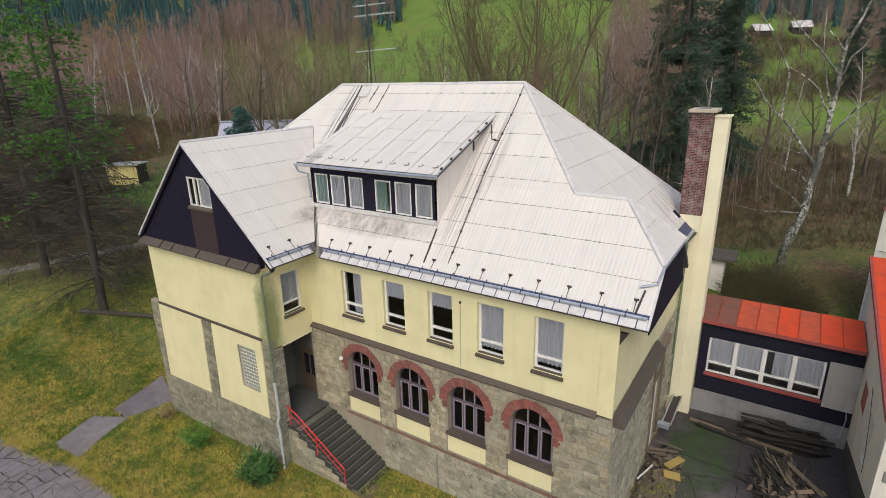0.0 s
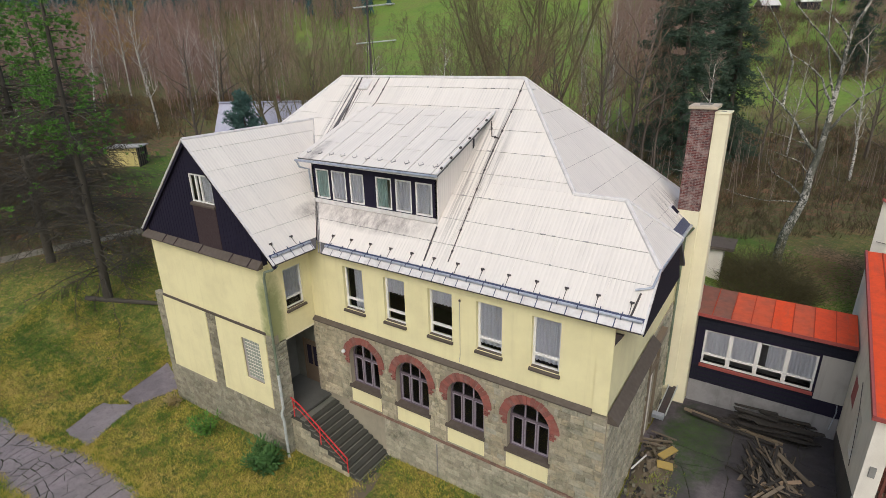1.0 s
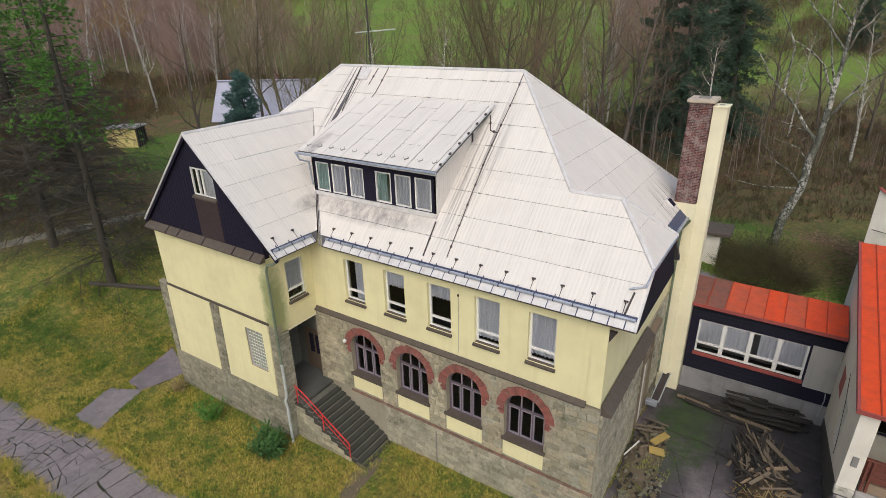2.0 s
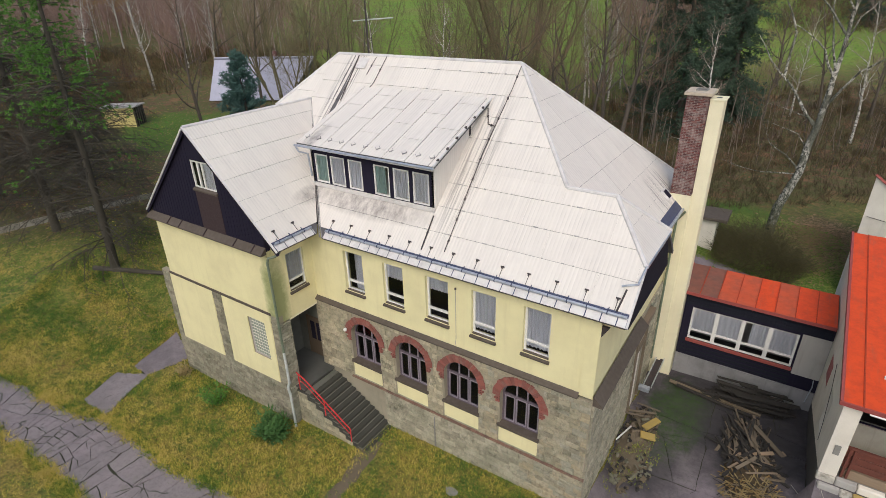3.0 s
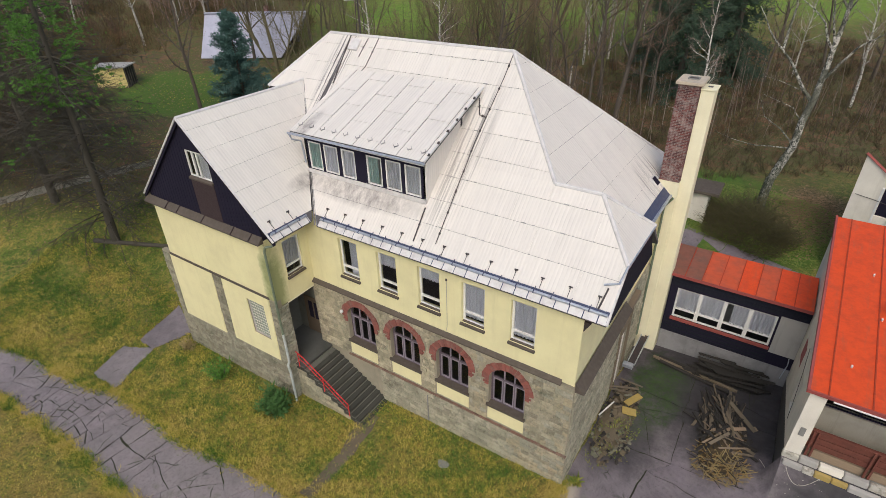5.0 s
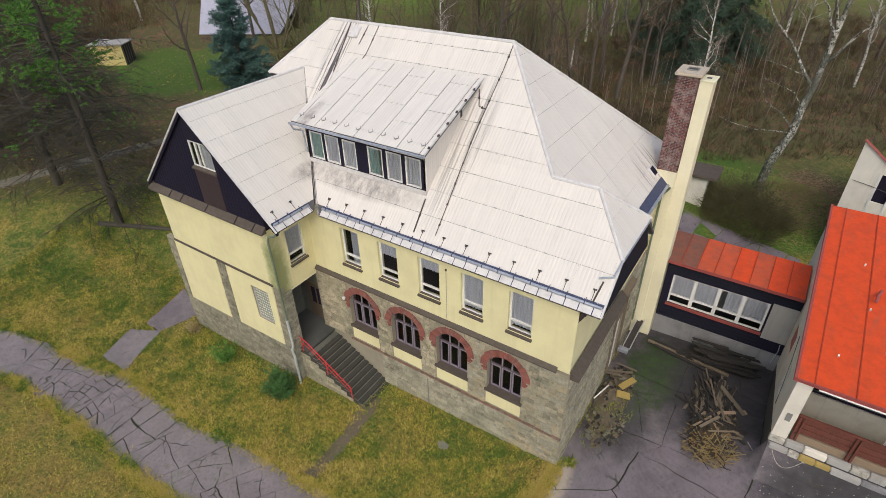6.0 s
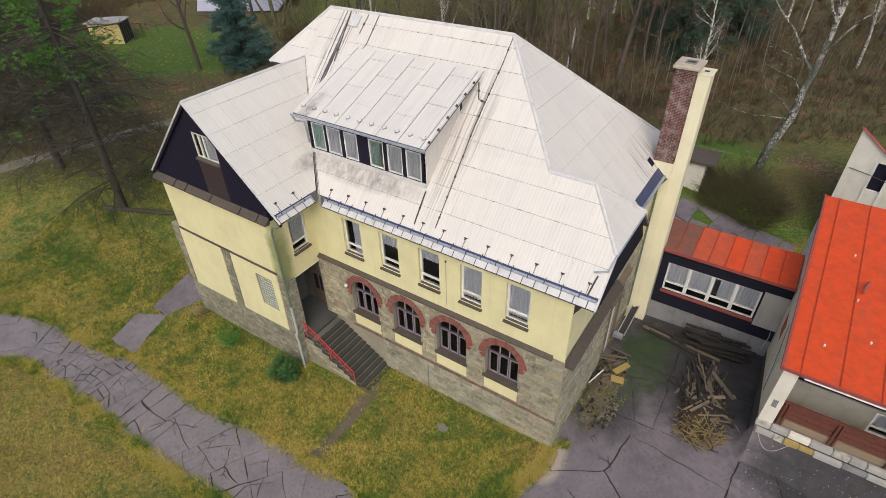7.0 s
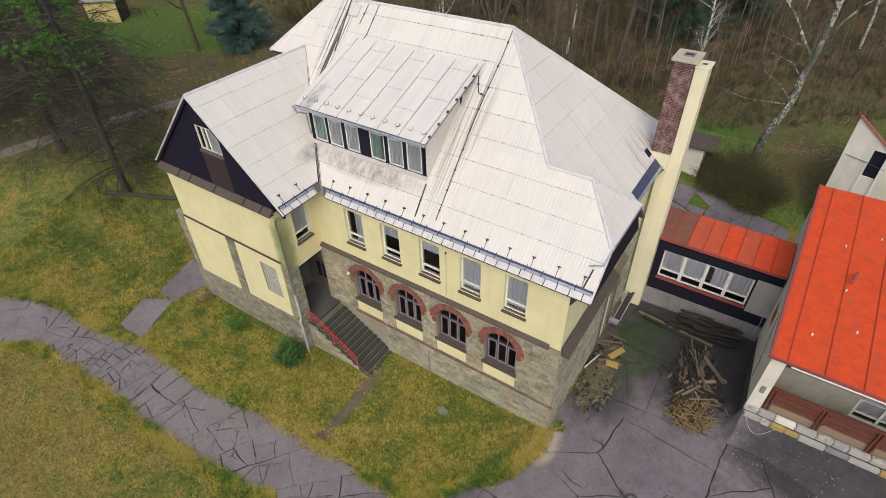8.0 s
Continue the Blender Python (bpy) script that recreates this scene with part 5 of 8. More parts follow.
def broad_tree(name, seed, height, radius, bark, twig, spec, label, stems=1, lean=0.0, bend=0.05, spread=0.5):
    """A leafless tree: stems, limbs and a crown of fine twigs."""
    rng = random.Random(seed)
    wood, twigs, single = Cloud(), Cloud(), []
    for s in range(stems):
        if stems > 1:
            wood = Cloud()
            single.append(wood)
        a = 2 * math.pi * (s + rng.random() * 0.6) / stems
        out = spread if stems > 1 else lean
        h = height * (1.0 if s == 0 else rng.uniform(0.72, 0.98))
        pts, rad = grow(rng, (0.25 * math.cos(a) * (stems > 1), 0.25 * math.sin(a) * (stems > 1), -0.3), (out * math.cos(a), out * math.sin(a), 1), h, radius * (0.62 if stems > 1 else 1), bend, 0.06, 9)
        wood.tube(pts, rad, 7)
        branch_out(rng, wood, twigs, pts, radius * (0.62 if stems > 1 else 1), h, 0, spec)
    ob = thing(name, (0, 0, 0), label, "tree")
    del ob["base"]
    for one in single or [wood]:
        put_mesh("stem" if single else "trunk", one.mesh("stem" if single else "trunk", bark, True), ob)
    put_mesh("crown", twigs.mesh("crown", twig), ob)
    return ob


def conifer(name, seed, height, reach, bark, needles, label, bare=0.06, droop=-0.25, layers=26, clump=0.9, thin=1.0, dead=False, tuft=False):
    """A spruce or pine: a straight trunk, whorls of boughs and many needle sprays."""
    rng = random.Random(seed)
    wood, green = Cloud(), Cloud()
    pts, rad = grow(rng, (0, 0, -0.3), (0, 0, 1), height, height * 0.0115 + 0.06, 0.012, 0.02, 10)
    wood.tube(pts, rad, 8)
    for i in range(layers):
        f = bare + (1 - bare) * (i + rng.uniform(0, 0.6)) / layers
        if f > 0.985:
            continue
        p0 = f
        ln0 = reach * (1 - f) ** 0.75 * (0.55 + 0.45 * min(1, (f - bare) / 0.2 + 0.35)) + 0.25
        for k in range(rng.choice((5, 6, 7))):
            if rng.random() > thin:
                continue
            p, _ = along(pts, min(0.985, max(bare * 0.6, p0 + rng.gauss(0, 0.012))))
            a = rng.uniform(0, 2 * math.pi)
            ln = ln0 * rng.uniform(0.5, 1.15)
            d = Vector((math.cos(a), math.sin(a), droop + 0.5 * f + rng.gauss(0, 0.12)))
            q, rr = grow(rng, p, d, ln, 0.02 + 0.012 * ln, 0.06, 0.05, 4)
            wood.tube(q, rr, 3)
            n = max(4, int(ln * 7 * clump))
            across = Vector((-math.sin(a), math.cos(a), 0))
            for j in range(n):
                t = 0.18 + 0.82 * (j + rng.random()) / n
                c, w = along(q, min(t, 0.99))
                if tuft:
                    if t < tuft[0]:
                        continue
                    c = c + Vector((rng.gauss(0, tuft[1]), rng.gauss(0, tuft[1]), rng.gauss(-0.1, tuft[1])))
                    for _k in range(tuft[2]):
                        o = Vector((rng.gauss(0, 1), rng.gauss(0, 1), rng.gauss(0, 0.8))).normalized()
                        green.blade(c, c + (o + w * 0.5) * rng.uniform(0.18, 0.42) * tuft[4], tuft[3], o.orthogonal().normalized())
                    continue
                w2 = ln * 0.30 * (1.15 - t) + 0.16
                for sgn in (-1, 1):
                    tip = c + across * sgn * w2 * rng.uniform(0.6, 1.1) + w * w2 * 0.6 + Vector((0, 0, -rng.uniform(0.02, 0.22) * w2 - 0.05))
                    green.blade(c, tip, 0.10 + 0.09 * w2, w + Vector((0, 0, rng.uniform(-0.5, 0.5))))
                green.blade(c + Vector((0, 0, 0.04)), c + w * 0.35 + Vector((0, 0, -0.22 - 0.2 * rng.random())), 0.08, across)
    if dead:
        for i in range(125):
            f = rng.uniform(0.08, bare + 0.14)
            p, _ = along(pts, f)
            a = rng.uniform(0, 2 * math.pi)
            q, rr = grow(rng, p, (math.cos(a), math.sin(a), 0.25), reach * rng.uniform(0.5, 1.6), 0.05, 0.13, -0.09, 7)
            wood.tube(q, rr, 3)
            for k in range(16):
                c, w = along(q, 0.2 + 0.79 * rng.random())
                d = (aside(rng, w, 0.8) + Vector((0, 0, -0.3))) * rng.uniform(0.5, 1.6)
                wood.spike(c, c + d, 0.017)
                for _k in range(3):
                    e = c + d * rng.uniform(0.25, 0.9)
                    wood.spike(e, e + aside(rng, d.normalized(), 0.7) * rng.uniform(0.25, 0.7), 0.010)
            if tuft and f > bare * 0.8 and rng.random() < 0.4:
                for k in range(9):
                    c, w = along(q, 0.55 + 0.44 * rng.random())
                    c = c + Vector((rng.gauss(0, 0.3), rng.gauss(0, 0.3), rng.gauss(0.1, 0.25)))
                    for _k in range(18):
                        o = Vector((rng.gauss(0, 1), rng.gauss(0, 1), rng.gauss(0, 0.8))).normalized()
                        green.blade(c, c + o * rng.uniform(0.18, 0.42) * tuft[4], tuft[3], o.orthogonal().normalized())
    ob = thing(name, (0, 0, 0), label, "tree")
    del ob["base"]
    put_mesh("trunk", wood.mesh("trunk", bark, True), ob)
    put_mesh("crown", green.mesh("crown", needles), ob)
    return ob


def spot(s, q):
    """A place s metres ahead of the first camera, q of that to the side."""
    w = q * s
    return 4.5 - 0.555 * s + 0.832 * w, -16.4 + 0.832 * s + 0.555 * w


def stand(ob, x, y, size=1.0, turn=0.0, tilt=0.0, first=False):
    m = Matrix.Translation((x, y, ground_z(x, y) - 0.05)) @ Euler((tilt, 0, turn)).to_matrix().to_4x4() @ Matrix.Diagonal((size, size, size, 1))
    if first:
        ob.matrix_basis = m
        return ob
    return copy_thing(ob, m)


BUSHY = [(13, 0.42, 48, 0.10, 0.24), (8, 0.45, 45, 0.08, 0.2), (6, 0.5, 42, 0.06, 0.15), (4, 0.55, 40, 0.1, 0.1)]
SLIM = [(18, 0.20, 38, 0.10, 0.28), (7, 0.5, 40, 0.02, 0.15), (6, 0.6, 38, -0.05, 0.1), (4, 0.6, 40, -0.15, 0.1)]
FAN = [(8, 0.42, 28, 0.12, 0.2), (7, 0.48, 32, 0.12, 0.15), (6, 0.55, 36, 0.10, 0.1), (4, 0.6, 38, 0.08, 0.1)]
rng = random.Random(11)
bare = [broad_tree("bare_tree", 21 + i, h, r, M["bark"], M["twig"], BUSHY, "tall leafless broadleaf tree standing behind the house") for i, (h, r) in enumerate(((17, 0.24), (15, 0.20), (19, 0.26)))]
birches = [broad_tree("birch", 41 + i, h, 0.20, M["birch"], M["twigpale"], SLIM, "slender leafless birch with white bark") for i, h in enumerate((19, 22, 17))]
willows = [broad_tree("willow", 61 + i, 12, 0.13, M["oliveware"], M["willowtwig"], FAN, "many-stemmed leafless willow with upright twigs", stems=6, spread=0.42) for i in range(2)]
ochre = broad_tree("ochre_birch", 71, 20, 0.17, M["birch"], M["twigred"], [(24, 0.24, 42, 0.10, 0.30), (9, 0.5, 40, 0.02, 0.15), (8, 0.6, 38, -0.02, 0.1), (5, 0.6, 40, -0.05, 0.1)], "birch with ochre budding twigs at the edge of the woods")
spruces = [conifer("spruce", 81 + i, 30, 6.3, M["pinebark"], M["needle"], "tall dark green spruce behind the house", 0.05, -0.62, 46, 1.5, 0.86, False, (0.10, 0.24, 9, 0.045, 1.0)) for i in range(2)]
pines = [conifer("pine", 91 + i, 25, 5.0, M["pinebark"], M["pineneedle"], "tall pine with drooping dead lower branches on the lawn", 0.47, -0.34, 22, 1.4, 0.46, True, (0.42, 0.26, 34, 0.024, 0.62)) for i in range(2)]
small_spruce = conifer("blue_spruce", 95, 11.5, 4.0, M["pinebark"], M["bluespruce"], "young blue-green spruce beside the neighbouring house", 0.04, -0.1, 30, 2.2, 1.0, False, (0.1, 0.16, 12, 0.035, 1.0))

# the nearer trees one by one
stand(pines[0], -37.9, 0.35, 1.0, 1.45, 0.15, True)
stand(pines[1], -46.8, 0.3, 1.06, 1.7, 0.12, True)
for x, y, k, z in ((-56.0, -4.5, 0.95, 3.1), (-60.0, 1.0, 1.0, 1.1), (-57.0, 7.5, 1.0, 2.4)):
    tagged(stand(pines[rng.randrange(2)], x, y, k, z), group="pines on the lawn")
stand(small_spruce, -52.0, 25.5, 1.0, 0.3, 0, True)
stand(bare[0], -56.2, 21.9, 1.05, 1.0, 0, True)
SPRUCES = ((66, 0.445, 1.05), (74, 0.53, 1.0), (80, 0.40, 0.95), (88, 0.49, 1.05))
for i, (s, q, k) in enumerate(SPRUCES):
    tagged(stand(spruces[i % 2], *spot(s, q), k, i * 1.3, 0, i < 2), group="spruces behind the house")
BIRCHES = ((82, 0.262), (88, 0.285), (84, 0.305), (90, 0.325), (86, 0.27), (94, 0.30), (95, -0.52), (104, -0.63), (110, -0.45), (99, -0.40), (118, -0.70), (92, -0.80), (96, -0.77))
for i, (s, q) in enumerate(BIRCHES):
    tagged(stand(birches[i % 3], *spot(s, q), rng.uniform(0.82, 1.08), i * 1.1, rng.uniform(-0.05, 0.05), i < 3), group="birches behind the house")
stand(ochre, *spot(132, -0.557), 1.2, 0.5, 0, True)
for s, q, k in ((140, -0.528, 0.95), (126, -0.60, 0.9)):
    tagged(stand(ochre, *spot(s, q), k, s), group="ochre birches")
for s, q, k, pick in ((59.8, 0.336, 1.15, 2), (66.2, 0.303, 1.0, 0), (72.9, 0.068, 0.95, 1), (74.0, 0.115, 0.9, 2), (70.5, 0.02, 0.8, 0), (77.0, 0.165, 0.9, 1), (63.0, 0.40, 0.9, 1), (88.4, 0.609, 0.9, 0), (70.0, 0.60, 0.8, 1), (76.0, 0.70, 0.8, 2)):
    tagged(stand(bare[pick], *spot(s, q), k, s * 1.7), group="bare trees of the wood")
for s, q, k in ((128, -0.49, 1.0), (133, -0.455, 0.95), (120, -0.68, 1.0), (112, -0.74, 0.9)):
    tagged(stand(birches[int(s) % 3], *spot(s, q), k, s), group="birches behind the house")
tagged(stand(birches[2], -1.9, 32.5, 0.9, 2.0), group="birches behind the house")
for s, q, k in ((128, 0.74, 0.8), (140, 0.80, 0.9), (137, 0.87, 0.75)):
    tagged(stand(spruces[1], *spot(s, q), k, s, 0), group="spruces behind the house")
WILLOWS = ((72, -0.025, 1.15), (74, 0.055, 1.75), (70, 0.10, 1.45), (76, 0.155, 1.8), (72, 0.205, 1.3), (78, -0.145, 1.05), (72, -0.225, 1.35), (82, -0.29, 1.2), (86, 0.015, 1.5), (88, 0.13, 1.6))
for i, (s, q, k) in enumerate(WILLOWS):
    tagged(stand(willows[i % 2], *spot(s, q), k, i * 0.9, 0, i < 2), group="willows behind the house")
bare[1].matrix_basis = Matrix.Translation((*spot(64, 0.375), 3.0))
bare[2].matrix_basis = Matrix.Translation((*spot(86, -0.33), 4.0))
for i in range(78):
    s, q = rng.uniform(50, 125), rng.uniform(-0.92, 0.95)
    if (-0.18 < q < 0.24 and s > 66) or (abs(s * q + 30) < 12 and s < 75 and q < 0) or (0.38 < q < 0.62 and s < 95):
        continue
    if abs(q + 0.555) < 0.06 and s < 130 or q > 0.66 and s > 74 or 0.52 < q < 0.7 and s > 90:
        continue
    x, y = spot(s, q)
    if -64 < x < -45 and 12 < y < 36 or -84 < x < -56 and 15 < y < 50:
        continue
    pick = bare[rng.randrange(3)] if rng.random() < 0.72 else birches[rng.randrange(3)]
    tagged(stand(pick, x, y, rng.uniform(0.6, 1.0), rng.uniform(0, 6)), group="bare trees of the wood")


# the leaning birch beside the annex, limb by limb
def leaning_birch():
    rng = random.Random(5)
    wood, twigs = Cloud(), Cloud()
    base = Vector((4.75, 30.2, ground_z(4.75, 30.2) - 0.3))
    at = lambda *p: Vector(p)
    limbs = (
        ([base, at(4.8, 30.0, 4.9), at(5.3, 30.0, 6.8), at(5.6, 30.0, 8.8), at(5.75, 30.0, 10.6), at(5.9, 30.0, 12.1), at(6.0, 30.0, 13.9), at(6.05, 30.0, 15.3), at(6.1, 30.0, 17.1), at(6.15, 30.0, 19.4), at(6.9, 30.0, 21.5), at(7.4, 30.1, 23.5)], 0.36),
        ([at(6.0, 30.0, 12.7), at(6.6, 29.4, 13.9), at(7.3, 29.3, 15.1), at(8.6, 29.2, 16.1), at(10.2, 29.0, 17.0), at(11.8, 28.9, 17.6)], 0.11),
        ([at(5.8, 30.0, 10.9), at(5.2, 30.2, 11.7), at(4.3, 30.2, 13.0), at(3.0, 30.2, 14.5), at(1.9, 30.3, 15.7), at(1.0, 30.4, 17.1)], 0.15),
        ([at(3.1, 30.2, 14.5), at(3.2, 30.2, 17.3), at(2.6, 30.2, 18.7), at(1.6, 30.2, 20.4), at(0.6, 30.2, 22.0)], 0.09),
        ([at(6.0, 30.0, 14.6), at(5.1, 30.0, 16.3), at(4.0, 30.0, 17.3), at(2.7, 30.0, 18.1)], 0.09),
        ([at(6.0, 30.0, 15.0), at(5.2, 30.0, 17.8), at(4.8, 30.1, 20.1), at(4.7, 30.1, 22.7)], 0.08),
        ([at(6.1, 30.0, 17.2), at(4.7, 30.0, 19.0), at(3.3, 30.0, 20.5), at(2.0, 30.0, 21.9)], 0.085),
        ([at(6.1, 30.0, 18.8), at(4.9, 30.0, 20.3), at(3.8, 30.0, 21.3)], 0.06),
        ([at(6.1, 29.9, 17.0), at(6.5, 29.6, 18.4), at(7.3, 29.6, 19.5), at(8.6, 29.5, 20.9)], 0.07),
        ([at(5.45, 30.0, 7.8), at(4.8, 30.0, 8.6), at(3.8, 30.0, 9.3), at(3.2, 30.0, 9.7), at(2.6, 30.0, 11.0)], 0.07),
        ([at(5.4, 30.0, 7.6), at(3.7, 30.0, 7.5), at(2.8, 30.0, 7.45), at(1.3, 30.0, 7.7), at(0.1, 30.0, 8.1)], 0.055),
        ([at(5.65, 30.0, 9.6), at(4.8, 30.0, 10.6), at(2.7, 30.0, 11.3)], 0.05),
        ([at(5.8, 30.0, 11.0), at(5.2, 30.0, 11.8), at(4.0, 30.0, 12.2), at(2.3, 30.0, 12.6)], 0.05),
    )
    spec = [(5, 0.30, 50, 0.10, 0.35), (6, 0.5, 45, 0.05, 0.12), (6, 0.6, 42, 0.0, 0.08)]
    for k, (pts, r) in enumerate(limbs):
        full = [pts[0]] + [pts[i].lerp(pts[i + 1], t) + Vector((rng.gauss(0, 0.08), rng.gauss(0, 0.08), 0)) * (t < 1) for i in range(len(pts) - 1) for t in (0.5, 1.0)]
        n = len(full)
        wood.tube(full, [r * (1 - 0.84 * (i / (n - 1)) ** 0.8) for i in range(n)], 8)
        reach = min(7.0, (full[-1] - full[0]).length)
        branch_out(rng, wood, twigs, full[n // 2:] if k == 0 else full, r * 0.4, reach, 0, spec)
    ob = thing("leaning_birch", base, "large leaning birch with white and dark bark behind the annex", "tree")
    put_mesh("trunk", wood.mesh("trunk", M["oldbirch"], True), ob)
    put_mesh("crown", twigs.mesh("crown", M["birchtwig"]), ob)


leaning_birch()


# a broken birch, left as a bare snag
def snag():
    x, y = spot(62.0, 0.238)
    z = ground_z(x, y)
    rng = random.Random(9)
    wood = Cloud()
    pts, rad = grow(rng, (x, y, z - 0.2), (0.06, 0.02, 1), 5.6, 0.17, 0.05, 0.0, 7)
    wood.tube(pts, [max(0.09, r) for r in rad], 7)
    for f, a in ((0.55, 0.5), (0.75, 3.4), (0.9, 1.9)):
        p, w = along(pts, f)
        wood.spike(p, p + Vector((math.cos(a) * 0.7, math.sin(a) * 0.7, 0.5)), 0.03)
    ob = thing("birch_snag", (x, y, z), "broken white birch trunk standing dead in the wood", "tree snag")
    put_mesh("trunk", wood.mesh("trunk", M["birch"], True), ob)


snag()


# thin saplings that stand close together in the wood
def saplings(name, mat, label, count, seed, zone):
    rng = random.Random(seed)
    c = Cloud()
    for _ in range(count):
        s, q = zone(rng)
        x, y = spot(s, q)
        if -32 < x < 16 and y < 31 or -66 < x < -44 and 8 < y < 34 or (-84 < x < -56 and 14 < y < 46) or (q > 0.66 and s > 78):
            continue
        if noise.noise((x * 0.06, y * 0.06, seed)) < rng.uniform(-0.4, 0.2):
            continue
        z, h = ground_z(x, y), rng.uniform(2.5, 7.5)
        lean = Vector((rng.gauss(0, 0.07), rng.gauss(0, 0.07), 1.0))
        c.spike((x, y, z - 0.1), Vector((x, y, z)) + lean * h, rng.uniform(0.02, 0.06))
        for k in range(7):
            p = Vector((x, y, z)) + lean * h * rng.uniform(0.35, 0.95)
            c.spike(p, p + Vector((rng.gauss(0, 0.4), rng.gauss(0, 0.4), rng.uniform(0.4, 1.0))) * h * 0.16, 0.013)
    tagged(new(name, c.mesh(name, mat)), label, "saplings", kind="stuff")


saplings("dark_saplings", M["bark"], "thin dark saplings crowding the wood", 900, 71, lambda r: (r.uniform(50, 105), r.uniform(-0.9, 0.95)))
saplings("pale_saplings", M["twigpale"], "thin pale saplings crowding the wood", 500, 72, lambda r: (r.uniform(50, 100), r.uniform(0.1, 0.95)))


# far woods as joined geometry
def far_wood(name, mat, label, count, where, make, seed):
    rng = random.Random(seed)
    c = Cloud()
    done = 0
    for _ in range(count * 12):
        s, q = rng.uniform(105, 560) , rng.uniform(-1.15, 1.15)
        if not where(s, q, rng) or abs(q + 0.55) < 0.055 and s < 150:
            continue
        x, y = spot(s, q)
        make(c, rng, x, y, ground_z(x, y), s)
        done += 1
        if done >= count:
            break
    me = c.mesh(name, mat)
    tagged(new(name, me), label, "woods", kind="stuff")


def far_spruce(c, rng, x, y, z, s):
    h, r = rng.uniform(13, 24), rng.uniform(2.0, 3.2)
    for i in range(7):
        f = i / 7
        zz, rr = z + h * (0.08 + 0.86 * f), r * (1 - f) ** 0.8 + 0.3
        n = 9 if i < 5 else 6
        a0 = rng.uniform(0, 6.28)
        for k in range(n):
            a = a0 + 2 * math.pi * (k + rng.uniform(-0.25, 0.25)) / n
            w = Vector((math.cos(a), math.sin(a), 0))
            ln = rr * rng.uniform(0.7, 1.15)
            c.blade((x, y, zz + h * 0.20), (x + w.x * ln, y + w.y * ln, zz - 0.05 * h * rng.random()), 0.42 * rr, (-w.y, w.x, 0))


def far_bare(c, rng, x, y, z, s):
    h = rng.uniform(10, 18)
    c.spike((x, y, z), (x + rng.gauss(0, 0.6), y, z + h), 0.05 + s * 0.0003)
    for i in range(38 if s < 220 else 26):
        f = rng.uniform(0.12, 0.95)
        a = rng.uniform(0, 6.28)
        ln = h * (0.10 + 0.22 * math.sin(math.pi * min(1, f * 0.9 + 0.1)))
        p = Vector((x, y, z + h * f))
        d = Vector((math.cos(a) * 0.65, math.sin(a) * 0.65, rng.uniform(0.4, 1.1))).normalized()
        c.spike(p, p + d * ln, 0.012 + s * 0.00020)


def conifer_zone(s, q, rng):
    hill = s > 250 and (q < -0.10 or 0.07 < q < 0.30 and s > 325)
    right = q > 0.50 and s > 285
    if q < -0.06 and s > 250:
        return rng.random() < min(1.0, (s - 270) / 90)
    return hill or right and rng.random() < 0.7


def bare_zone(s, q, rng):
    if q < -0.42:
        return s < 330
    if q < -0.13:
        return s < 150 + 15 * math.sin(q * 40) and rng.random() < 0.45 or 262 < s < 380
    if q < 0.07:
        return 330 < s < 520 and q < -0.055
    if q < 0.30:
        return 325 < s < 420
    if q > 0.50 and s < 285:
        return s > 150 and rng.random() < (0.10 if q < 0.7 else 0.25)
    return s < 330 and rng.random() < 0.8


far_wood("far_spruce_wood", M["hazeneedle"], "dark spruce forest covering the far hillside", 2200, conifer_zone, far_spruce, 3)
far_wood("far_copse", M["hazetwig"], "purple-brown leafless copse above the meadow", 1300, lambda s, q, r: 322 < s < 430 and 0.075 < q < 0.34 or 285 + max(0, q + 0.16) * 900 < s < 430 and -0.42 < q < -0.03, far_bare, 14)
far_wood("far_bare_wood", M["hazetwig"], "brown leafless woods on the far hillside", 4200, bare_zone, far_bare, 4)


def brushwood(name, mat, label, count, seed, zone, hi):
    """Thin brush and saplings over the forest floor."""
    rng = random.Random(seed)
    c = Cloud()
    for _ in range(count):
        s, q = zone(rng)
        if q > 0.66 and s > 78:
            continue
        x, y = spot(s, q)
        if -29 < x < 14 and y < 33.5 + 1.5 * noise.noise((x * 0.3, 0.0, 4.0)) or -66 < x < -44 and 10 < y < 34 or (-86 < x < -56 and 14 < y < 48):
            continue
        z = ground_z(x, y)
        h = rng.uniform(0.4, hi)
        for k in range(5):
            c.spike((x + rng.gauss(0, 0.15), y + rng.gauss(0, 0.15), z - 0.05), (x + rng.gauss(0, 0.4) * h, y + rng.gauss(0, 0.4) * h, z + h * rng.uniform(0.6, 1.1)), 0.022)
    tagged(new(name, c.mesh(name, mat)), label, "undergrowth", kind="stuff")


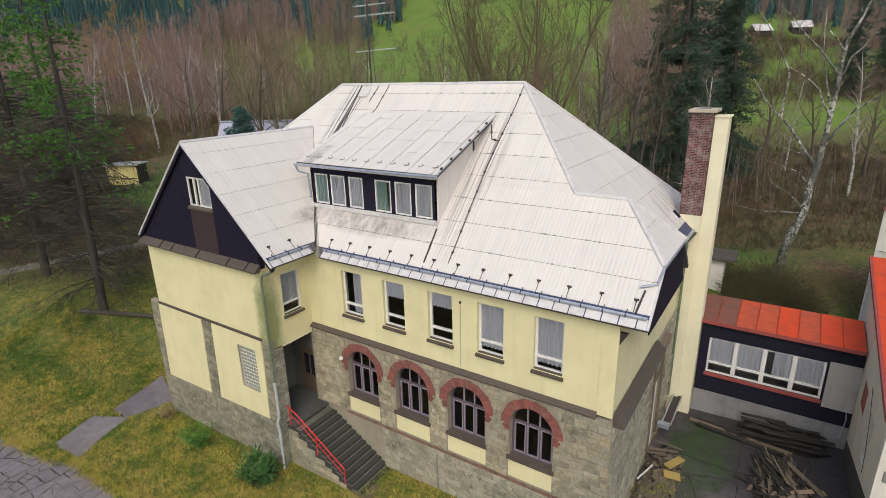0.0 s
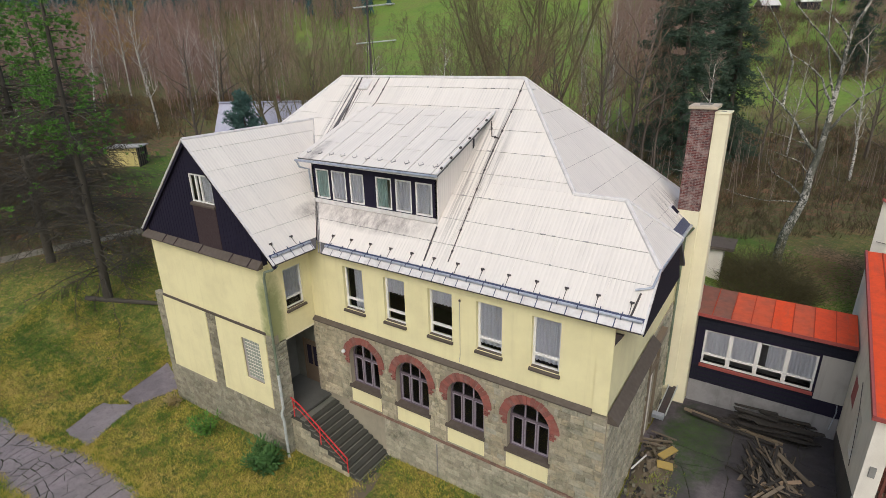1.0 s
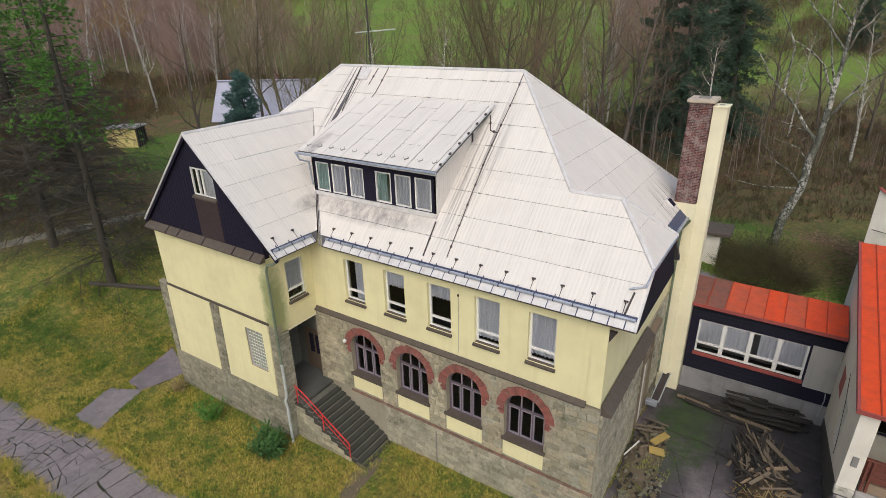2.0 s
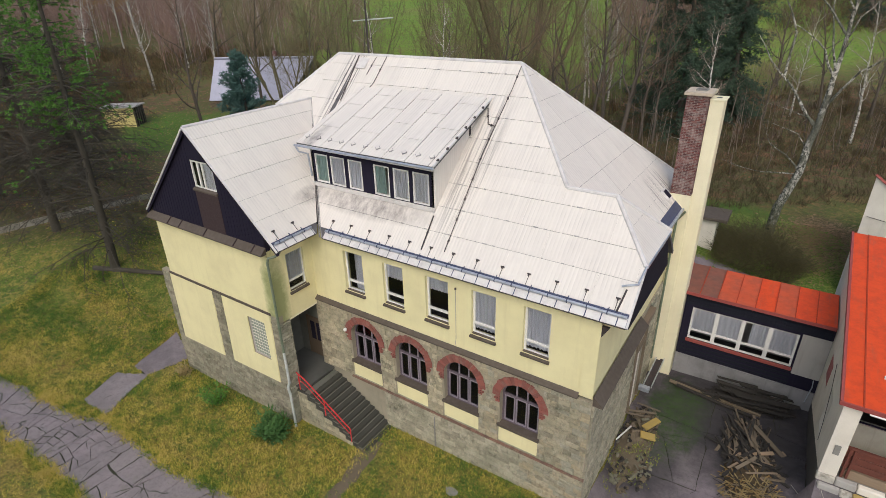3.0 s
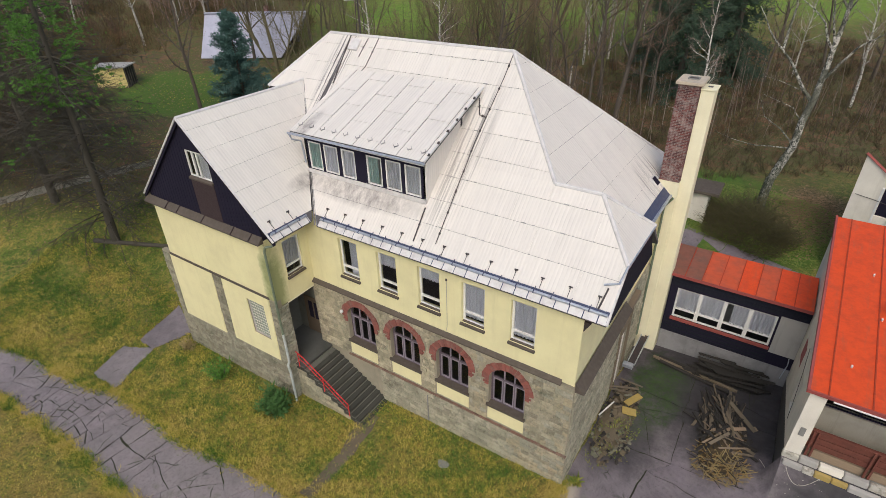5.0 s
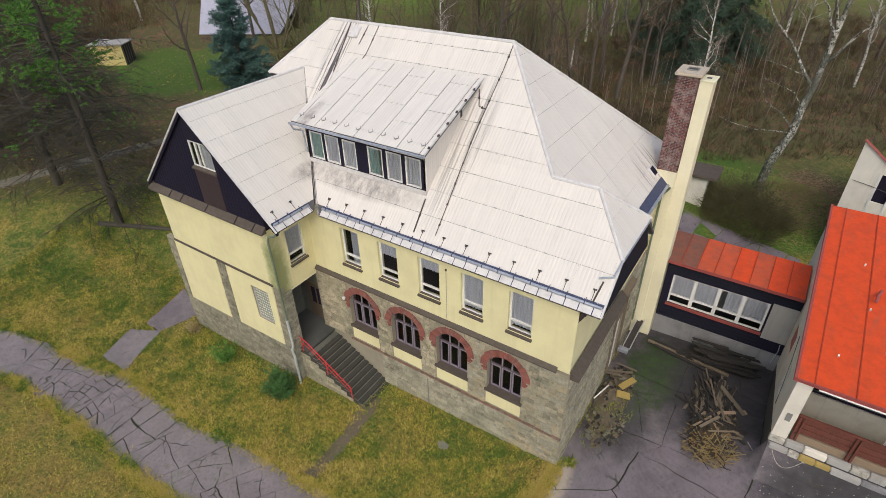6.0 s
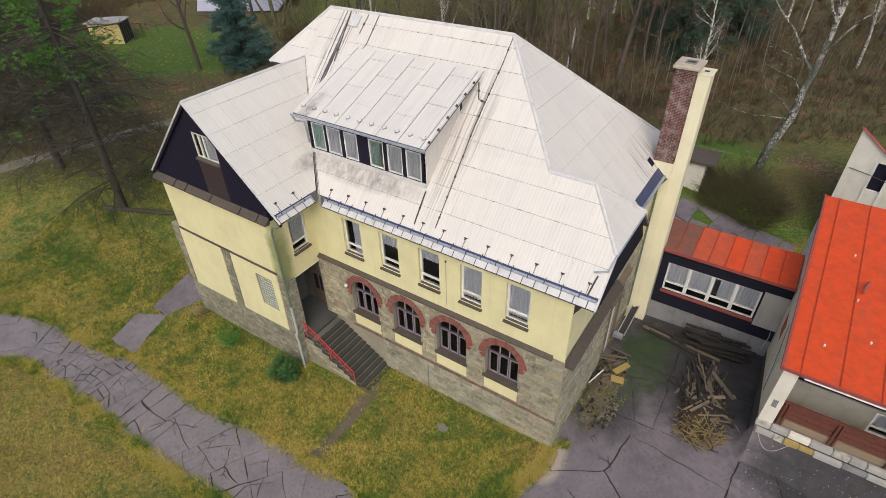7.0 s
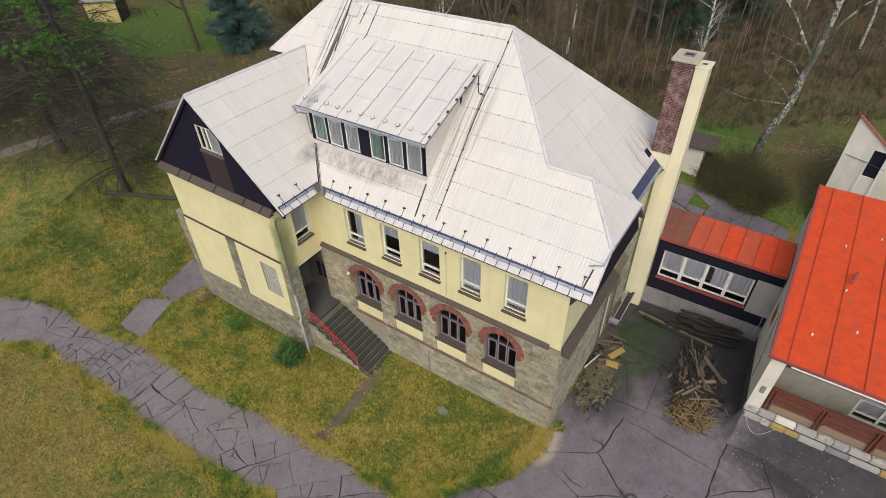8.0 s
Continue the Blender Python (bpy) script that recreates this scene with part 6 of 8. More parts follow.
def bushes(name, label, count, seed, zone, lo, hi):
    """Rounded bare bushes of fine twigs, merging into a thicket."""
    rng = random.Random(seed)
    c = Cloud()
    done = 0
    for _ in range(count * 8):
        s, q = zone(rng)
        x, y = spot(s, q)
        if done >= count or -32 < x < 16 and y < 34 or -66 < x < -44 and 8 < y < 34 or (-84 < x < -56 and 14 < y < 46):
            continue
        if noise.noise((x * 0.05, y * 0.05, seed)) < rng.uniform(-0.55, 0.1):
            continue
        done += 1
        z, h = ground_z(x, y), rng.uniform(lo, hi)
        for k in range(60):
            a, r = rng.uniform(0, 6.28), rng.random()
            p = Vector((x + 0.5 * h * r * math.cos(a), y + 0.5 * h * r * math.sin(a), z + h * rng.uniform(-0.05, 0.55)))
            d = Vector((math.cos(a) * r * 0.8 + rng.gauss(0, 0.3), math.sin(a) * r * 0.8 + rng.gauss(0, 0.3), 1.0)).normalized()
            c.spike(p, p + d * h * rng.uniform(0.2, 0.5), 0.010 + s * 0.00018)
    tagged(new(name, c.mesh(name, M["brush"])), label, "undergrowth", kind="stuff")


bushes("thicket_brush", "purple-brown bare thicket between wood and garden", 1000, 51, lambda r: (r.uniform(60, 125), r.uniform(-0.95, -0.22)), 1.6, 4.2)
bushes("birch_brush", "olive-brown bare brush under the birches", 380, 52, lambda r: (r.uniform(52, 88), r.uniform(0.10, 0.95)), 0.6, 2.4)
bushes("slope_brush", "brown bare bushes on the far slope", 620, 53, lambda r: (r.uniform(120, 245), r.uniform(0.40, 0.95)), 3.0, 7.0)
brushwood("undergrowth", M["brush"], "brown bare undergrowth on the forest floor", 3600, 8, lambda r: (r.uniform(44, 105), r.uniform(-0.95, 0.95)), 1.8)
brushwood("weed_thicket", M["bushtwig"], "grey-brown tall weeds at the edge of the wood", 2200, 9, lambda r: (r.uniform(44, 80), r.uniform(0.25, 0.95)), 1.6)


def far_birch(c, rng, x, y, z, s):
    h = rng.uniform(11, 17)
    top = Vector((x + rng.gauss(0, 0.7), y + rng.gauss(0, 0.7), z + h))
    c.spike((x, y, z), top, 0.07 + s * 0.00022)
    for i in range(6):
        f = rng.uniform(0.35, 0.8)
        p = Vector((x, y, z)).lerp(top, f)
        c.spike(p, p + Vector((rng.gauss(0, 0.35), rng.gauss(0, 0.35), 1.0)) * h * rng.uniform(0.18, 0.36), 0.03 + s * 0.00014)


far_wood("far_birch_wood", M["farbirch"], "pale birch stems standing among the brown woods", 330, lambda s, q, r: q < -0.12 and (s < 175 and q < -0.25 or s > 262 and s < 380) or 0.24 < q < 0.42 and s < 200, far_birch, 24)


# a rounded thicket behind the annex
def thicket():
    rng = random.Random(17)
    c = Cloud()
    for _ in range(6000):
        a, r = rng.uniform(0, 6.28), math.sqrt(rng.random())
        r *= 1.0 + 0.55 * noise.noise((math.cos(a) * 1.6, math.sin(a) * 1.6, 3.0)) + rng.gauss(0, 0.07)
        x, y = 4.2 + 3.5 * r * math.cos(a), 27.4 + 1.8 * r * math.sin(a)
        z = ground_z(x, y)
        top = 4.0 * max(0.2, 1 - 0.6 * r * r) * (1 + 0.5 * noise.noise((x * 0.9, y * 0.9, 2.0))) * rng.uniform(0.3, 1.1)
        h0 = top * rng.uniform(0.0, 0.8)
        p = Vector((x, y, z + h0))
        d = Vector((math.cos(a) * r * 0.7 + rng.gauss(0, 0.6), math.sin(a) * r * 0.7 + rng.gauss(0, 0.6), rng.uniform(0.3, 1.0))).normalized()
        c.spike(p, p + d * rng.uniform(0.4, 1.4), 0.016)
    ob = thing("bush", (4.2, 27.4, ground_z(4.2, 27.4)), "wide brown-green leafless bush behind the annex", "bush")
    put_mesh("thicket", c.mesh("thicket", M["bushtwig"]), ob, kind="stuff")


thicket()


# fallen leaves and dead stalks
def litter(name, label, count, seed, zone, mat):
    rng = random.Random(seed)
    c = Cloud()
    for _ in range(count):
        x, y = zone(rng)
        if noise.noise((x * 0.25, y * 0.25, seed)) < rng.uniform(-0.5, 0.25):
            continue
        z, a, ln = ground_z(x, y), rng.uniform(0, 6.28), rng.uniform(0.10, 0.34)
        c.blade((x, y, z + 0.01), (x + ln * math.cos(a), y + ln * math.sin(a), z + rng.uniform(0.02, 0.09)), ln * 0.24, (-math.sin(a), math.cos(a), 0.2))
    tagged(new(name, c.mesh(name, mat)), label, "leaves", kind="stuff")


M["plotgrass"] = leaf_material("rough_plot_grass", (0.070, 0.185, 0.020), (0.17, 0.235, 0.035), (0.23, 0.205, 0.06))
M["tanleaf"] = leaf_material("tan_fallen_leaves", (0.29, 0.185, 0.10), (0.15, 0.098, 0.052), (0.38, 0.25, 0.13))
litter("fallen_leaves", "brown fallen leaves on the plot behind the annex", 7000, 61, lambda r: (r.gauss(8.4, 1.7), r.gauss(31.2, 1.7)), M["tanleaf"])
litter("plot_grass", "rough green grass on the plot behind the annex", 22000, 66, lambda r: (r.uniform(-5, 12), r.uniform(25.5, 33.5)), M["plotgrass"])
litter("rusty_leaves", "rust-brown fallen leaves on the floor of the wood", 26000, 65, lambda r: spot(r.uniform(50, 95), r.uniform(0.05, 0.95)), M["rustleaf"])
litter("leaf_litter", "brown leaves and dead stalks around the neighbour's garden", 15000, 63, lambda r: (r.uniform(-82, -28), r.uniform(-6, 46)), M["tanleaf"])
litter("meadow_tufts", "green grass tufts around the neighbour's garden", 16000, 64, lambda r: (r.uniform(-80, -40), r.uniform(0, 44)), M["lawnblade"])


# far buildings
def far_house():
    ob = thing("neighbour_house", (-70.0, 40.0, 4.4), "neighbouring house with a large pale grey roof", "house")
    fm = Matrix.Translation((-68.6, 39.9, 3.7)) @ Euler((0, 0, math.atan2(0.50, 0.86))).to_matrix().to_4x4()
    part("wall", boxes((-7.0, 0.3, 0, 5.0, 8.0, 2.4), m=fm), M["greyplaster"], ob)
    for sgn in (1, -1):
        bm = bmesh.new()
        u = fm.to_3x3() @ Vector((sgn, 0, 0))
        v = fm.to_3x3() @ Vector((0, sgn * 0.62, 0.78))
        pm = plane_frame(fm @ Vector((0, 4.15 - sgn * 4.6, 1.6)), u, v)
        prism(bm, [(-7.6, 0), (5.2, 0), (9.0, 7.7), (-7.6, 7.7)] if sgn > 0 else [(-9.0, 7.7), (-5.2, 0), (7.6, 0), (7.6, 7.7)], pm, -0.15, 0)
        part("roof", bm, M["farroof"], ob)
    for x in (-7.0, 4.9):
        bm = bmesh.new()
        prism(bm, [(0.3, 2.4), (8.0, 2.4), (4.15, 6.9)], fm @ plane_frame((x, 0, 0), (0, 1, 0), (0, 0, 1)), 0, 0.1)
        part("gable", bm, M["gablebrown"], ob)
    part("chimney", boxes((2.0, 4.4, 5.5, 2.6, 5.0, 8.4), m=fm), M["chimbrick"], ob)


M["farroof"] = painted("pale_violet_grey_roof", (0.42, 0.42, 0.52), (0.32, 0.32, 0.40), 0.6, 1.0, 0.7)
far_house()


def garden_shed():
    ob = thing("garden_shed", (-76.0, 22.6, 3.7), "small yellowish garden shed with a flat pale roof", "shed")
    z = ground_z(-76, 22.6)
    fm = Matrix.Translation((-76.0, 22.6, z)) @ Euler((0, 0, 0.62)).to_matrix().to_4x4()
    part("wall", boxes((-2.1, -1.4, -0.3, 2.1, 1.4, 2.6), m=fm), M["shedyellow"], ob)
    part("side_cladding", boxes((2.1, -1.42, -0.3, 2.16, 1.42, 2.6), m=fm), M["darkwood"], ob)
    part("roof", boxes((-2.4, -1.7, 2.6, 2.45, 1.7, 2.75), m=fm), M["greyplaster"], ob)
    part("door", boxes((-0.5, -1.44, 0.0, 0.5, -1.4, 2.0), m=fm), M["shedyellow"], ob)
    for k in range(5):
        part("batten", boxes((2.16, -1.3 + k * 0.6, -0.2, 2.20, -1.2 + k * 0.6, 2.6), m=fm), M["oldwood"], ob)


M["shedyellow"] = plaster("faded_yellow_boards", (0.62, 0.52, 0.22), (0.36, 0.29, 0.12), 0.6)
garden_shed()


def far_cottage(s, q, k):
    x, y = spot(s, q)
    z = ground_z(x, y)
    ob = thing("far_cottage", (x, y, z), "small distant cottage with a pale roof on the slope", "house", "far cottages")
    fm = Matrix.Translation((x, y, z)) @ Euler((0, 0, math.atan2(0.555, 0.832) + k)).to_matrix().to_4x4()
    part("wall", boxes((-4, -3, -1, 4, 3, 2.6), m=fm), M["darkwood"], ob)
    for sgn in (1, -1):
        pm = plane_frame(fm @ Vector((0, -sgn * 3.4, 2.4)), fm.to_3x3() @ Vector((sgn, 0, 0)), fm.to_3x3() @ Vector((0, sgn * 0.75, 0.66)))
        bm = bmesh.new()
        prism(bm, rect(-4.4, 0, 4.4, 4.55), pm, -0.12, 0)
        part("roof", bm, M["roofedge"], ob)
    for u in (-2.2, 0.3, 2.2):
        part("window", boxes((u - 0.45, -3.03, 0.9, u + 0.45, -2.98, 2.0), m=fm), M["navy"], ob)


far_cottage(258, 0.562, 0.1)
far_cottage(268, 0.632, -0.2)


def stone_hut():
    z = ground_z(0.4, 27.6)
    ob = thing("concrete_hut", (0.4, 27.6, z), "small pale concrete hut with a flat brown roof", "hut")
    part("wall", boxes((-0.7, 26.7, z - 0.5, 1.2, 28.6, z + 2.2), bevel=0.02), M["offwhite"], ob)
    part("roof", boxes((-0.9, 26.3, z + 2.2, 1.9, 28.9, z + 2.45), bevel=0.03), M["brown"], ob)


stone_hut()


# ---- details of the house ----
# entrance: landing door, handrail, lamp
part("stone_pier", boxes((-14.98, WING_Y + 0.3, -1.2, X0, -1.95, 6.0)), M["mortar"], HOUSE)
DR = thing("entrance_door", (-15.1, 0.28, TOPZ), "brown wooden entrance door with dark glass, closed", "door", kind="structure")
part("frame", holed(rect(-15.75, TOPZ, -14.45, TOPZ + 2.5), [rect(-15.65, TOPZ, -14.55, TOPZ + 2.4)], plane_frame((0, 0.3, 0), (1, 0, 0), (0, 0, 1)), 0.0, 0.06), M["doorwood"], DR)
leaf = part("leaf", holed(rect(-15.65, TOPZ, -14.55, TOPZ + 2.4), [rect(-15.5, TOPZ + 1.0, -15.15, TOPZ + 2.2), rect(-15.05, TOPZ + 1.0, -14.7, TOPZ + 2.2)], plane_frame((0, 0.3, 0), (1, 0, 0), (0, 0, 1)), 0.0, 0.045), M["doorwood"], DR)
for a in (-15.5, -15.05):
    part("pane", boxes((a, 0.27, TOPZ + 1.0, a + 0.35, 0.29, TOPZ + 2.2)), M["navy"], leaf)
part("handle", bar([(-14.66, 0.25, TOPZ + 0.95), (-14.66, 0.2, TOPZ + 0.95), (-14.78, 0.2, TOPZ + 0.95)], 0.012), M["iron"], leaf)
RL = thing("handrail", (-12.3, -2.28, 0.6), "bright red painted steel handrail beside the entrance stairs", "handrail")
part("top_rail", bar([(-14.06, -2.30, 2.93), (-13.5, -2.30, 2.72), (-10.62, -2.30, 0.88), (-10.56, -2.30, 0.80)], 0.032), M["redrail"], RL)
part("mid_rail", bar([(-13.95, -2.30, 2.52), (-13.5, -2.30, 2.36), (-10.60, -2.30, 0.50)], 0.02), M["redrail"], RL)
for x, z0, z1 in ((-13.95, 2.0, 2.9), (-12.25, 1.05, 1.92), (-10.58, 0.05, 0.86)):
    part("post", bar([(x, -2.30, z0 - 0.15), (x, -2.30, z1)], 0.026), M["redrail"], RL)
LP = thing("wall_lamp", (-12.25, -0.15, 5.05), "round white wall lamp on the stone wall", "lamp")
bm = bmesh.new()
bmesh.ops.create_uvsphere(bm, u_segments=14, v_segments=8, radius=0.10, matrix=Matrix.Translation((-12.25, -0.25, 5.05)))
part("globe", bm, M["white"], LP, smooth=True)
part("bracket", bar([(-12.25, -0.10, 5.05), (-12.25, -0.2, 5.05)], 0.04), M["iron"], LP)

# plinth course, side of the stairs, thin pipes on the front
part("plinth", holed(rect(X0 + 4.3, -1.0, X1 + 0.12, 2.02), [], FRONT, 0.10, 0.17), M["mortar"], HOUSE)
bm = bmesh.new()
r2 = random.Random(31)
u = -12.2
while u < X1 + 0.1:
    w = r2.uniform(0.2, 0.3)
    box(bm, u, -0.20, 2.03, min(u + w - 0.015, X1 + 0.12), -0.09, 2.11 + r2.uniform(-0.008, 0.008))
    u += w
part("brick_course", bm, M["plinthbrick"], HOUSE, "thin course of dark bricks above the plinth", "stuff")
part("conduit", bar([(-5.66, -0.02, 9.36), (-5.66, -0.02, 6.9), (-5.70, -0.02, 6.5)], 0.012), M["greyplaster"], HOUSE)
part("conduit_box", boxes((-5.70, -0.05, 9.30, -5.62, 0.0, 9.40), bevel=0.008), M["iron"], HOUSE)
part("vent_pipe", bar([(-6.84, -0.24, 1.85), (-6.84, -0.24, 0.0)], 0.03), M["concrete"], HOUSE)

# downpipes and gutters
M["palepipe"] = painted("pale_grey_pipe_paint", (0.52, 0.54, 0.53), (0.26, 0.29, 0.25), 0.55, 4.0, 0.7)
part("downpipe", bar([(-13.42, -2.50, 10.14), (-13.55, -2.72, 9.95), (-13.95, -2.80, 9.80), (-14.06, -2.80, 9.5), (-14.08, -2.80, 4.4)], 0.06, 10), M["greenpipe"], HOUSE, "green-stained zinc downpipe")
part("downpipe", bar([(-14.08, -2.80, 4.5), (-14.08, -2.80, 2.6), (-14.16, -2.86, 2.35), (-14.16, -2.86, 2.1), (-14.09, -2.86, 1.9), (-14.09, -2.88, -0.5)], 0.068, 10), M["palepipe"], HOUSE, "pale lower piece of downpipe")
part("downpipe", bar([(1.0, 10.95, 10.35), (0.85, 10.95, 10.1), (0.66, 10.95, 9.8), (0.66, 10.95, 1.2)], 0.06, 10), M["greenpipe"], HOUSE)
part("rain_trough", boxes((0.92, 8.4, 1.08, 1.30, 11.3, 1.12)), M["iron"], HOUSE, "open rain trough by the wall")
for x in (0.90, 1.30):
    part("trough_rim", boxes((x, 8.4, 1.06, x + 0.035, 11.3, 1.24)), M["palepipe"], HOUSE)
part("trough_spout", boxes((0.74, 7.95, 1.06, 1.3, 8.25, 1.32), bevel=0.02), M["zinc"], HOUSE)


def on(m, u, v, n):
    return m @ Vector((u, v, n))


def eave_line(m, u0, u1, guard=True, hooks=()):
    """The foot of a slope: seamed sheets, drip edge, gutter with clips, and snow hooks."""
    u = u0
    i = 0
    while u < u1 - 0.05:
        e = min(u + 0.56, u1)
        bm = bmesh.new()
        prism(bm, rect(u + 0.022, 0.0, e - 0.022, 0.36), m, 0.004, 0.022)
        uv_plane(part("eave_sheet", bm, M["roofedge"], HOUSE), m)
        u += 0.56
    bm = bmesh.new()
    prism(bm, rect(u0, 0.0, u1, 0.36), m, 0.001, 0.006)
    part("eave_bed", bm, M["darkzinc"], HOUSE)
    part("drip_edge", bar([on(m, u0, -0.01, -0.02), on(m, u1, -0.01, -0.02)], 0.03, 6), M["iron"], HOUSE)
    bm = bmesh.new()
    prism(bm, rect(u0, 0.36, u1, 0.62), m, 0.002, 0.014)
    part("gutter_bed", bm, M["darkzinc"], HOUSE, "dark blue zinc gutter bed")
    part("gutter", bar([on(m, u0 + 0.05, 0.36, 0.075), on(m, u1 - 0.05, 0.36, 0.075)], 0.062, 10), M["zinc"], HOUSE, "pale blue zinc gutter laid on the slope")
    bm = bmesh.new()
    u = u0 + 0.3
    while u < u1:
        tube(bm, [on(m, u - 0.02, 0.36, 0.075), on(m, u + 0.02, 0.36, 0.075)], 0.075, 10)
        box(bm, -0.012, -0.0, 0.0, 0.012, 0.20, 0.06, m=m @ Matrix.Translation((u, 0.38, 0.01)))
        u += 0.74
    part("gutter_clip", bm, M["darkzinc"], HOUSE, "", "stuff")
    bm = bmesh.new()
    r3 = random.Random(7)
    u = u0 + 0.1
    while u < u1 - 0.2:
        w = r3.uniform(0.015, 0.05)
        if r3.random() < 0.6:
            box(bm, 0, 0, 0, w, r3.uniform(0.04, 0.13), 0.006, m=m @ Matrix.Translation((u, 0.49 + r3.uniform(0, 0.05), 0.016)))
        u += w + r3.uniform(0.03, 0.12)
    part("gutter_patch", bm, M["zinc"], HOUSE, "", "stuff")
    for u in hooks:
        h = part("snow_hook", boxes((-0.012, 0.0, 0.0, 0.012, 0.46, 0.02), (-0.075, 0.42, 0.0, 0.075, 0.47, 0.07), (-0.02, 0.36, 0.0, 0.02, 0.46, 0.10)), M["iron"], HOUSE, "", "", m @ Matrix.Translation((u, 0.52, 0.02)))


eave_line(FM, valley_x(EAVE_Y) + 0.1, 1.40, True, [-12.75 + 1.135 * i for i in range(13)])
eave_line(WRM, VY + 0.05, -0.40, True, [-2.3, -1.15])
part("gutter_post", bar([on(FM, 0.95, 0.5, 0.05), on(FM, 1.05, 1.35, 0.05)], 0.035, 6), M["iron"], HOUSE)
part("verge_pipe", bar([on(FM, 0.85, 1.42, 0.08), on(FM, 1.36, 1.62, 0.08), (1.45, 1.38, 11.72)], 0.045), M["zinc"], HOUSE)


# lightning conductors with their clips, hooks along the sheet joints
def conductor(*pts, r=0.02):
    bm = bmesh.new()
    pts = [on(FM, u, V(y), 0.05) for u, y in pts]
    tube(bm, pts, r, 5)
    for a, b in zip(pts, pts[1:]):
        n = max(1, int((b - a).length / 0.95))
        for i in range(n):
            p = a.lerp(b, (i + 0.5) / n)
            box(bm, -0.032, -0.05, -0.06, 0.032, 0.05, 0.03, m=Matrix.Translation(p) @ FM.to_3x3().to_4x4())
    part("lightning_conductor", bm, M["iron"], HOUSE, "thin dark lightning conductor down the roof")


conductor((-6.55, 7.35), (-6.52, 6.4), (-6.60, 4.0), (-6.40, 0.35))
conductor((-7.30, 5.55), (-6.95, 4.95), (-6.6, 4.9), r=0.025)
conductor((-7.62, 1.40), (-7.50, 0.22), r=0.035)
conductor((-15.28, 7.35), (-15.34, 6.5))
conductor((-14.58, 7.4), (-14.58, 6.15), (-15.04, 5.2))
conductor((-16.55, 7.4), (-16.35, 6.2), (-16.2, 5.2), r=0.03)
bm = bmesh.new()
r6 = random.Random(44)
for k in range(1, 9):
    v = 0.52 + 1.19 * k
    u = -13.0 + v * 0.12
    edge = EAVE_Y + v * CC
    while u < (1.2 if edge < 1.2 else 1.3 - (edge - 1.38) if edge < 3.1 else -2.6 - (edge - 3.2)):
        if r6.random() < 0.75 and not (DX0 - 0.2 < u < DX1 + 0.5 and 2.3 < v < 8.6):
            ln = r6.choice((0.05, 0.06, 0.12, 0.22))
            box(bm, -ln / 2, -0.02, 0.0, ln / 2, 0.018, 0.032, m=FM @ Matrix.Translation((u, v, 0.012)))
        u += r6.choice((0.42, 0.84, 0.84, 1.26))
part("sheet_hook", bm, M["valley"], HOUSE, "small dark hooks along the sheet joints", "stuff")


# ridge and hip flashings
def cap(*pts, r=0.095):
    part("ridge_cap", bar(pts, r, 8), M["roofedge"], HOUSE, "white ridge flashing")


cap((-18.14, RIDGE_Y, RIDGE_Z), (-6.62, RIDGE_Y, RIDGE_Z))
cap((-6.62, RIDGE_Y, RIDGE_Z), (-2.36, 3.2, 13.39))
cap((-2.36, 3.2, 13.39), (-0.36, 3.2, 13.39))
cap((-0.36, 3.2, 13.39), (1.42, 1.38, 11.68))
cap((-0.36, 3.2, 13.39), (1.42, 5.02, 11.68))
cap((-6.62, RIDGE_Y, RIDGE_Z), (0.81, 14.89, HZ))
cap((-18.14, RIDGE_Y, RIDGE_Z), (HLX, HLY, HLZ))
cap((W_APEX, VY, W_TOP), (W_APEX, WY, W_TOP), r=0.08)
bm = bmesh.new()
for k in (-0.05, 0.09):
    tube(bm, [(valley_x(EAVE_Y) - k, EAVE_Y, EAVE_Z + 0.012), (W_APEX - k, WY, W_TOP + 0.012)], 0.028, 6)
part("valley_flashing", bm, M["valley"], HOUSE, "soot-stained grey valley flashing")
# verge boards of the wing and of the half hip
for s in (1, -1):
    a, b = Vector((W_APEX, VY - 0.02, W_TOP - 0.02)), Vector((W_APEX + s * 5.2, VY - 0.02, W_TOP - 0.02 - WS * 5.2))
    part("verge_board", bar([a, b], 0.055, 4), M["roofedge"], HOUSE, "pale verge board")
    part("barge_board", bar([a + Vector((0, 0.05, -0.16)), b + Vector((0, 0.05, -0.16))], 0.08, 4), M["navy"], HOUSE)
part("verge_board", bar([(1.43, EAVE_Y, EAVE_Z), (1.43, 1.38, 11.68)], 0.05, 4), M["roofedge"], HOUSE)
part("verge_board", bar([(1.45, 1.38, 11.66), (1.45, 5.02, 11.66)], 0.055, 4), M["zinc"], HOUSE)
part("soffit", boxes((X1, EAVE_Y + 0.2, 9.98, 1.38, 0.25, 10.02)), M["black"], HOUSE)
bm = bmesh.new()
prism(bm, [(0.45, 9.55), (6.3, 9.55), (5.0, 11.6), (1.4, 11.6), (0.45, 10.65)], plane_frame((1.34, 0, 0), (0, 1, 0), (0, 0, 1)), -0.04, 0.0)
part("verge_cladding", bm, M["black"], HOUSE, "blackened boards hanging under the verge")
for y in (0.12, 2.9):
    bm = bmesh.new()
    prism(bm, [(X1, 9.1), (X1 + 0.28, 9.62), (X1, 9.62)], plane_frame((0, y, 0), (1, 0, 0), (0, 0, 1)), -0.06, 0.06)
    part("eave_bracket", bm, M["iron"], HOUSE)
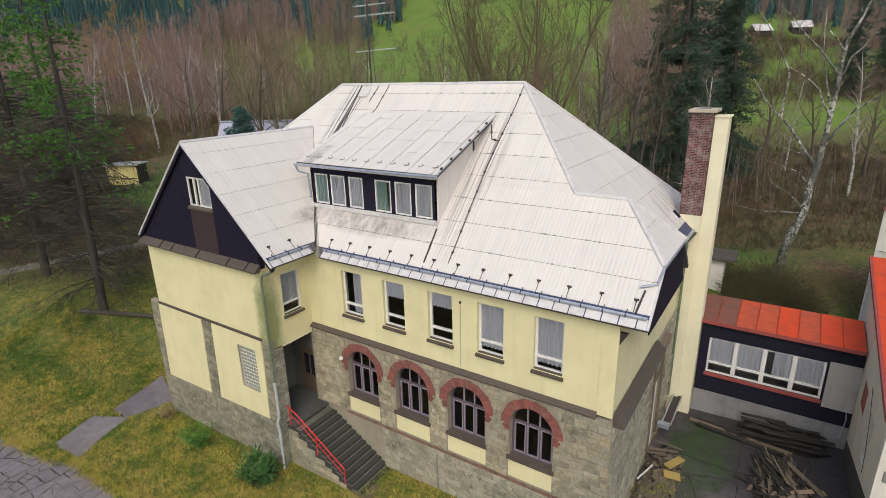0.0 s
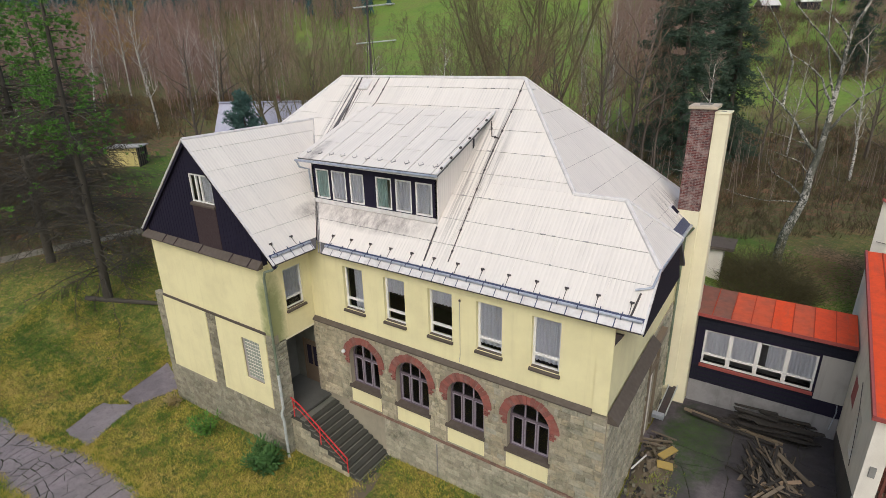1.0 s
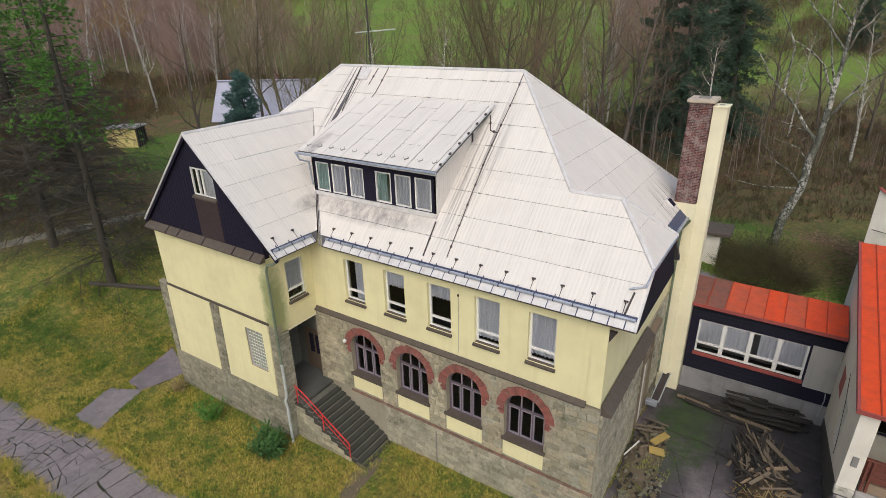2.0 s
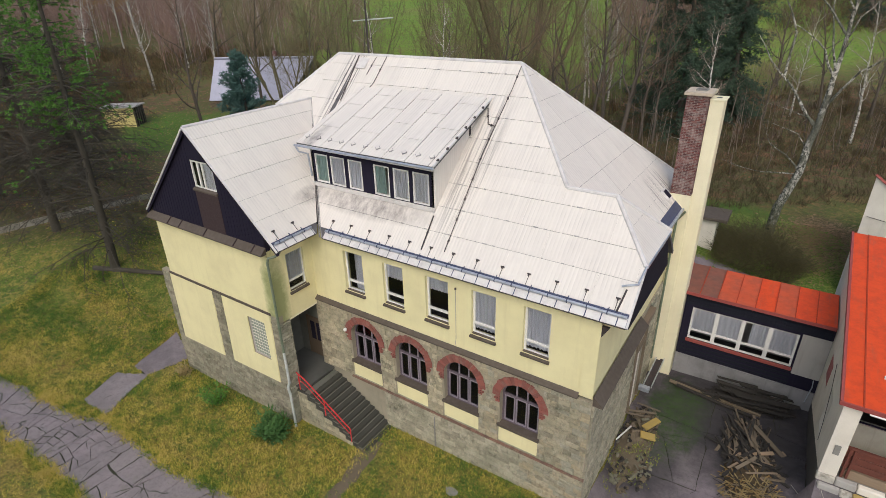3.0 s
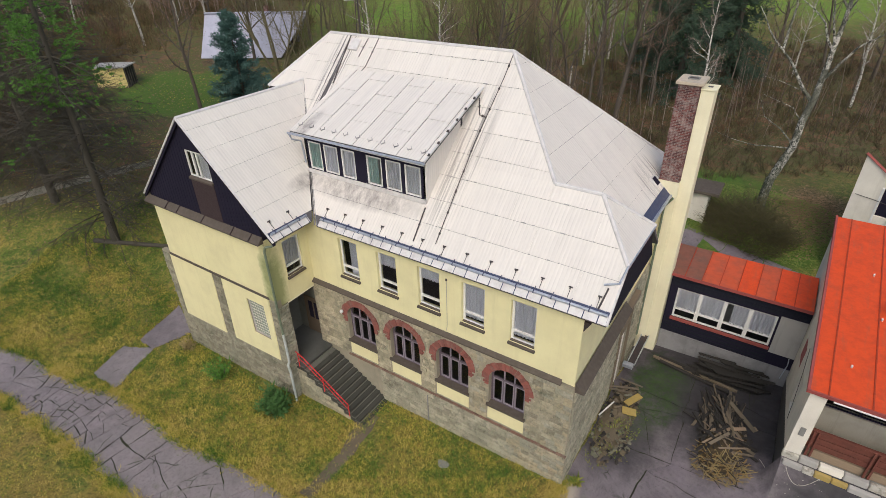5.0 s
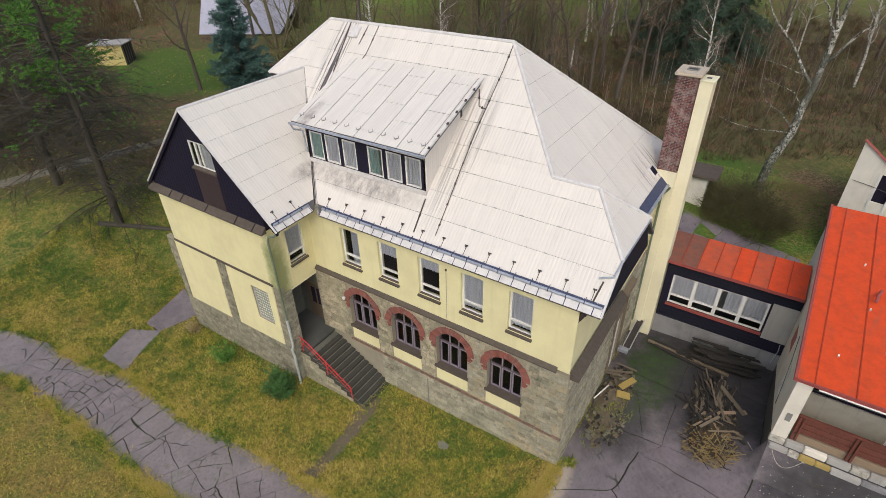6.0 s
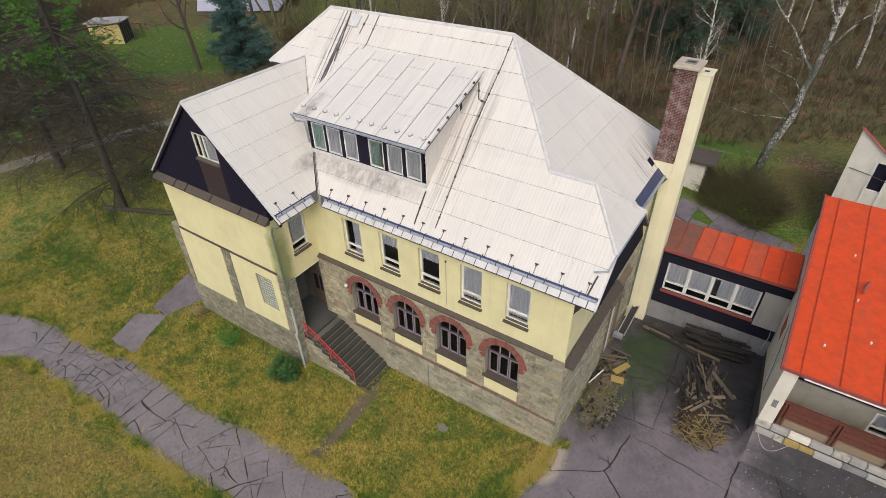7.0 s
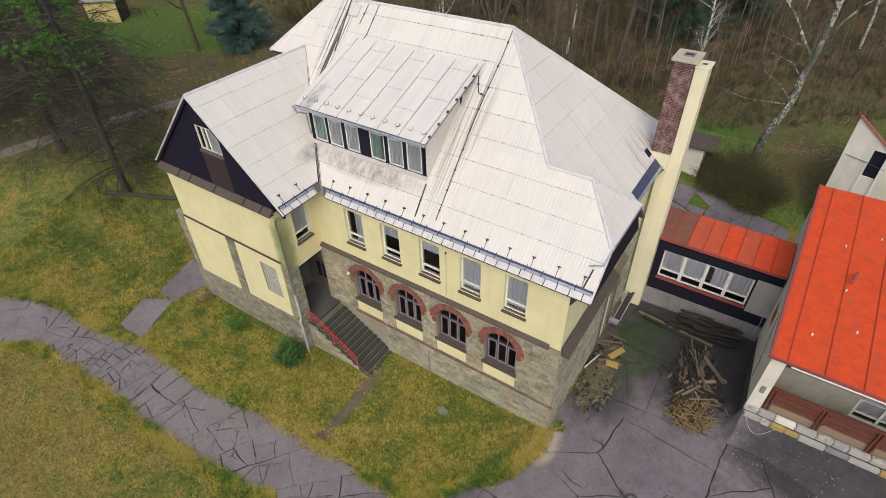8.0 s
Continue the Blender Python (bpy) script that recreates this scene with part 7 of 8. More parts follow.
# side entrance frame of red timber and bricks
bm = boxes((X1 + 0.06, 6.55, 0.5, X1 + 0.18, 6.7, 5.6), (X1 + 0.06, 8.25, 0.5, X1 + 0.18, 8.4, 5.6), (X1 + 0.06, 6.55, 5.45, X1 + 0.2, 8.45, 5.6), (X1 + 0.06, 6.75, 4.2, X1 + 0.18, 8.25, 4.35))
part("side_timber_frame", bm, M["oldwood"], HOUSE, "weathered timber frame of the side entrance")
part("side_lintel", boxes((X1 + 0.05, 6.4, 5.62, X1 + 0.34, 8.6, 5.95), bevel=0.02), M["paleplank"], HOUSE, "pale worn timber over the side entrance")
part("side_board", boxes((X1 + 0.08, 6.72, 0.5, X1 + 0.12, 7.4, 4.2)), M["offwhite"], HOUSE)

# dormer trim
part("dormer_fascia", boxes((-15.34, 1.04, 13.86, -7.38, 1.08, 14.02)), M["roofedge"], HOUSE)
part("dormer_gutter", bar([(-15.5, 0.98, 13.94), (-7.3, 0.98, 14.00)], 0.06), M["zinc"], HOUSE)
part("dormer_downpipe", bar([(-15.45, 1.0, 13.9), (-15.4, 1.1, 13.6), (-15.15, 1.45, 13.45), (-15.1, 1.5, 12.3)], 0.05), M["zinc"], HOUSE)
part("dormer_foot", boxes((DX0, DY - 0.10, 11.84, DX1 + 0.05, DY + 0.02, 12.02)), M["roofedge"], HOUSE, "pale flashing below the dormer windows")
part("dormer_verge", bar([on(DM, -7.33, 0, 0.03), on(DM, -7.33, 4.93 / dc, 0.03)], 0.05, 4), M["roofedge"], HOUSE)
for i in range(11):
    u = -15.0 + i * 0.735
    part("snow_hook", boxes((-0.07, 0.0, 0.0, -0.055, 0.10, 0.05), (0.055, 0.0, 0.0, 0.07, 0.10, 0.05), (-0.07, -0.01, 0.0, 0.07, 0.012, 0.035)), M["valley"], HOUSE, "", "", DM @ Matrix.Translation((u, 0.5, 0.02)) @ Matrix.Rotation(0.785, 4, "Z") @ Matrix.Diagonal((1.5, 1.5, 1.2, 1)))
for i in range(6):
    part("verge_clip", boxes((-0.03, -0.06, 0.0, 0.04, 0.06, 0.09)), M["iron"], HOUSE, "", "", DM @ Matrix.Translation((-7.33, 0.4 + i * 0.8, 0.02)))

# roof hatch, skylight, antenna
HT = FM @ Matrix.Translation((-15.98, V(7.0), 0.0))
part("roof_hatch", boxes((-0.32, -0.35, 0.0, 0.32, 0.35, 0.14), m=HT, bevel=0.02), M["roofedge"], HOUSE, "grey metal roof hatch")
part("roof_skylight", boxes((-0.3, -0.3, 0.0, 0.3, 0.3, 0.12), m=HM @ Matrix.Translation((10.6, 1.1, 0)), bevel=0.02), M["roofedge"], HOUSE)
part("skylight_pane", boxes((-0.22, -0.22, 0.12, 0.22, 0.22, 0.13), m=HM @ Matrix.Translation((10.6, 1.1, 0))), M["navy"], HOUSE)
part("side_gutter", bar([(0.86, 6.9, HZ + 0.05), (0.86, 11.0, HZ + 0.02)], 0.08), M["zinc"], HOUSE)
bm = bmesh.new()
prism(bm, rect(7.2, 0.02, 11.0, 0.55), HM, 0.045, 0.06)
part("side_gutter_bed", bm, M["darkzinc"], HOUSE)
AT = thing("roof_antenna", (-15.97, 7.5, 17.4), "thin roof mast carrying two television antennas", "antenna")
part("mast", bar([(-15.97, 7.5, 17.3), (-15.97, 7.5, 22.6)], 0.05, 6), M["iron"], AT)
part("side_pole", bar([(-15.62, 7.5, 17.4), (-15.78, 7.5, 19.4)], 0.018, 5), M["iron"], AT)
part("side_pole", bar([(-16.25, 7.5, 17.4), (-16.12, 7.5, 19.2)], 0.018, 5), M["iron"], AT)
for z, n, ln, h in ((20.95, 11, 2.3, 0.38), (19.15, 3, 2.3, 0.2), (21.45, 8, 1.8, 0.25)):
    d = Vector((0.93, 0.36, 0.06))
    a = Vector((-16.75, 7.3, z))
    boom = part("boom", bar([a, a + d * ln], 0.035, 5), M["palepipe"], AT)
    for i in range(n):
        p = a + d * (ln * (0.05 + 0.9 * i / (n - 1)))
        e = Vector((-0.36, 0.93, 0)) * h
        part("element", bar([p - e, p + e], 0.018, 4), M["palepipe"], boom)

# chimney brickwork
bm = bmesh.new()
r4 = random.Random(12)
z, k = 11.13, 0
while z < 15.92:
    for face in range(4):
        length = 1.0 if face % 2 == 0 else 1.2
        u = -0.13 if k % 2 else 0.0
        while u < length - 0.02:
            a, b = max(0, u), min(length, u + 0.25)
            if b - a > 0.05:
                d = 0.012 + r4.uniform(-0.007, 0.006)
                if face == 0:
                    box(bm, 0.10 + a + 0.006, 11.17 - d, z, 0.10 + b - 0.006, 11.2, z + 0.062)
                elif face == 1:
                    box(bm, 1.05, 11.15 + a + 0.006, z, 1.08 + d, 11.15 + b - 0.006, z + 0.062)
                elif face == 3:
                    box(bm, 0.12 - d, 11.15 + a + 0.006, z, 0.15, 11.15 + b - 0.006, z + 0.062)
            u += 0.26
    z += 0.076
    k += 1
part("brickwork", bm, M["chimbrick"], CH, "weathered dark red brickwork", "stuff")
# dark plate on the solid cap stands for the shaded flue mouth
part("flue_opening", boxes((0.45, 11.55, 16.10, 0.85, 11.95, 16.115)), M["iron"], CH)
part("cap_edge", boxes((0.40, 11.5, 16.10, 0.90, 11.55, 16.16), (0.40, 11.95, 16.10, 0.90, 12.0, 16.16), (0.40, 11.55, 16.10, 0.45, 11.95, 16.16), (0.85, 11.55, 16.10, 0.90, 11.95, 16.16)), M["concrete"], CH)
# same for the plastered flue: a dark plate instead of a shaded hole
part("flue_hole", boxes((1.32, 11.6, 15.83, 1.54, 11.82, 15.838)), M["iron"], CH)
part("chimney_arm", bar([(0.1, 11.4, 15.75), (-0.25, 11.35, 15.62), (-0.32, 11.3, 15.45)], 0.025, 5), M["iron"], CH)


# stones, bricks and boards one by one
def stone_mesh(seed):
    r = random.Random(seed)
    j = lambda s: r.uniform(-s, s)
    bm = bmesh.new()
    rings = []
    for inset, z, jit in ((0.0, 0.0, 0.0), (0.0, 0.55, 0.05), (0.10, 1.0, 0.05)):
        rings.append([bm.verts.new((sx * (0.5 - inset * 0.6) + j(jit), sy * (0.5 - inset) + j(jit), z + (j(0.18) if z == 1.0 else 0))) for sx, sy in ((-1, -1), (1, -1), (1, 1), (-1, 1))])
    for a, b in zip(rings, rings[1:]):
        for i in range(4):
            bm.faces.new((a[i], a[(i + 1) % 4], b[(i + 1) % 4], b[i]))
    bm.faces.new(rings[-1])
    me = bpy.data.meshes.new("stone")
    bm.to_mesh(me)
    bm.free()
    me.materials.append(M["stone"])
    return me


STONES = [stone_mesh(i) for i in range(14)]


def lay_stones(parent, m, u0, u1, v0, v1, blocked, near, seed, n0, depth=0.05, rows=(0.19, 0.34), wide=(0.26, 0.62)):
    """Coursed rubble: stones inside near() are parts of their own, the others one joined mesh."""
    r = random.Random(seed)
    joined = bmesh.new()
    v = v0
    while v < v1 - 0.06:
        h = min(r.uniform(*rows), v1 - v)
        u = u0 - r.uniform(0, 0.3)
        while u < u1:
            w = r.uniform(*wide)
            a, b = max(u, u0), min(u + w, u1)
            u += w
            n = max(1, int((b - a) / 0.08))
            runs, cur = [], None
            for i in range(n):
                x0, x1 = a + (b - a) * i / n, a + (b - a) * (i + 1) / n
                bad = any(blocked(px, py) for px in (x0, x1) for py in (v + 0.01, v + h - 0.01))
                if not bad:
                    cur = [x0, x1] if cur is None else [cur[0], x1]
                elif cur:
                    runs.append(cur)
                    cur = None
            if cur:
                runs.append(cur)
            for x0, x1 in runs:
                if x1 - x0 < 0.09:
                    continue
                p = m @ Matrix.Translation(((x0 + x1) / 2, v + h / 2 + r.uniform(-0.008, 0.008), n0)) @ Matrix.Rotation(r.gauss(0, 0.02), 4, "Z") @ Matrix.Diagonal((x1 - x0 - 0.022, h - 0.022, depth * r.uniform(0.6, 1.4), 1))
                me = r.choice(STONES)
                if near((x0 + x1) / 2, v + h / 2):
                    put_mesh("stone", me, parent, m=p)
                else:
                    k = len(joined.verts)
                    joined.from_mesh(me)
                    joined.verts.ensure_lookup_table()
                    bmesh.ops.transform(joined, matrix=p, verts=joined.verts[k:])
        v += h
    part("stonework", joined, M["stone"], parent, "", "stuff")


RING = 0.40


def front_blocked(u, v):
    for a, b in ARCHES:
        c, rad = (a + b) / 2, (b - a) / 2
        if v > A_SPRING - 0.02:
            if math.hypot(u - c, v - A_SPRING) < rad + RING:
                return True
        elif v > A_SPRING - 0.36 and abs(u - c) < rad + 0.30:
            return True
        elif v > 2.2 and abs(u - c) < rad + 0.03:
            return True
    return False


def arch_bricks(parent, m, c, rad, spring, n0, count=21, mesh=[]):
    """A ring of wedge bricks and a few jamb bricks."""
    if not mesh:
        bm = bmesh.new()
        box(bm, -0.5, 0, 0, 0.5, 1, 1, bevel=0.06)
        for v in bm.verts:
            if v.co.y < 0.5:
                v.co.x *= 0.74
        me = bpy.data.meshes.new("brick")
        bm.to_mesh(me)
        bm.free()
        me.materials.append(M["brick"])
        mesh.append(me)
    r = random.Random(int(c * 100))
    for i in range(count):
        a = math.pi * (i + 0.5) / count
        wide = math.pi * (rad + RING) / count - 0.018
        p = m @ Matrix.Translation((c + rad * math.cos(a), spring + rad * math.sin(a), n0)) @ Matrix.Rotation(a - math.pi / 2, 4, "Z") @ Matrix.Diagonal((wide, RING * r.uniform(0.86, 1.0), 0.055 * r.uniform(0.7, 1.2), 1))
        put_mesh("brick", mesh[0], parent, m=p)
    for s in (-1, 1):
        for j in range(3):
            ln = 0.28 if j % 2 else 0.20
            p = m @ Matrix.Translation((c + s * rad, spring - 0.06 - j * 0.115, n0)) @ Matrix.Rotation(-s * math.pi / 2, 4, "Z") @ Matrix.Diagonal((0.098, ln, 0.05, 1))
            put_mesh("brick", mesh[0], parent, m=p)


for a, b in ARCHES:
    arch_bricks(STONE_FRONT, FRONT, (a + b) / 2, (b - a) / 2 + 0.005, A_SPRING, 0.10)
lay_stones(STONE_FRONT, FRONT, X0 + 0.02, X1 + 0.05, 2.12, 6.16, front_blocked, lambda u, v: u > -6.4, 2, 0.10)
lay_stones(STONE_FRONT, FRONT, X0 + 4.32, X1 + 0.11, -0.75, 2.0, lambda u, v: False, lambda u, v: u > -2.2, 3, 0.17)
lay_stones(STONE_SIDE, RIGHT, 0.0, 14.5, -0.3, 6.1, lambda u, v: 6.5 < u < 8.5, lambda u, v: False, 4, 0.06, 0.06)


def wing_blocked(u, v):
    return (-23.62 + (v - 1.9) * 0.05 < u < -19.72 + (v - 2) * 0.045 and v > 1.95) or (-18.87 + (v - 2) * 0.045 < u < -14.98 + (v - 2) * 0.035 and v > 2.06)


lay_stones(HOUSE, WINGF, W_L - 0.91, W_R - 0.01, -1.1, 6.33, wing_blocked, lambda u, v: False, 5, -0.03, 0.05, (0.14, 0.26), (0.18, 0.5))
lay_stones(HOUSE, WINGR, WING_Y, -1.95, -0.9, 5.95, lambda u, v: False, lambda u, v: False, 6, 0.0, 0.04, (0.15, 0.27), (0.2, 0.45))
SIDE_ST = plane_frame((0, -2.30, 0), (1, 0, 0), (0, 0, 1))
lay_stones(ST, SIDE_ST, -14.2, -10.1, -0.7, 1.7, lambda u, v: v > TOPZ - 0.25 - (u + 13.62) / TREAD * RISE, lambda u, v: False, 8, 0.0, 0.04)
# boards of the gable and of the dormer front as raised battens
bm = bmesh.new()
x = W_L + 0.12
while x < W_R:
    top = W_TOP - 0.2 - WS * abs(x - W_APEX)
    if not (GW[0] - 0.1 < x < GW[1] + 0.1) and top > 10.3:
        box(bm, x - 0.012, WING_Y - 0.012, 10.1, x + 0.012, WING_Y + 0.001, top)
    x += 0.24
part("cladding_batten", bm, M["navy"], HOUSE, "", "stuff")


# ---- paths and yard ----
def wander(x, y):
    """A small sideways push that is the same for both edges of a crack."""
    return 0.13 * noise.noise((x * 0.9, y * 0.9, 5.0)) + 0.07 * noise.noise((x * 4.0, y * 4.0, 8.0)), 0.13 * noise.noise((x * 0.9, y * 0.9, 15.0)) + 0.07 * noise.noise((x * 4.0, y * 4.0, 18.0))


def split(poly, target, rng, out):
    a = abs(area(poly))
    if a < target * rng.uniform(0.5, 1.9) or len(poly) < 3:
        out.append(poly)
        return
    cx, cy = sum(p[0] for p in poly) / len(poly), sum(p[1] for p in poly) / len(poly)
    best = max(range(len(poly)), key=lambda i: (poly[i][0] - poly[i - 1][0]) ** 2 + (poly[i][1] - poly[i - 1][1]) ** 2)
    dx, dy = poly[best][0] - poly[best - 1][0], poly[best][1] - poly[best - 1][1]
    ang = math.atan2(dy, dx) + math.pi / 2 + rng.gauss(0, 0.22)
    k = rng.uniform(-0.22, 0.22)
    p = (cx + dx * k, cy + dy * k)
    q = (p[0] + math.cos(ang), p[1] + math.sin(ang))
    for s, t in ((p, q), (q, p)):
        half = clip(poly, s, t)
        if len(half) >= 3 and abs(area(half)) > 0.01:
            split(half, target, rng, out)


def slab_piece(poly, parent, mat, gap, top, thick=0.10):
    if area(poly) < 0:
        poly = poly[::-1]
    cx, cy = sum(p[0] for p in poly) / len(poly), sum(p[1] for p in poly) / len(poly)
    pts = []
    for i, p in enumerate(poly):
        q = poly[(i + 1) % len(poly)]
        ln = math.hypot(q[0] - p[0], q[1] - p[1])
        n = max(1, int(ln / 0.28))
        for j in range(n):
            x, y = p[0] + (q[0] - p[0]) * j / n, p[1] + (q[1] - p[1]) * j / n
            wx, wy = wander(x, y)
            d = math.hypot(x - cx, y - cy) + 1e-6
            k = gap / d
            pts.append((x + wx - (x - cx) * k, y + wy - (y - cy) * k))
    bm = bmesh.new()
    hi = [bm.verts.new((x, y, ground_z(x, y) + top)) for x, y in pts]
    lo = [bm.verts.new((x, y, ground_z(x, y) + top - thick)) for x, y in pts]
    c = bm.verts.new((cx, cy, ground_z(cx, cy) + top + 0.004))
    for i in range(len(pts)):
        bm.faces.new((hi[i], hi[(i + 1) % len(pts)], c))
        bm.faces.new((lo[i], lo[(i + 1) % len(pts)], hi[(i + 1) % len(pts)], hi[i]))
    part("paving_slab", bm, mat, parent)


rng = random.Random(77)
walk_way = thing("path", (-18.0, -9.6, -0.5), "cracked grey asphalt path across the lawn", "path", kind="structure")
yard = thing("yard", (5.0, 0.0, 0.2), "cracked mossy asphalt yard beside the house", "yard", kind="structure")
for i, p in enumerate(PAVING[:14]):
    out = []
    split(p, (3.6, 3.0, 2.4, 0.75, 0.55, 0.6, 2.2, 2.6, 1.8, 2.4, 2.0, 1.4, 2.4, 4.0)[i], rng, out)
    for piece in out:
        slab_piece(piece, walk_way if i < 13 else yard, M["pathasphalt" if i < 12 else "asphalt"], 0.010 + 0.055 * rng.random() ** 2.5, rng.uniform(-0.015, 0.012))
# the yard's large poured slabs, with the odd crack across them
YARD = [
    [(0.62, 3.5), (4.6, 3.5), (4.42, 7.5), (0.62, 7.8)],
    [(0.62, 7.8), (4.42, 7.5), (4.35, 12.1), (0.62, 12.1)],
    [(4.6, 3.5), (8.45, 3.6), (8.6, 7.7), (4.42, 7.5)],
    [(4.42, 7.5), (8.6, 7.7), (8.8, 12.1), (4.35, 12.1)],
    [(3.8, 2.6), (8.4, 1.95), (8.45, 3.6), (4.6, 3.5)],
    [(0.52, -1.7), (3.3, -0.02), (3.8, 2.6), (4.6, 3.5), (0.62, 3.5)],
    [(3.3, -0.02), (5.1, -1.5), (8.3, -0.5), (8.4, 1.95), (3.8, 2.6)],
    [(0.52, -1.7), (3.34, -2.6), (5.1, -1.5), (3.3, -0.02)],
    [(5.1, -1.5), (3.34, -2.6), (4.0, -14.0), (8.2, -14.0), (8.3, -0.5)],
    [(0.0, -14.0), (4.0, -14.0), (3.34, -2.6), (0.52, -1.6), (-0.07, -3.1), (-0.7, -4.2)],
    [(8.2, -14.0), (14.0, -14.0), (13.6, 3.55), (8.45, 3.6), (8.3, -0.5)],
    [(14.0, -14.0), (20.0, -14.0), (20.0, 3.6), (13.6, 3.55)],
    [(8.45, 3.6), (20.0, 3.6), (20.0, 4.95), (8.8, 4.95)],
]
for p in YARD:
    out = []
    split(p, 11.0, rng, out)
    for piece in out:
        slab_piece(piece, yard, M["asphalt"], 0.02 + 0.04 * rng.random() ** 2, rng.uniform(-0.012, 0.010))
out = []
split(PAVING[-1], 4.0, rng, out)
for piece in out:
    slab_piece(piece, yard, M["asphalt"], 0.02 + 0.05 * rng.random(), rng.uniform(-0.02, 0.03))
bm = bmesh.new()
for p in PAVING + SLABS:
    nx, ny = 8, 12
    if area(p) < 0:
        p = p[::-1]
    if len(p) == 5:
        p = [p[0], p[1], p[2], p[3]] if abs(area(p[:4])) > abs(area(p[1:])) else p[1:]
    grid = []
    for j in range(ny + 1):
        for i in range(nx + 1):
            a, b = i / nx, j / ny
            x = (p[0][0] * (1 - a) + p[1][0] * a) * (1 - b) + (p[3][0] * (1 - a) + p[2][0] * a) * b
            y = (p[0][1] * (1 - a) + p[1][1] * a) * (1 - b) + (p[3][1] * (1 - a) + p[2][1] * a) * b
            grid.append(bm.verts.new((x, y, ground_z(x, y) - 0.035)))
    for j in range(ny):
        for i in range(nx):
            k = j * (nx + 1) + i
            bm.faces.new((grid[k], grid[k + 1], grid[k + nx + 2], grid[k + nx + 1]))
part("joint_bed", bm, M["jointsoil"], yard)
for p in SLABS:
    slab_piece(p, walk_way, M["pathasphalt"], 0.02, 0.02)

# trodden earth from the stairs to the path
bm = bmesh.new()
line = [(-10.1, -1.4, 0.9), (-9.6, -2.6, 0.55), (-9.2, -4.2, 0.40), (-9.2, -5.6, 0.36), (-9.25, -7.1, 0.45)]
rows = []
for i in range(len(line) - 1):
    for j in range(8):
        t = j / 8
        x, y, w = (line[i][k] * (1 - t) + line[i + 1][k] * t for k in range(3))
        a, b = x - w * (1 + 0.35 * noise.noise((x * 2, y * 2, 1))), x + w * (1 + 0.35 * noise.noise((x * 2, y * 2, 4)))
        rows.append([bm.verts.new((u, y + 0.1 * noise.noise((u * 3, y, 2)), ground_z(u, y) + h)) for u, h in ((a, -0.004), (a * 0.75 + b * 0.25, 0.02), (a * 0.25 + b * 0.75, 0.02), (b, -0.004))])
for r0, r1 in zip(rows, rows[1:]):
    for k in range(3):
        bm.faces.new((r0[k], r1[k], r1[k + 1], r0[k + 1]))
M["earth"] = plaster("trodden_earth", (0.16, 0.125, 0.085), (0.085, 0.075, 0.045), 0.8, 0.95, False)
tagged(part("dirt_path", bm, M["earth"], None, "trodden brown earth path from stairs to asphalt", "structure", smooth=True), category="path")
bm = bmesh.new()
rows = []
for i in range(30):
    t = i / 29
    x, y = -53.0 + 8.5 * t, -9.0 + 26.0 * t + 1.2 * math.sin(t * 4)
    rows.append([bm.verts.new((x + k, y, ground_z(x + k, y) + 0.03)) for k in (-0.9, 0.9)])
for r0, r1 in zip(rows, rows[1:]):
    bm.faces.new((r0[0], r0[1], r1[1], r1[0]))
M["gravel"] = plaster("pale_gravel", (0.25, 0.225, 0.18), (0.11, 0.105, 0.07), 1.0, 0.95, False)
tagged(part("gravel_path", bm, M["gravel"], None, "pale gravel path under the pines", "structure"), category="path")


# ---- grass, shrubs ----
def grass(name, mat, label, count, seed, zone, tall):
    rng = random.Random(seed)
    c = Cloud()
    for _ in range(count):
        x, y = zone(rng)
        if (name != "edge_grass" and paved(x, y)) or (-23.4 < x < 0.6 and y > -2.7 and x < -14.2) or (-14.3 < x < 0.6 and y > -0.2) or (-13.9 < x < -9.9 and y > -2.4):
            continue
        if -10.6 < x < -8.6 and -7.2 < y < -1.2 and abs(x + 9.3 - 0.12 * (y + 5)) < 0.42 + 0.25 * noise.noise((x * 2, y * 2, 1)) and rng.random() < 0.9:
            continue
        dens = noise.noise((x * 0.5, y * 0.5, seed))
        if dens < rng.uniform(-0.6, 0.3):
            continue
        z = ground_z(x, y)
        for k in range(3):
            h = tall * rng.uniform(0.5, 1.3)
            a = rng.uniform(0, 6.28)
            px, py = x + rng.gauss(0, 0.05), y + rng.gauss(0, 0.05)
            c.blade((px, py, z - 0.01), (px + math.cos(a) * h * 0.9, py + math.sin(a) * h * 0.9, z + h * rng.uniform(0.5, 1.0)), 0.014, (-math.sin(a), math.cos(a), 0))
    tagged(new(name, c.mesh(name, mat)), label, "grass", kind="stuff")


lawn = lambda r: (r.uniform(-42, 1.5), r.uniform(-17, 6) if r.random() < 0.4 else r.uniform(-12, -0.2))
grass("lawn_grass", M["lawnblade"], "short yellow-green lawn grass", 110000, 3, lawn, 0.15)
grass("dry_grass", M["lawnblade"], "dead straw-coloured grass tufts in the lawn", 36000, 13, lawn, 0.2)
def edge_zone(r):
    line = r.choice((PATH_UP, PATH_LOW, ((-4.1, -7.06), (-3.0, -6.7), (-0.7, -4.2), (-0.07, -3.1), (0.52, -1.5), (0.6, 0.0))))
    i = r.randrange(len(line) - 1)
    t = r.random()
    return line[i][0] * (1 - t) + line[i + 1][0] * t + r.gauss(0, 0.2), line[i][1] * (1 - t) + line[i + 1][1] * t + r.gauss(0, 0.2)


grass("edge_grass", M["lawnblade"], "overhanging grass along the edges of the path", 26000, 23, edge_zone, 0.2)


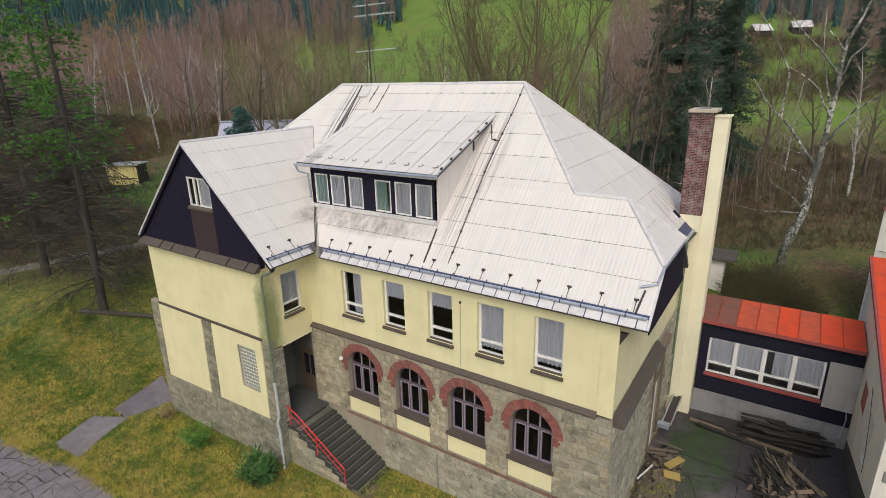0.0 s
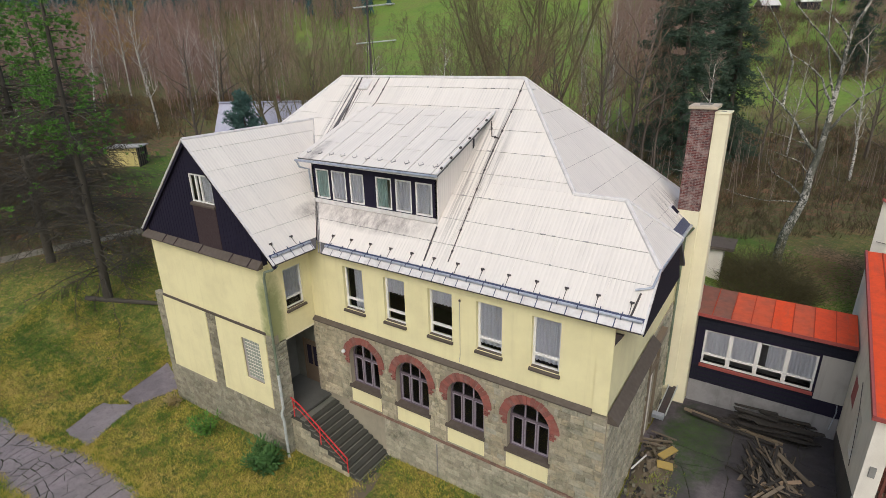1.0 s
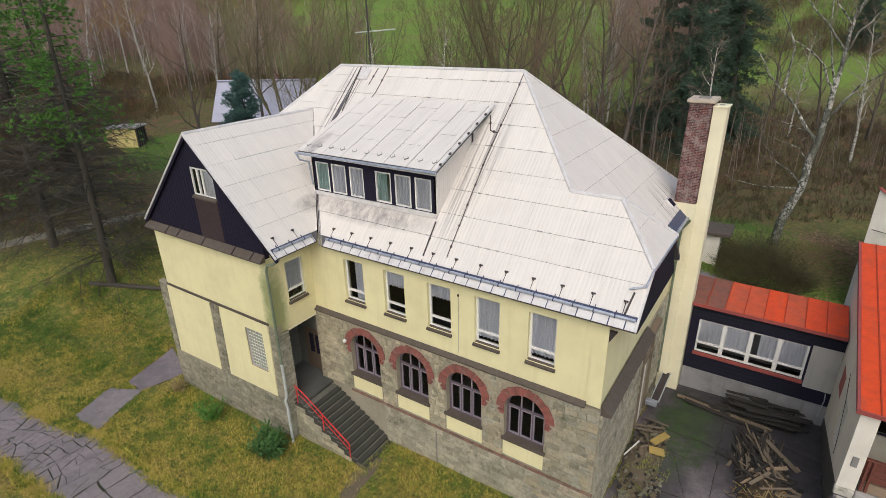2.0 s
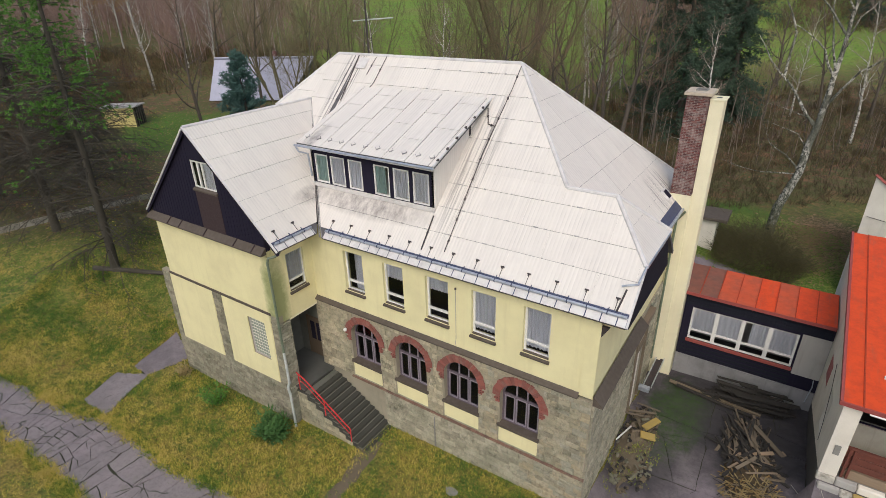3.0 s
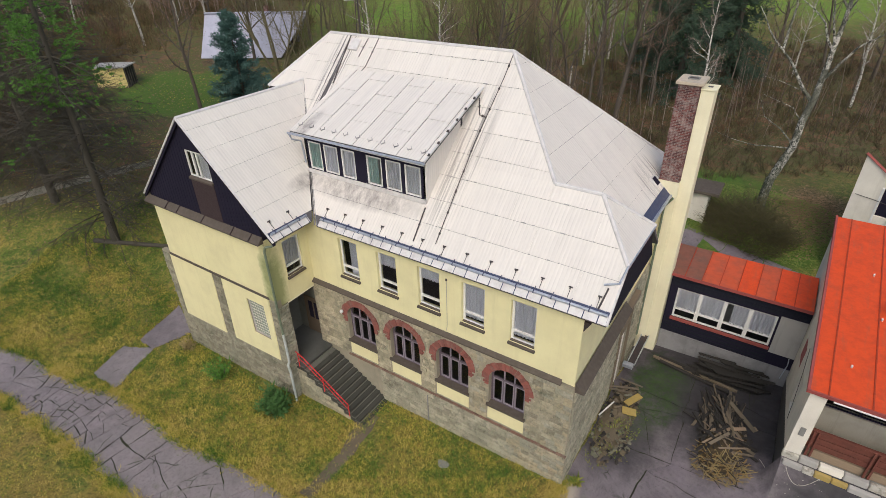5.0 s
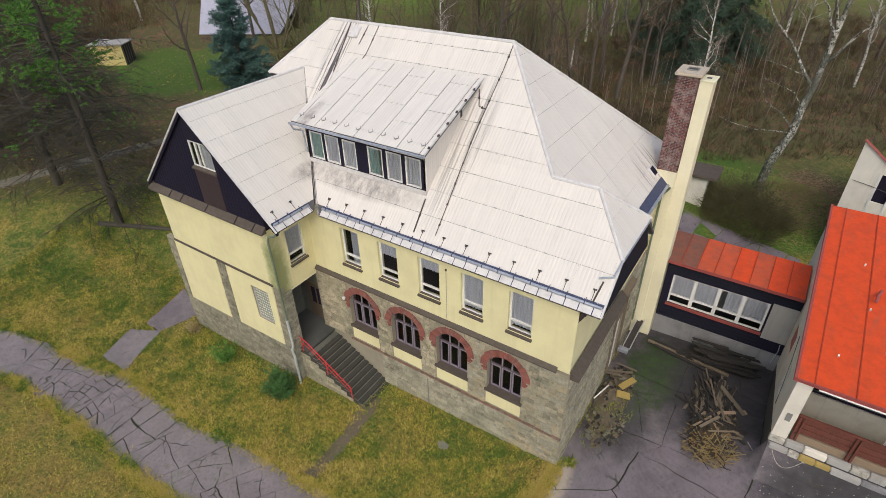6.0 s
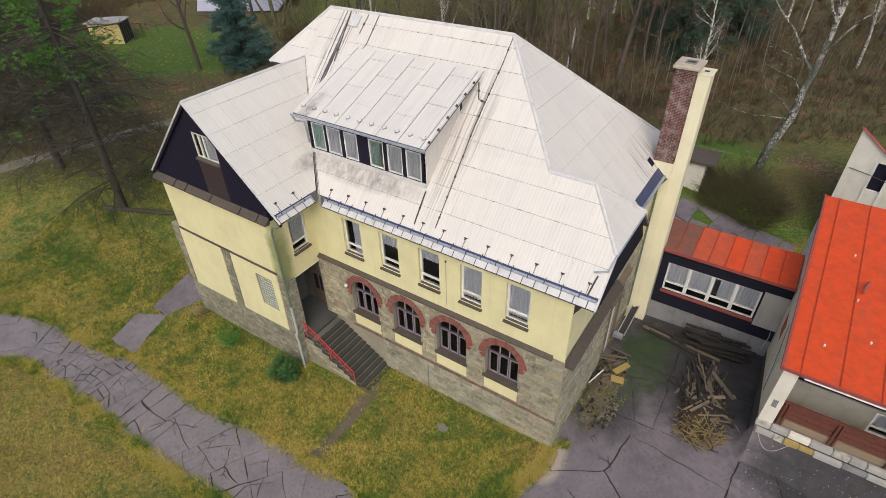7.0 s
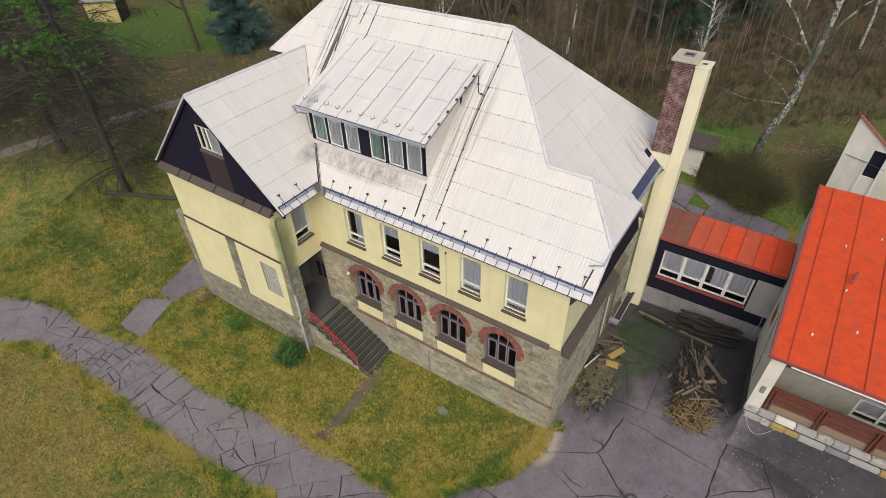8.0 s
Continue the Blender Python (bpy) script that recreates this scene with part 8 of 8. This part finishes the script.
def shrub(name, x, y, w, h, n, seed, mat, label, needle=False):
    rng = random.Random(seed)
    c, wood = Cloud(), Cloud()
    z = ground_z(x, y)
    for s in range(14):
        a = rng.uniform(0, 6.28)
        d = Vector((math.cos(a) * 0.7, math.sin(a) * 0.7, 1.0)).normalized()
        q, rr = grow(rng, (x, y, z - 0.1), d, h * rng.uniform(0.8, 1.2), 0.03, 0.10, 0.0, 4)
        wood.tube(q, rr, 4)
        for k in range(n // 14):
            p, w2 = along(q, rng.uniform(0.15, 0.99))
            out = Vector((rng.gauss(0, 1), rng.gauss(0, 1), rng.gauss(0.1, 0.7))).normalized()
            p = p + out * w * 0.35 * rng.random()
            c.blade(p, p + (out + Vector((0, 0, 0.2))) * rng.uniform(0.12, 0.28), 0.03 if needle else 0.05, out.orthogonal().normalized())
    ob = thing(name, (x, y, z), label, "shrub")
    put_mesh("stem", wood.mesh("stem", M["bark"], True), ob)
    put_mesh("foliage", c.mesh("foliage", mat), ob)


shrub("juniper", -14.6, -4.0, 1.5, 1.15, 2600, 4, M["shrub"], "low dark green evergreen shrub beside the downpipe")
shrub("small_conifer", -19.5, -3.9, 0.7, 1.15, 900, 5, M["pineneedle"], "small upright green shrub by the wing wall", True)
shrub("fern_tuft", -23.7, -3.3, 1.3, 0.5, 500, 6, M["straw"], "tuft of dead straw-coloured fern fronds", True)
shrub("weed_tuft", 1.1, 0.3, 0.4, 0.25, 200, 7, M["grassblade"], "dry weed growing at the house corner")

# the flat stone on the lawn, the fallen log
bm = bmesh.new()
prism(bm, [(0.32 * math.cos(a) * (1 + 0.2 * math.sin(3 * a)), 0.22 * math.sin(a)) for a in [i * 0.7 for i in range(9)]], Matrix.Translation((-4.7, -2.1, ground_z(-4.7, -2.1))), -0.05, 0.05)
tagged(part("flat_stone", bm, M["concrete"], None, "pale flat stone lying in the grass"), category="stone")
LG = thing("fallen_log", (-33.0, 1.0, 0.4), "dark fallen tree trunk lying on the lawn", "log")
part("trunk", bar([(-39.3, -0.6, ground_z(-39.3, -0.6) + 0.15), (-35.0, 1.6, ground_z(-35, 1.6) + 0.2), (-30.0, 4.3, ground_z(-30, 4.3) + 0.15)], [0.2, 0.17, 0.1], 8), M["pinebark"], LG)


# ---- lumber, rubble ----
M["strawwood"] = wood_material("straw_coloured_splinters", (0.42, 0.27, 0.10), (0.22, 0.14, 0.06), (0.16, 0.10, 0.04))
def plank_mesh(seed):
    r = random.Random(seed)
    bm = bmesh.new()
    vs = box(bm, -0.5, -0.5, -0.5, 0.5, 0.5, 0.5)
    for v in bm.verts:
        v.co.x += r.uniform(-0.03, 0.03)
    me = bpy.data.meshes.new("plank")
    bm.to_mesh(me)
    bm.free()
    return me


def heap(name, label, category, cx, cy, rx, ry, high, count, seed, mats, length, width, thick, piece="plank", lie=0.22, course=None):
    rng = random.Random(seed)
    ob = thing(name, (cx, cy, ground_z(cx, cy)), label, category)
    kinds = []
    for m in mats:
        for i in range(3):
            me = plank_mesh(i)
            me.materials.append(M[m])
            kinds.append(me)
    for i in range(count):
        a, r = rng.uniform(0, 6.28), math.sqrt(rng.random())
        x, y = cx + rx * r * math.cos(a), cy + ry * r * math.sin(a)
        z = ground_z(x, y) + high * (1 - r) * rng.uniform(0.35, 1.0) + 0.06
        ln, w, t = rng.uniform(*length), rng.uniform(*width), rng.uniform(*thick)
        m = Matrix.Translation((x, y, z)) @ Euler((rng.gauss(0, lie), rng.gauss(0, lie), rng.gauss(*course) if course else rng.uniform(0, 3.14))).to_matrix().to_4x4() @ Matrix.Diagonal((ln, w, t, 1))
        put_mesh(piece, rng.choice(kinds), ob, m=m)
    return ob


def mound(name, label, category, cx, cy, rx, ry, high, mat, seed):
    """A low uneven mound of packed debris under a heap."""
    bm = bmesh.new()
    rings = []
    n = 26
    for k in range(7):
        f = 1 - k / 7
        ring = []
        for i in range(n):
            a = 2 * math.pi * i / n
            w = f * (1 + 0.22 * noise.noise((math.cos(a) * 1.4, math.sin(a) * 1.4, seed)))
            x, y = cx + rx * w * math.cos(a), cy + ry * w * math.sin(a)
            z = ground_z(x, y) + high * (1 - f ** 1.6) * (1 + 0.5 * noise.noise((x * 2.2, y * 2.2, seed))) - (0.06 if k == 0 else 0.0)
            ring.append(bm.verts.new((x, y, z)))
        rings.append(ring)
    for a, b in zip(rings, rings[1:]):
        for i in range(n):
            bm.faces.new((a[i], a[(i + 1) % n], b[(i + 1) % n], b[i]))
    bm.faces.new(rings[-1])
    ob = thing(name, (cx, cy, ground_z(cx, cy)), label, category)
    part("debris_mound", bm, M[mat], ob)
    return ob


M["chaff"] = plaster("wet_chaff_and_splinters", (0.085, 0.060, 0.032), (0.030, 0.025, 0.018), 1.0, 0.95, False)
mound("splinter_mound", "low mound of wet chaff and splinters in the yard", "debris", 6.4, 5.6, 1.0, 2.2, 0.40, "chaff", 2.0)
mound("earth_mound", "low mound of wet earth and rubble beside the wall", "debris", 1.5, 4.9, 0.85, 2.7, 0.32, "earth", 5.0)
lumber = heap("lumber_heap", "untidy heap of weathered planks and battens in the yard", "lumber", 6.1, 7.3, 1.0, 1.7, 0.85, 120, 5, ("oldwood", "darkwood", "darkwood", "darkwood", "darkwood"), (0.9, 2.3), (0.06, 0.14), (0.02, 0.05), "plank", 0.14, (1.75, 0.35))
heap("plank_scatter", "pale split planks thrown across the heap", "lumber", 6.5, 5.7, 1.0, 1.0, 0.75, 34, 25, ("oldwood", "paleplank", "darkwood", "darkwood"), (0.6, 1.7), (0.07, 0.17), (0.02, 0.05), "plank", 0.2)
heap("straw_heap", "straw-coloured wood scraps at the front of the heap", "scraps", 6.5, 4.5, 1.25, 1.2, 0.45, 270, 15, ("strawwood", "darkwood", "straw", "straw", "oldwood"), (0.25, 0.9), (0.02, 0.05), (0.012, 0.025), "scrap", 0.25)


def plank_between(p, q, wide, thick, mat, parent):
    p, q = Vector(p), Vector(q)
    way = (q - p).normalized()
    side = way.cross(Vector((0, 0, 1))).normalized()
    m = Matrix((way, side, way.cross(side))).transposed().to_4x4()
    m.translation = (p + q) / 2
    ln = (q - p).length / 2
    part("long_plank", boxes((-ln, -wide / 2, -thick / 2, ln, wide / 2, thick / 2), bevel=0.008), M[mat], parent, "", "", m)


plank_between((6.25, 8.35, 1.06), (7.75, 7.35, 0.55), 0.24, 0.05, "oldwood", lumber)
plank_between((7.5, 7.65, 0.62), (8.4, 6.75, 0.40), 0.30, 0.05, "paleplank", lumber)
plank_between((5.7, 6.2, 0.75), (7.2, 6.9, 1.05), 0.2, 0.04, "paleplank", lumber)
plank_between((6.2, 7.2, 1.0), (7.4, 6.0, 0.8), 0.16, 0.05, "oldwood", lumber)
plank_between((5.4, 8.0, 0.6), (6.6, 8.7, 0.8), 0.14, 0.05, "oldwood", lumber)
rng = random.Random(41)
STACK = thing("board_stack", (5.6, 10.9, 0.3), "stack of dark wet boards along the annex wall", "lumber")
me = plank_mesh(2)
me.materials.append(M["darkwood"])
for i in range(46):
    m = Matrix.Translation((rng.uniform(5.0, 6.6), 11.0 + rng.uniform(-0.75, 0.6), ground_z(5.5, 11) + 0.05 + 0.75 * rng.random() ** 1.6)) @ Euler((rng.gauss(0, 0.06), rng.gauss(0, 0.04), rng.gauss(0.12, 0.08))).to_matrix().to_4x4() @ Matrix.Diagonal((rng.uniform(1.8, 3.0), rng.uniform(0.14, 0.24), 0.035, 1))
    put_mesh("board", me, STACK, m=m)
for x, y, ln, rz in ((4.2, 10.3, 4.6, -0.10), (4.4, 10.0, 4.2, -0.16), (4.0, 10.6, 3.6, -0.05)):
    part("beam", boxes((-ln / 2, -0.08, -0.06, ln / 2, 0.08, 0.06), bevel=0.01), M["oldwood" if ln > 4.3 else "darkwood"], STACK, "", "", Matrix.Translation((x, y, ground_z(x, y) + 0.14)) @ Euler((0, 0, rz)).to_matrix().to_4x4())
M["rubstone"] = plaster("mossy_broken_stone", (0.20, 0.185, 0.14), (0.07, 0.085, 0.035), 0.9, 0.95, False)
rub = heap("rubble_heap", "heap of broken stones and mossy debris by the wall", "rubble", 1.5, 5.6, 0.8, 2.3, 0.45, 150, 9, ("earth", "rubstone", "oldwood", "darkwood", "earth"), (0.08, 0.45), (0.06, 0.22), (0.03, 0.14), "debris", 0.5)
heap("rubble_spill", "loose broken stones and earth spilled onto the asphalt", "rubble", 1.8, 3.3, 0.95, 1.5, 0.3, 120, 19, ("earth", "rubstone", "rubstone", "darkwood", "earth"), (0.06, 0.3), (0.06, 0.2), (0.04, 0.12), "debris", 0.5)
for x, y, z, ln, w, rz, mt in ((1.95, 6.3, 0.62, 1.2, 0.34, 1.2, "kerbyellow"), (2.0, 5.45, 0.55, 0.7, 0.42, 0.3, "kerbyellow"), (1.3, 7.0, 0.55, 1.5, 0.10, 0.5, "oldwood"), (1.2, 6.7, 0.5, 1.3, 0.09, 0.35, "oldwood"), (1.5, 7.6, 0.5, 1.2, 0.08, 0.1, "oldwood"), (0.95, 5.0, 0.6, 1.5, 0.06, 1.35, "white")):
    part("yellow_board" if mt == "kerbyellow" else "batten", boxes((-ln / 2, -w / 2, -0.03, ln / 2, w / 2, 0.03)), M[mt], rub, "", "", Matrix.Translation((x, y, z)) @ Euler((0.1, 0.12, rz)).to_matrix().to_4x4())
moss = random.Random(6)
c = Cloud()
for _ in range(1000):
    a, r = moss.uniform(0, 6.28), math.sqrt(moss.random())
    r *= 1 + 0.6 * noise.noise((math.cos(a) * 1.5, math.sin(a) * 1.5, 7.0))
    x, y = 1.7 + 1.15 * r * math.cos(a), 4.3 + 2.9 * r * math.sin(a)
    if noise.noise((x * 1.3, y * 1.3, 2.0)) < -0.05:
        continue
    z = ground_z(x, y) + 0.35 * (1 - r)
    d = moss.uniform(0, 6.28)
    c.blade((x, y, z), (x + 0.1 * math.cos(d), y + 0.1 * math.sin(d), z + 0.1), 0.02, (-math.sin(d), math.cos(d), 0))
tagged(new("rubble_weeds", c.mesh("rubble_weeds", M["grassblade"])), "yellow-green weeds and moss over the rubble", "weeds", kind="stuff")
BANK = ((3.2, 0.40), (3.55, 0.66), (4.05, 1.35), (4.45, 2.22), (4.72, 2.47))


def bank_z(y):
    for (a, za), (b, zb) in zip(BANK, BANK[1:]):
        if a <= y <= b:
            return za + (zb - za) * (y - a) / (b - a)
    return -1.0 if y < 3.2 else 2.47


c = Cloud()
chip = random.Random(29)
for _ in range(230):
    x, y = chip.uniform(8.7, 14.0), chip.uniform(2.2, 4.5)
    z, a, ln = max(ground_z(x, y), bank_z(y)) + 0.012, chip.uniform(0, 6.28), chip.uniform(0.02, 0.07)
    c.blade((x, y, z), (x + ln * math.cos(a), y + ln * math.sin(a), z + 0.02), ln * 0.5, (-math.sin(a), math.cos(a), 0.3))
tagged(new("paint_flakes", c.mesh("paint_flakes", M["kerbwhite"])), "pale paint flakes scattered on the asphalt", "flakes", kind="stuff")
hose = thing("garden_hose", (8.8, 4.2, 0.9), "thin pale hose lying on the asphalt", "hose")
pts = []
for i in range(25):
    t = i / 24
    x, y = 8.0 + 2.1 * t, 5.5 - 0.9 * t - 0.8 * math.sin(t * 3.0)
    pts.append((x, y, max(ground_z(x, y), bank_z(y) if x > 8.56 else -1) + 0.03))
part("pipe", bar(pts, 0.014, 6), M["kerbwhite"], hose)
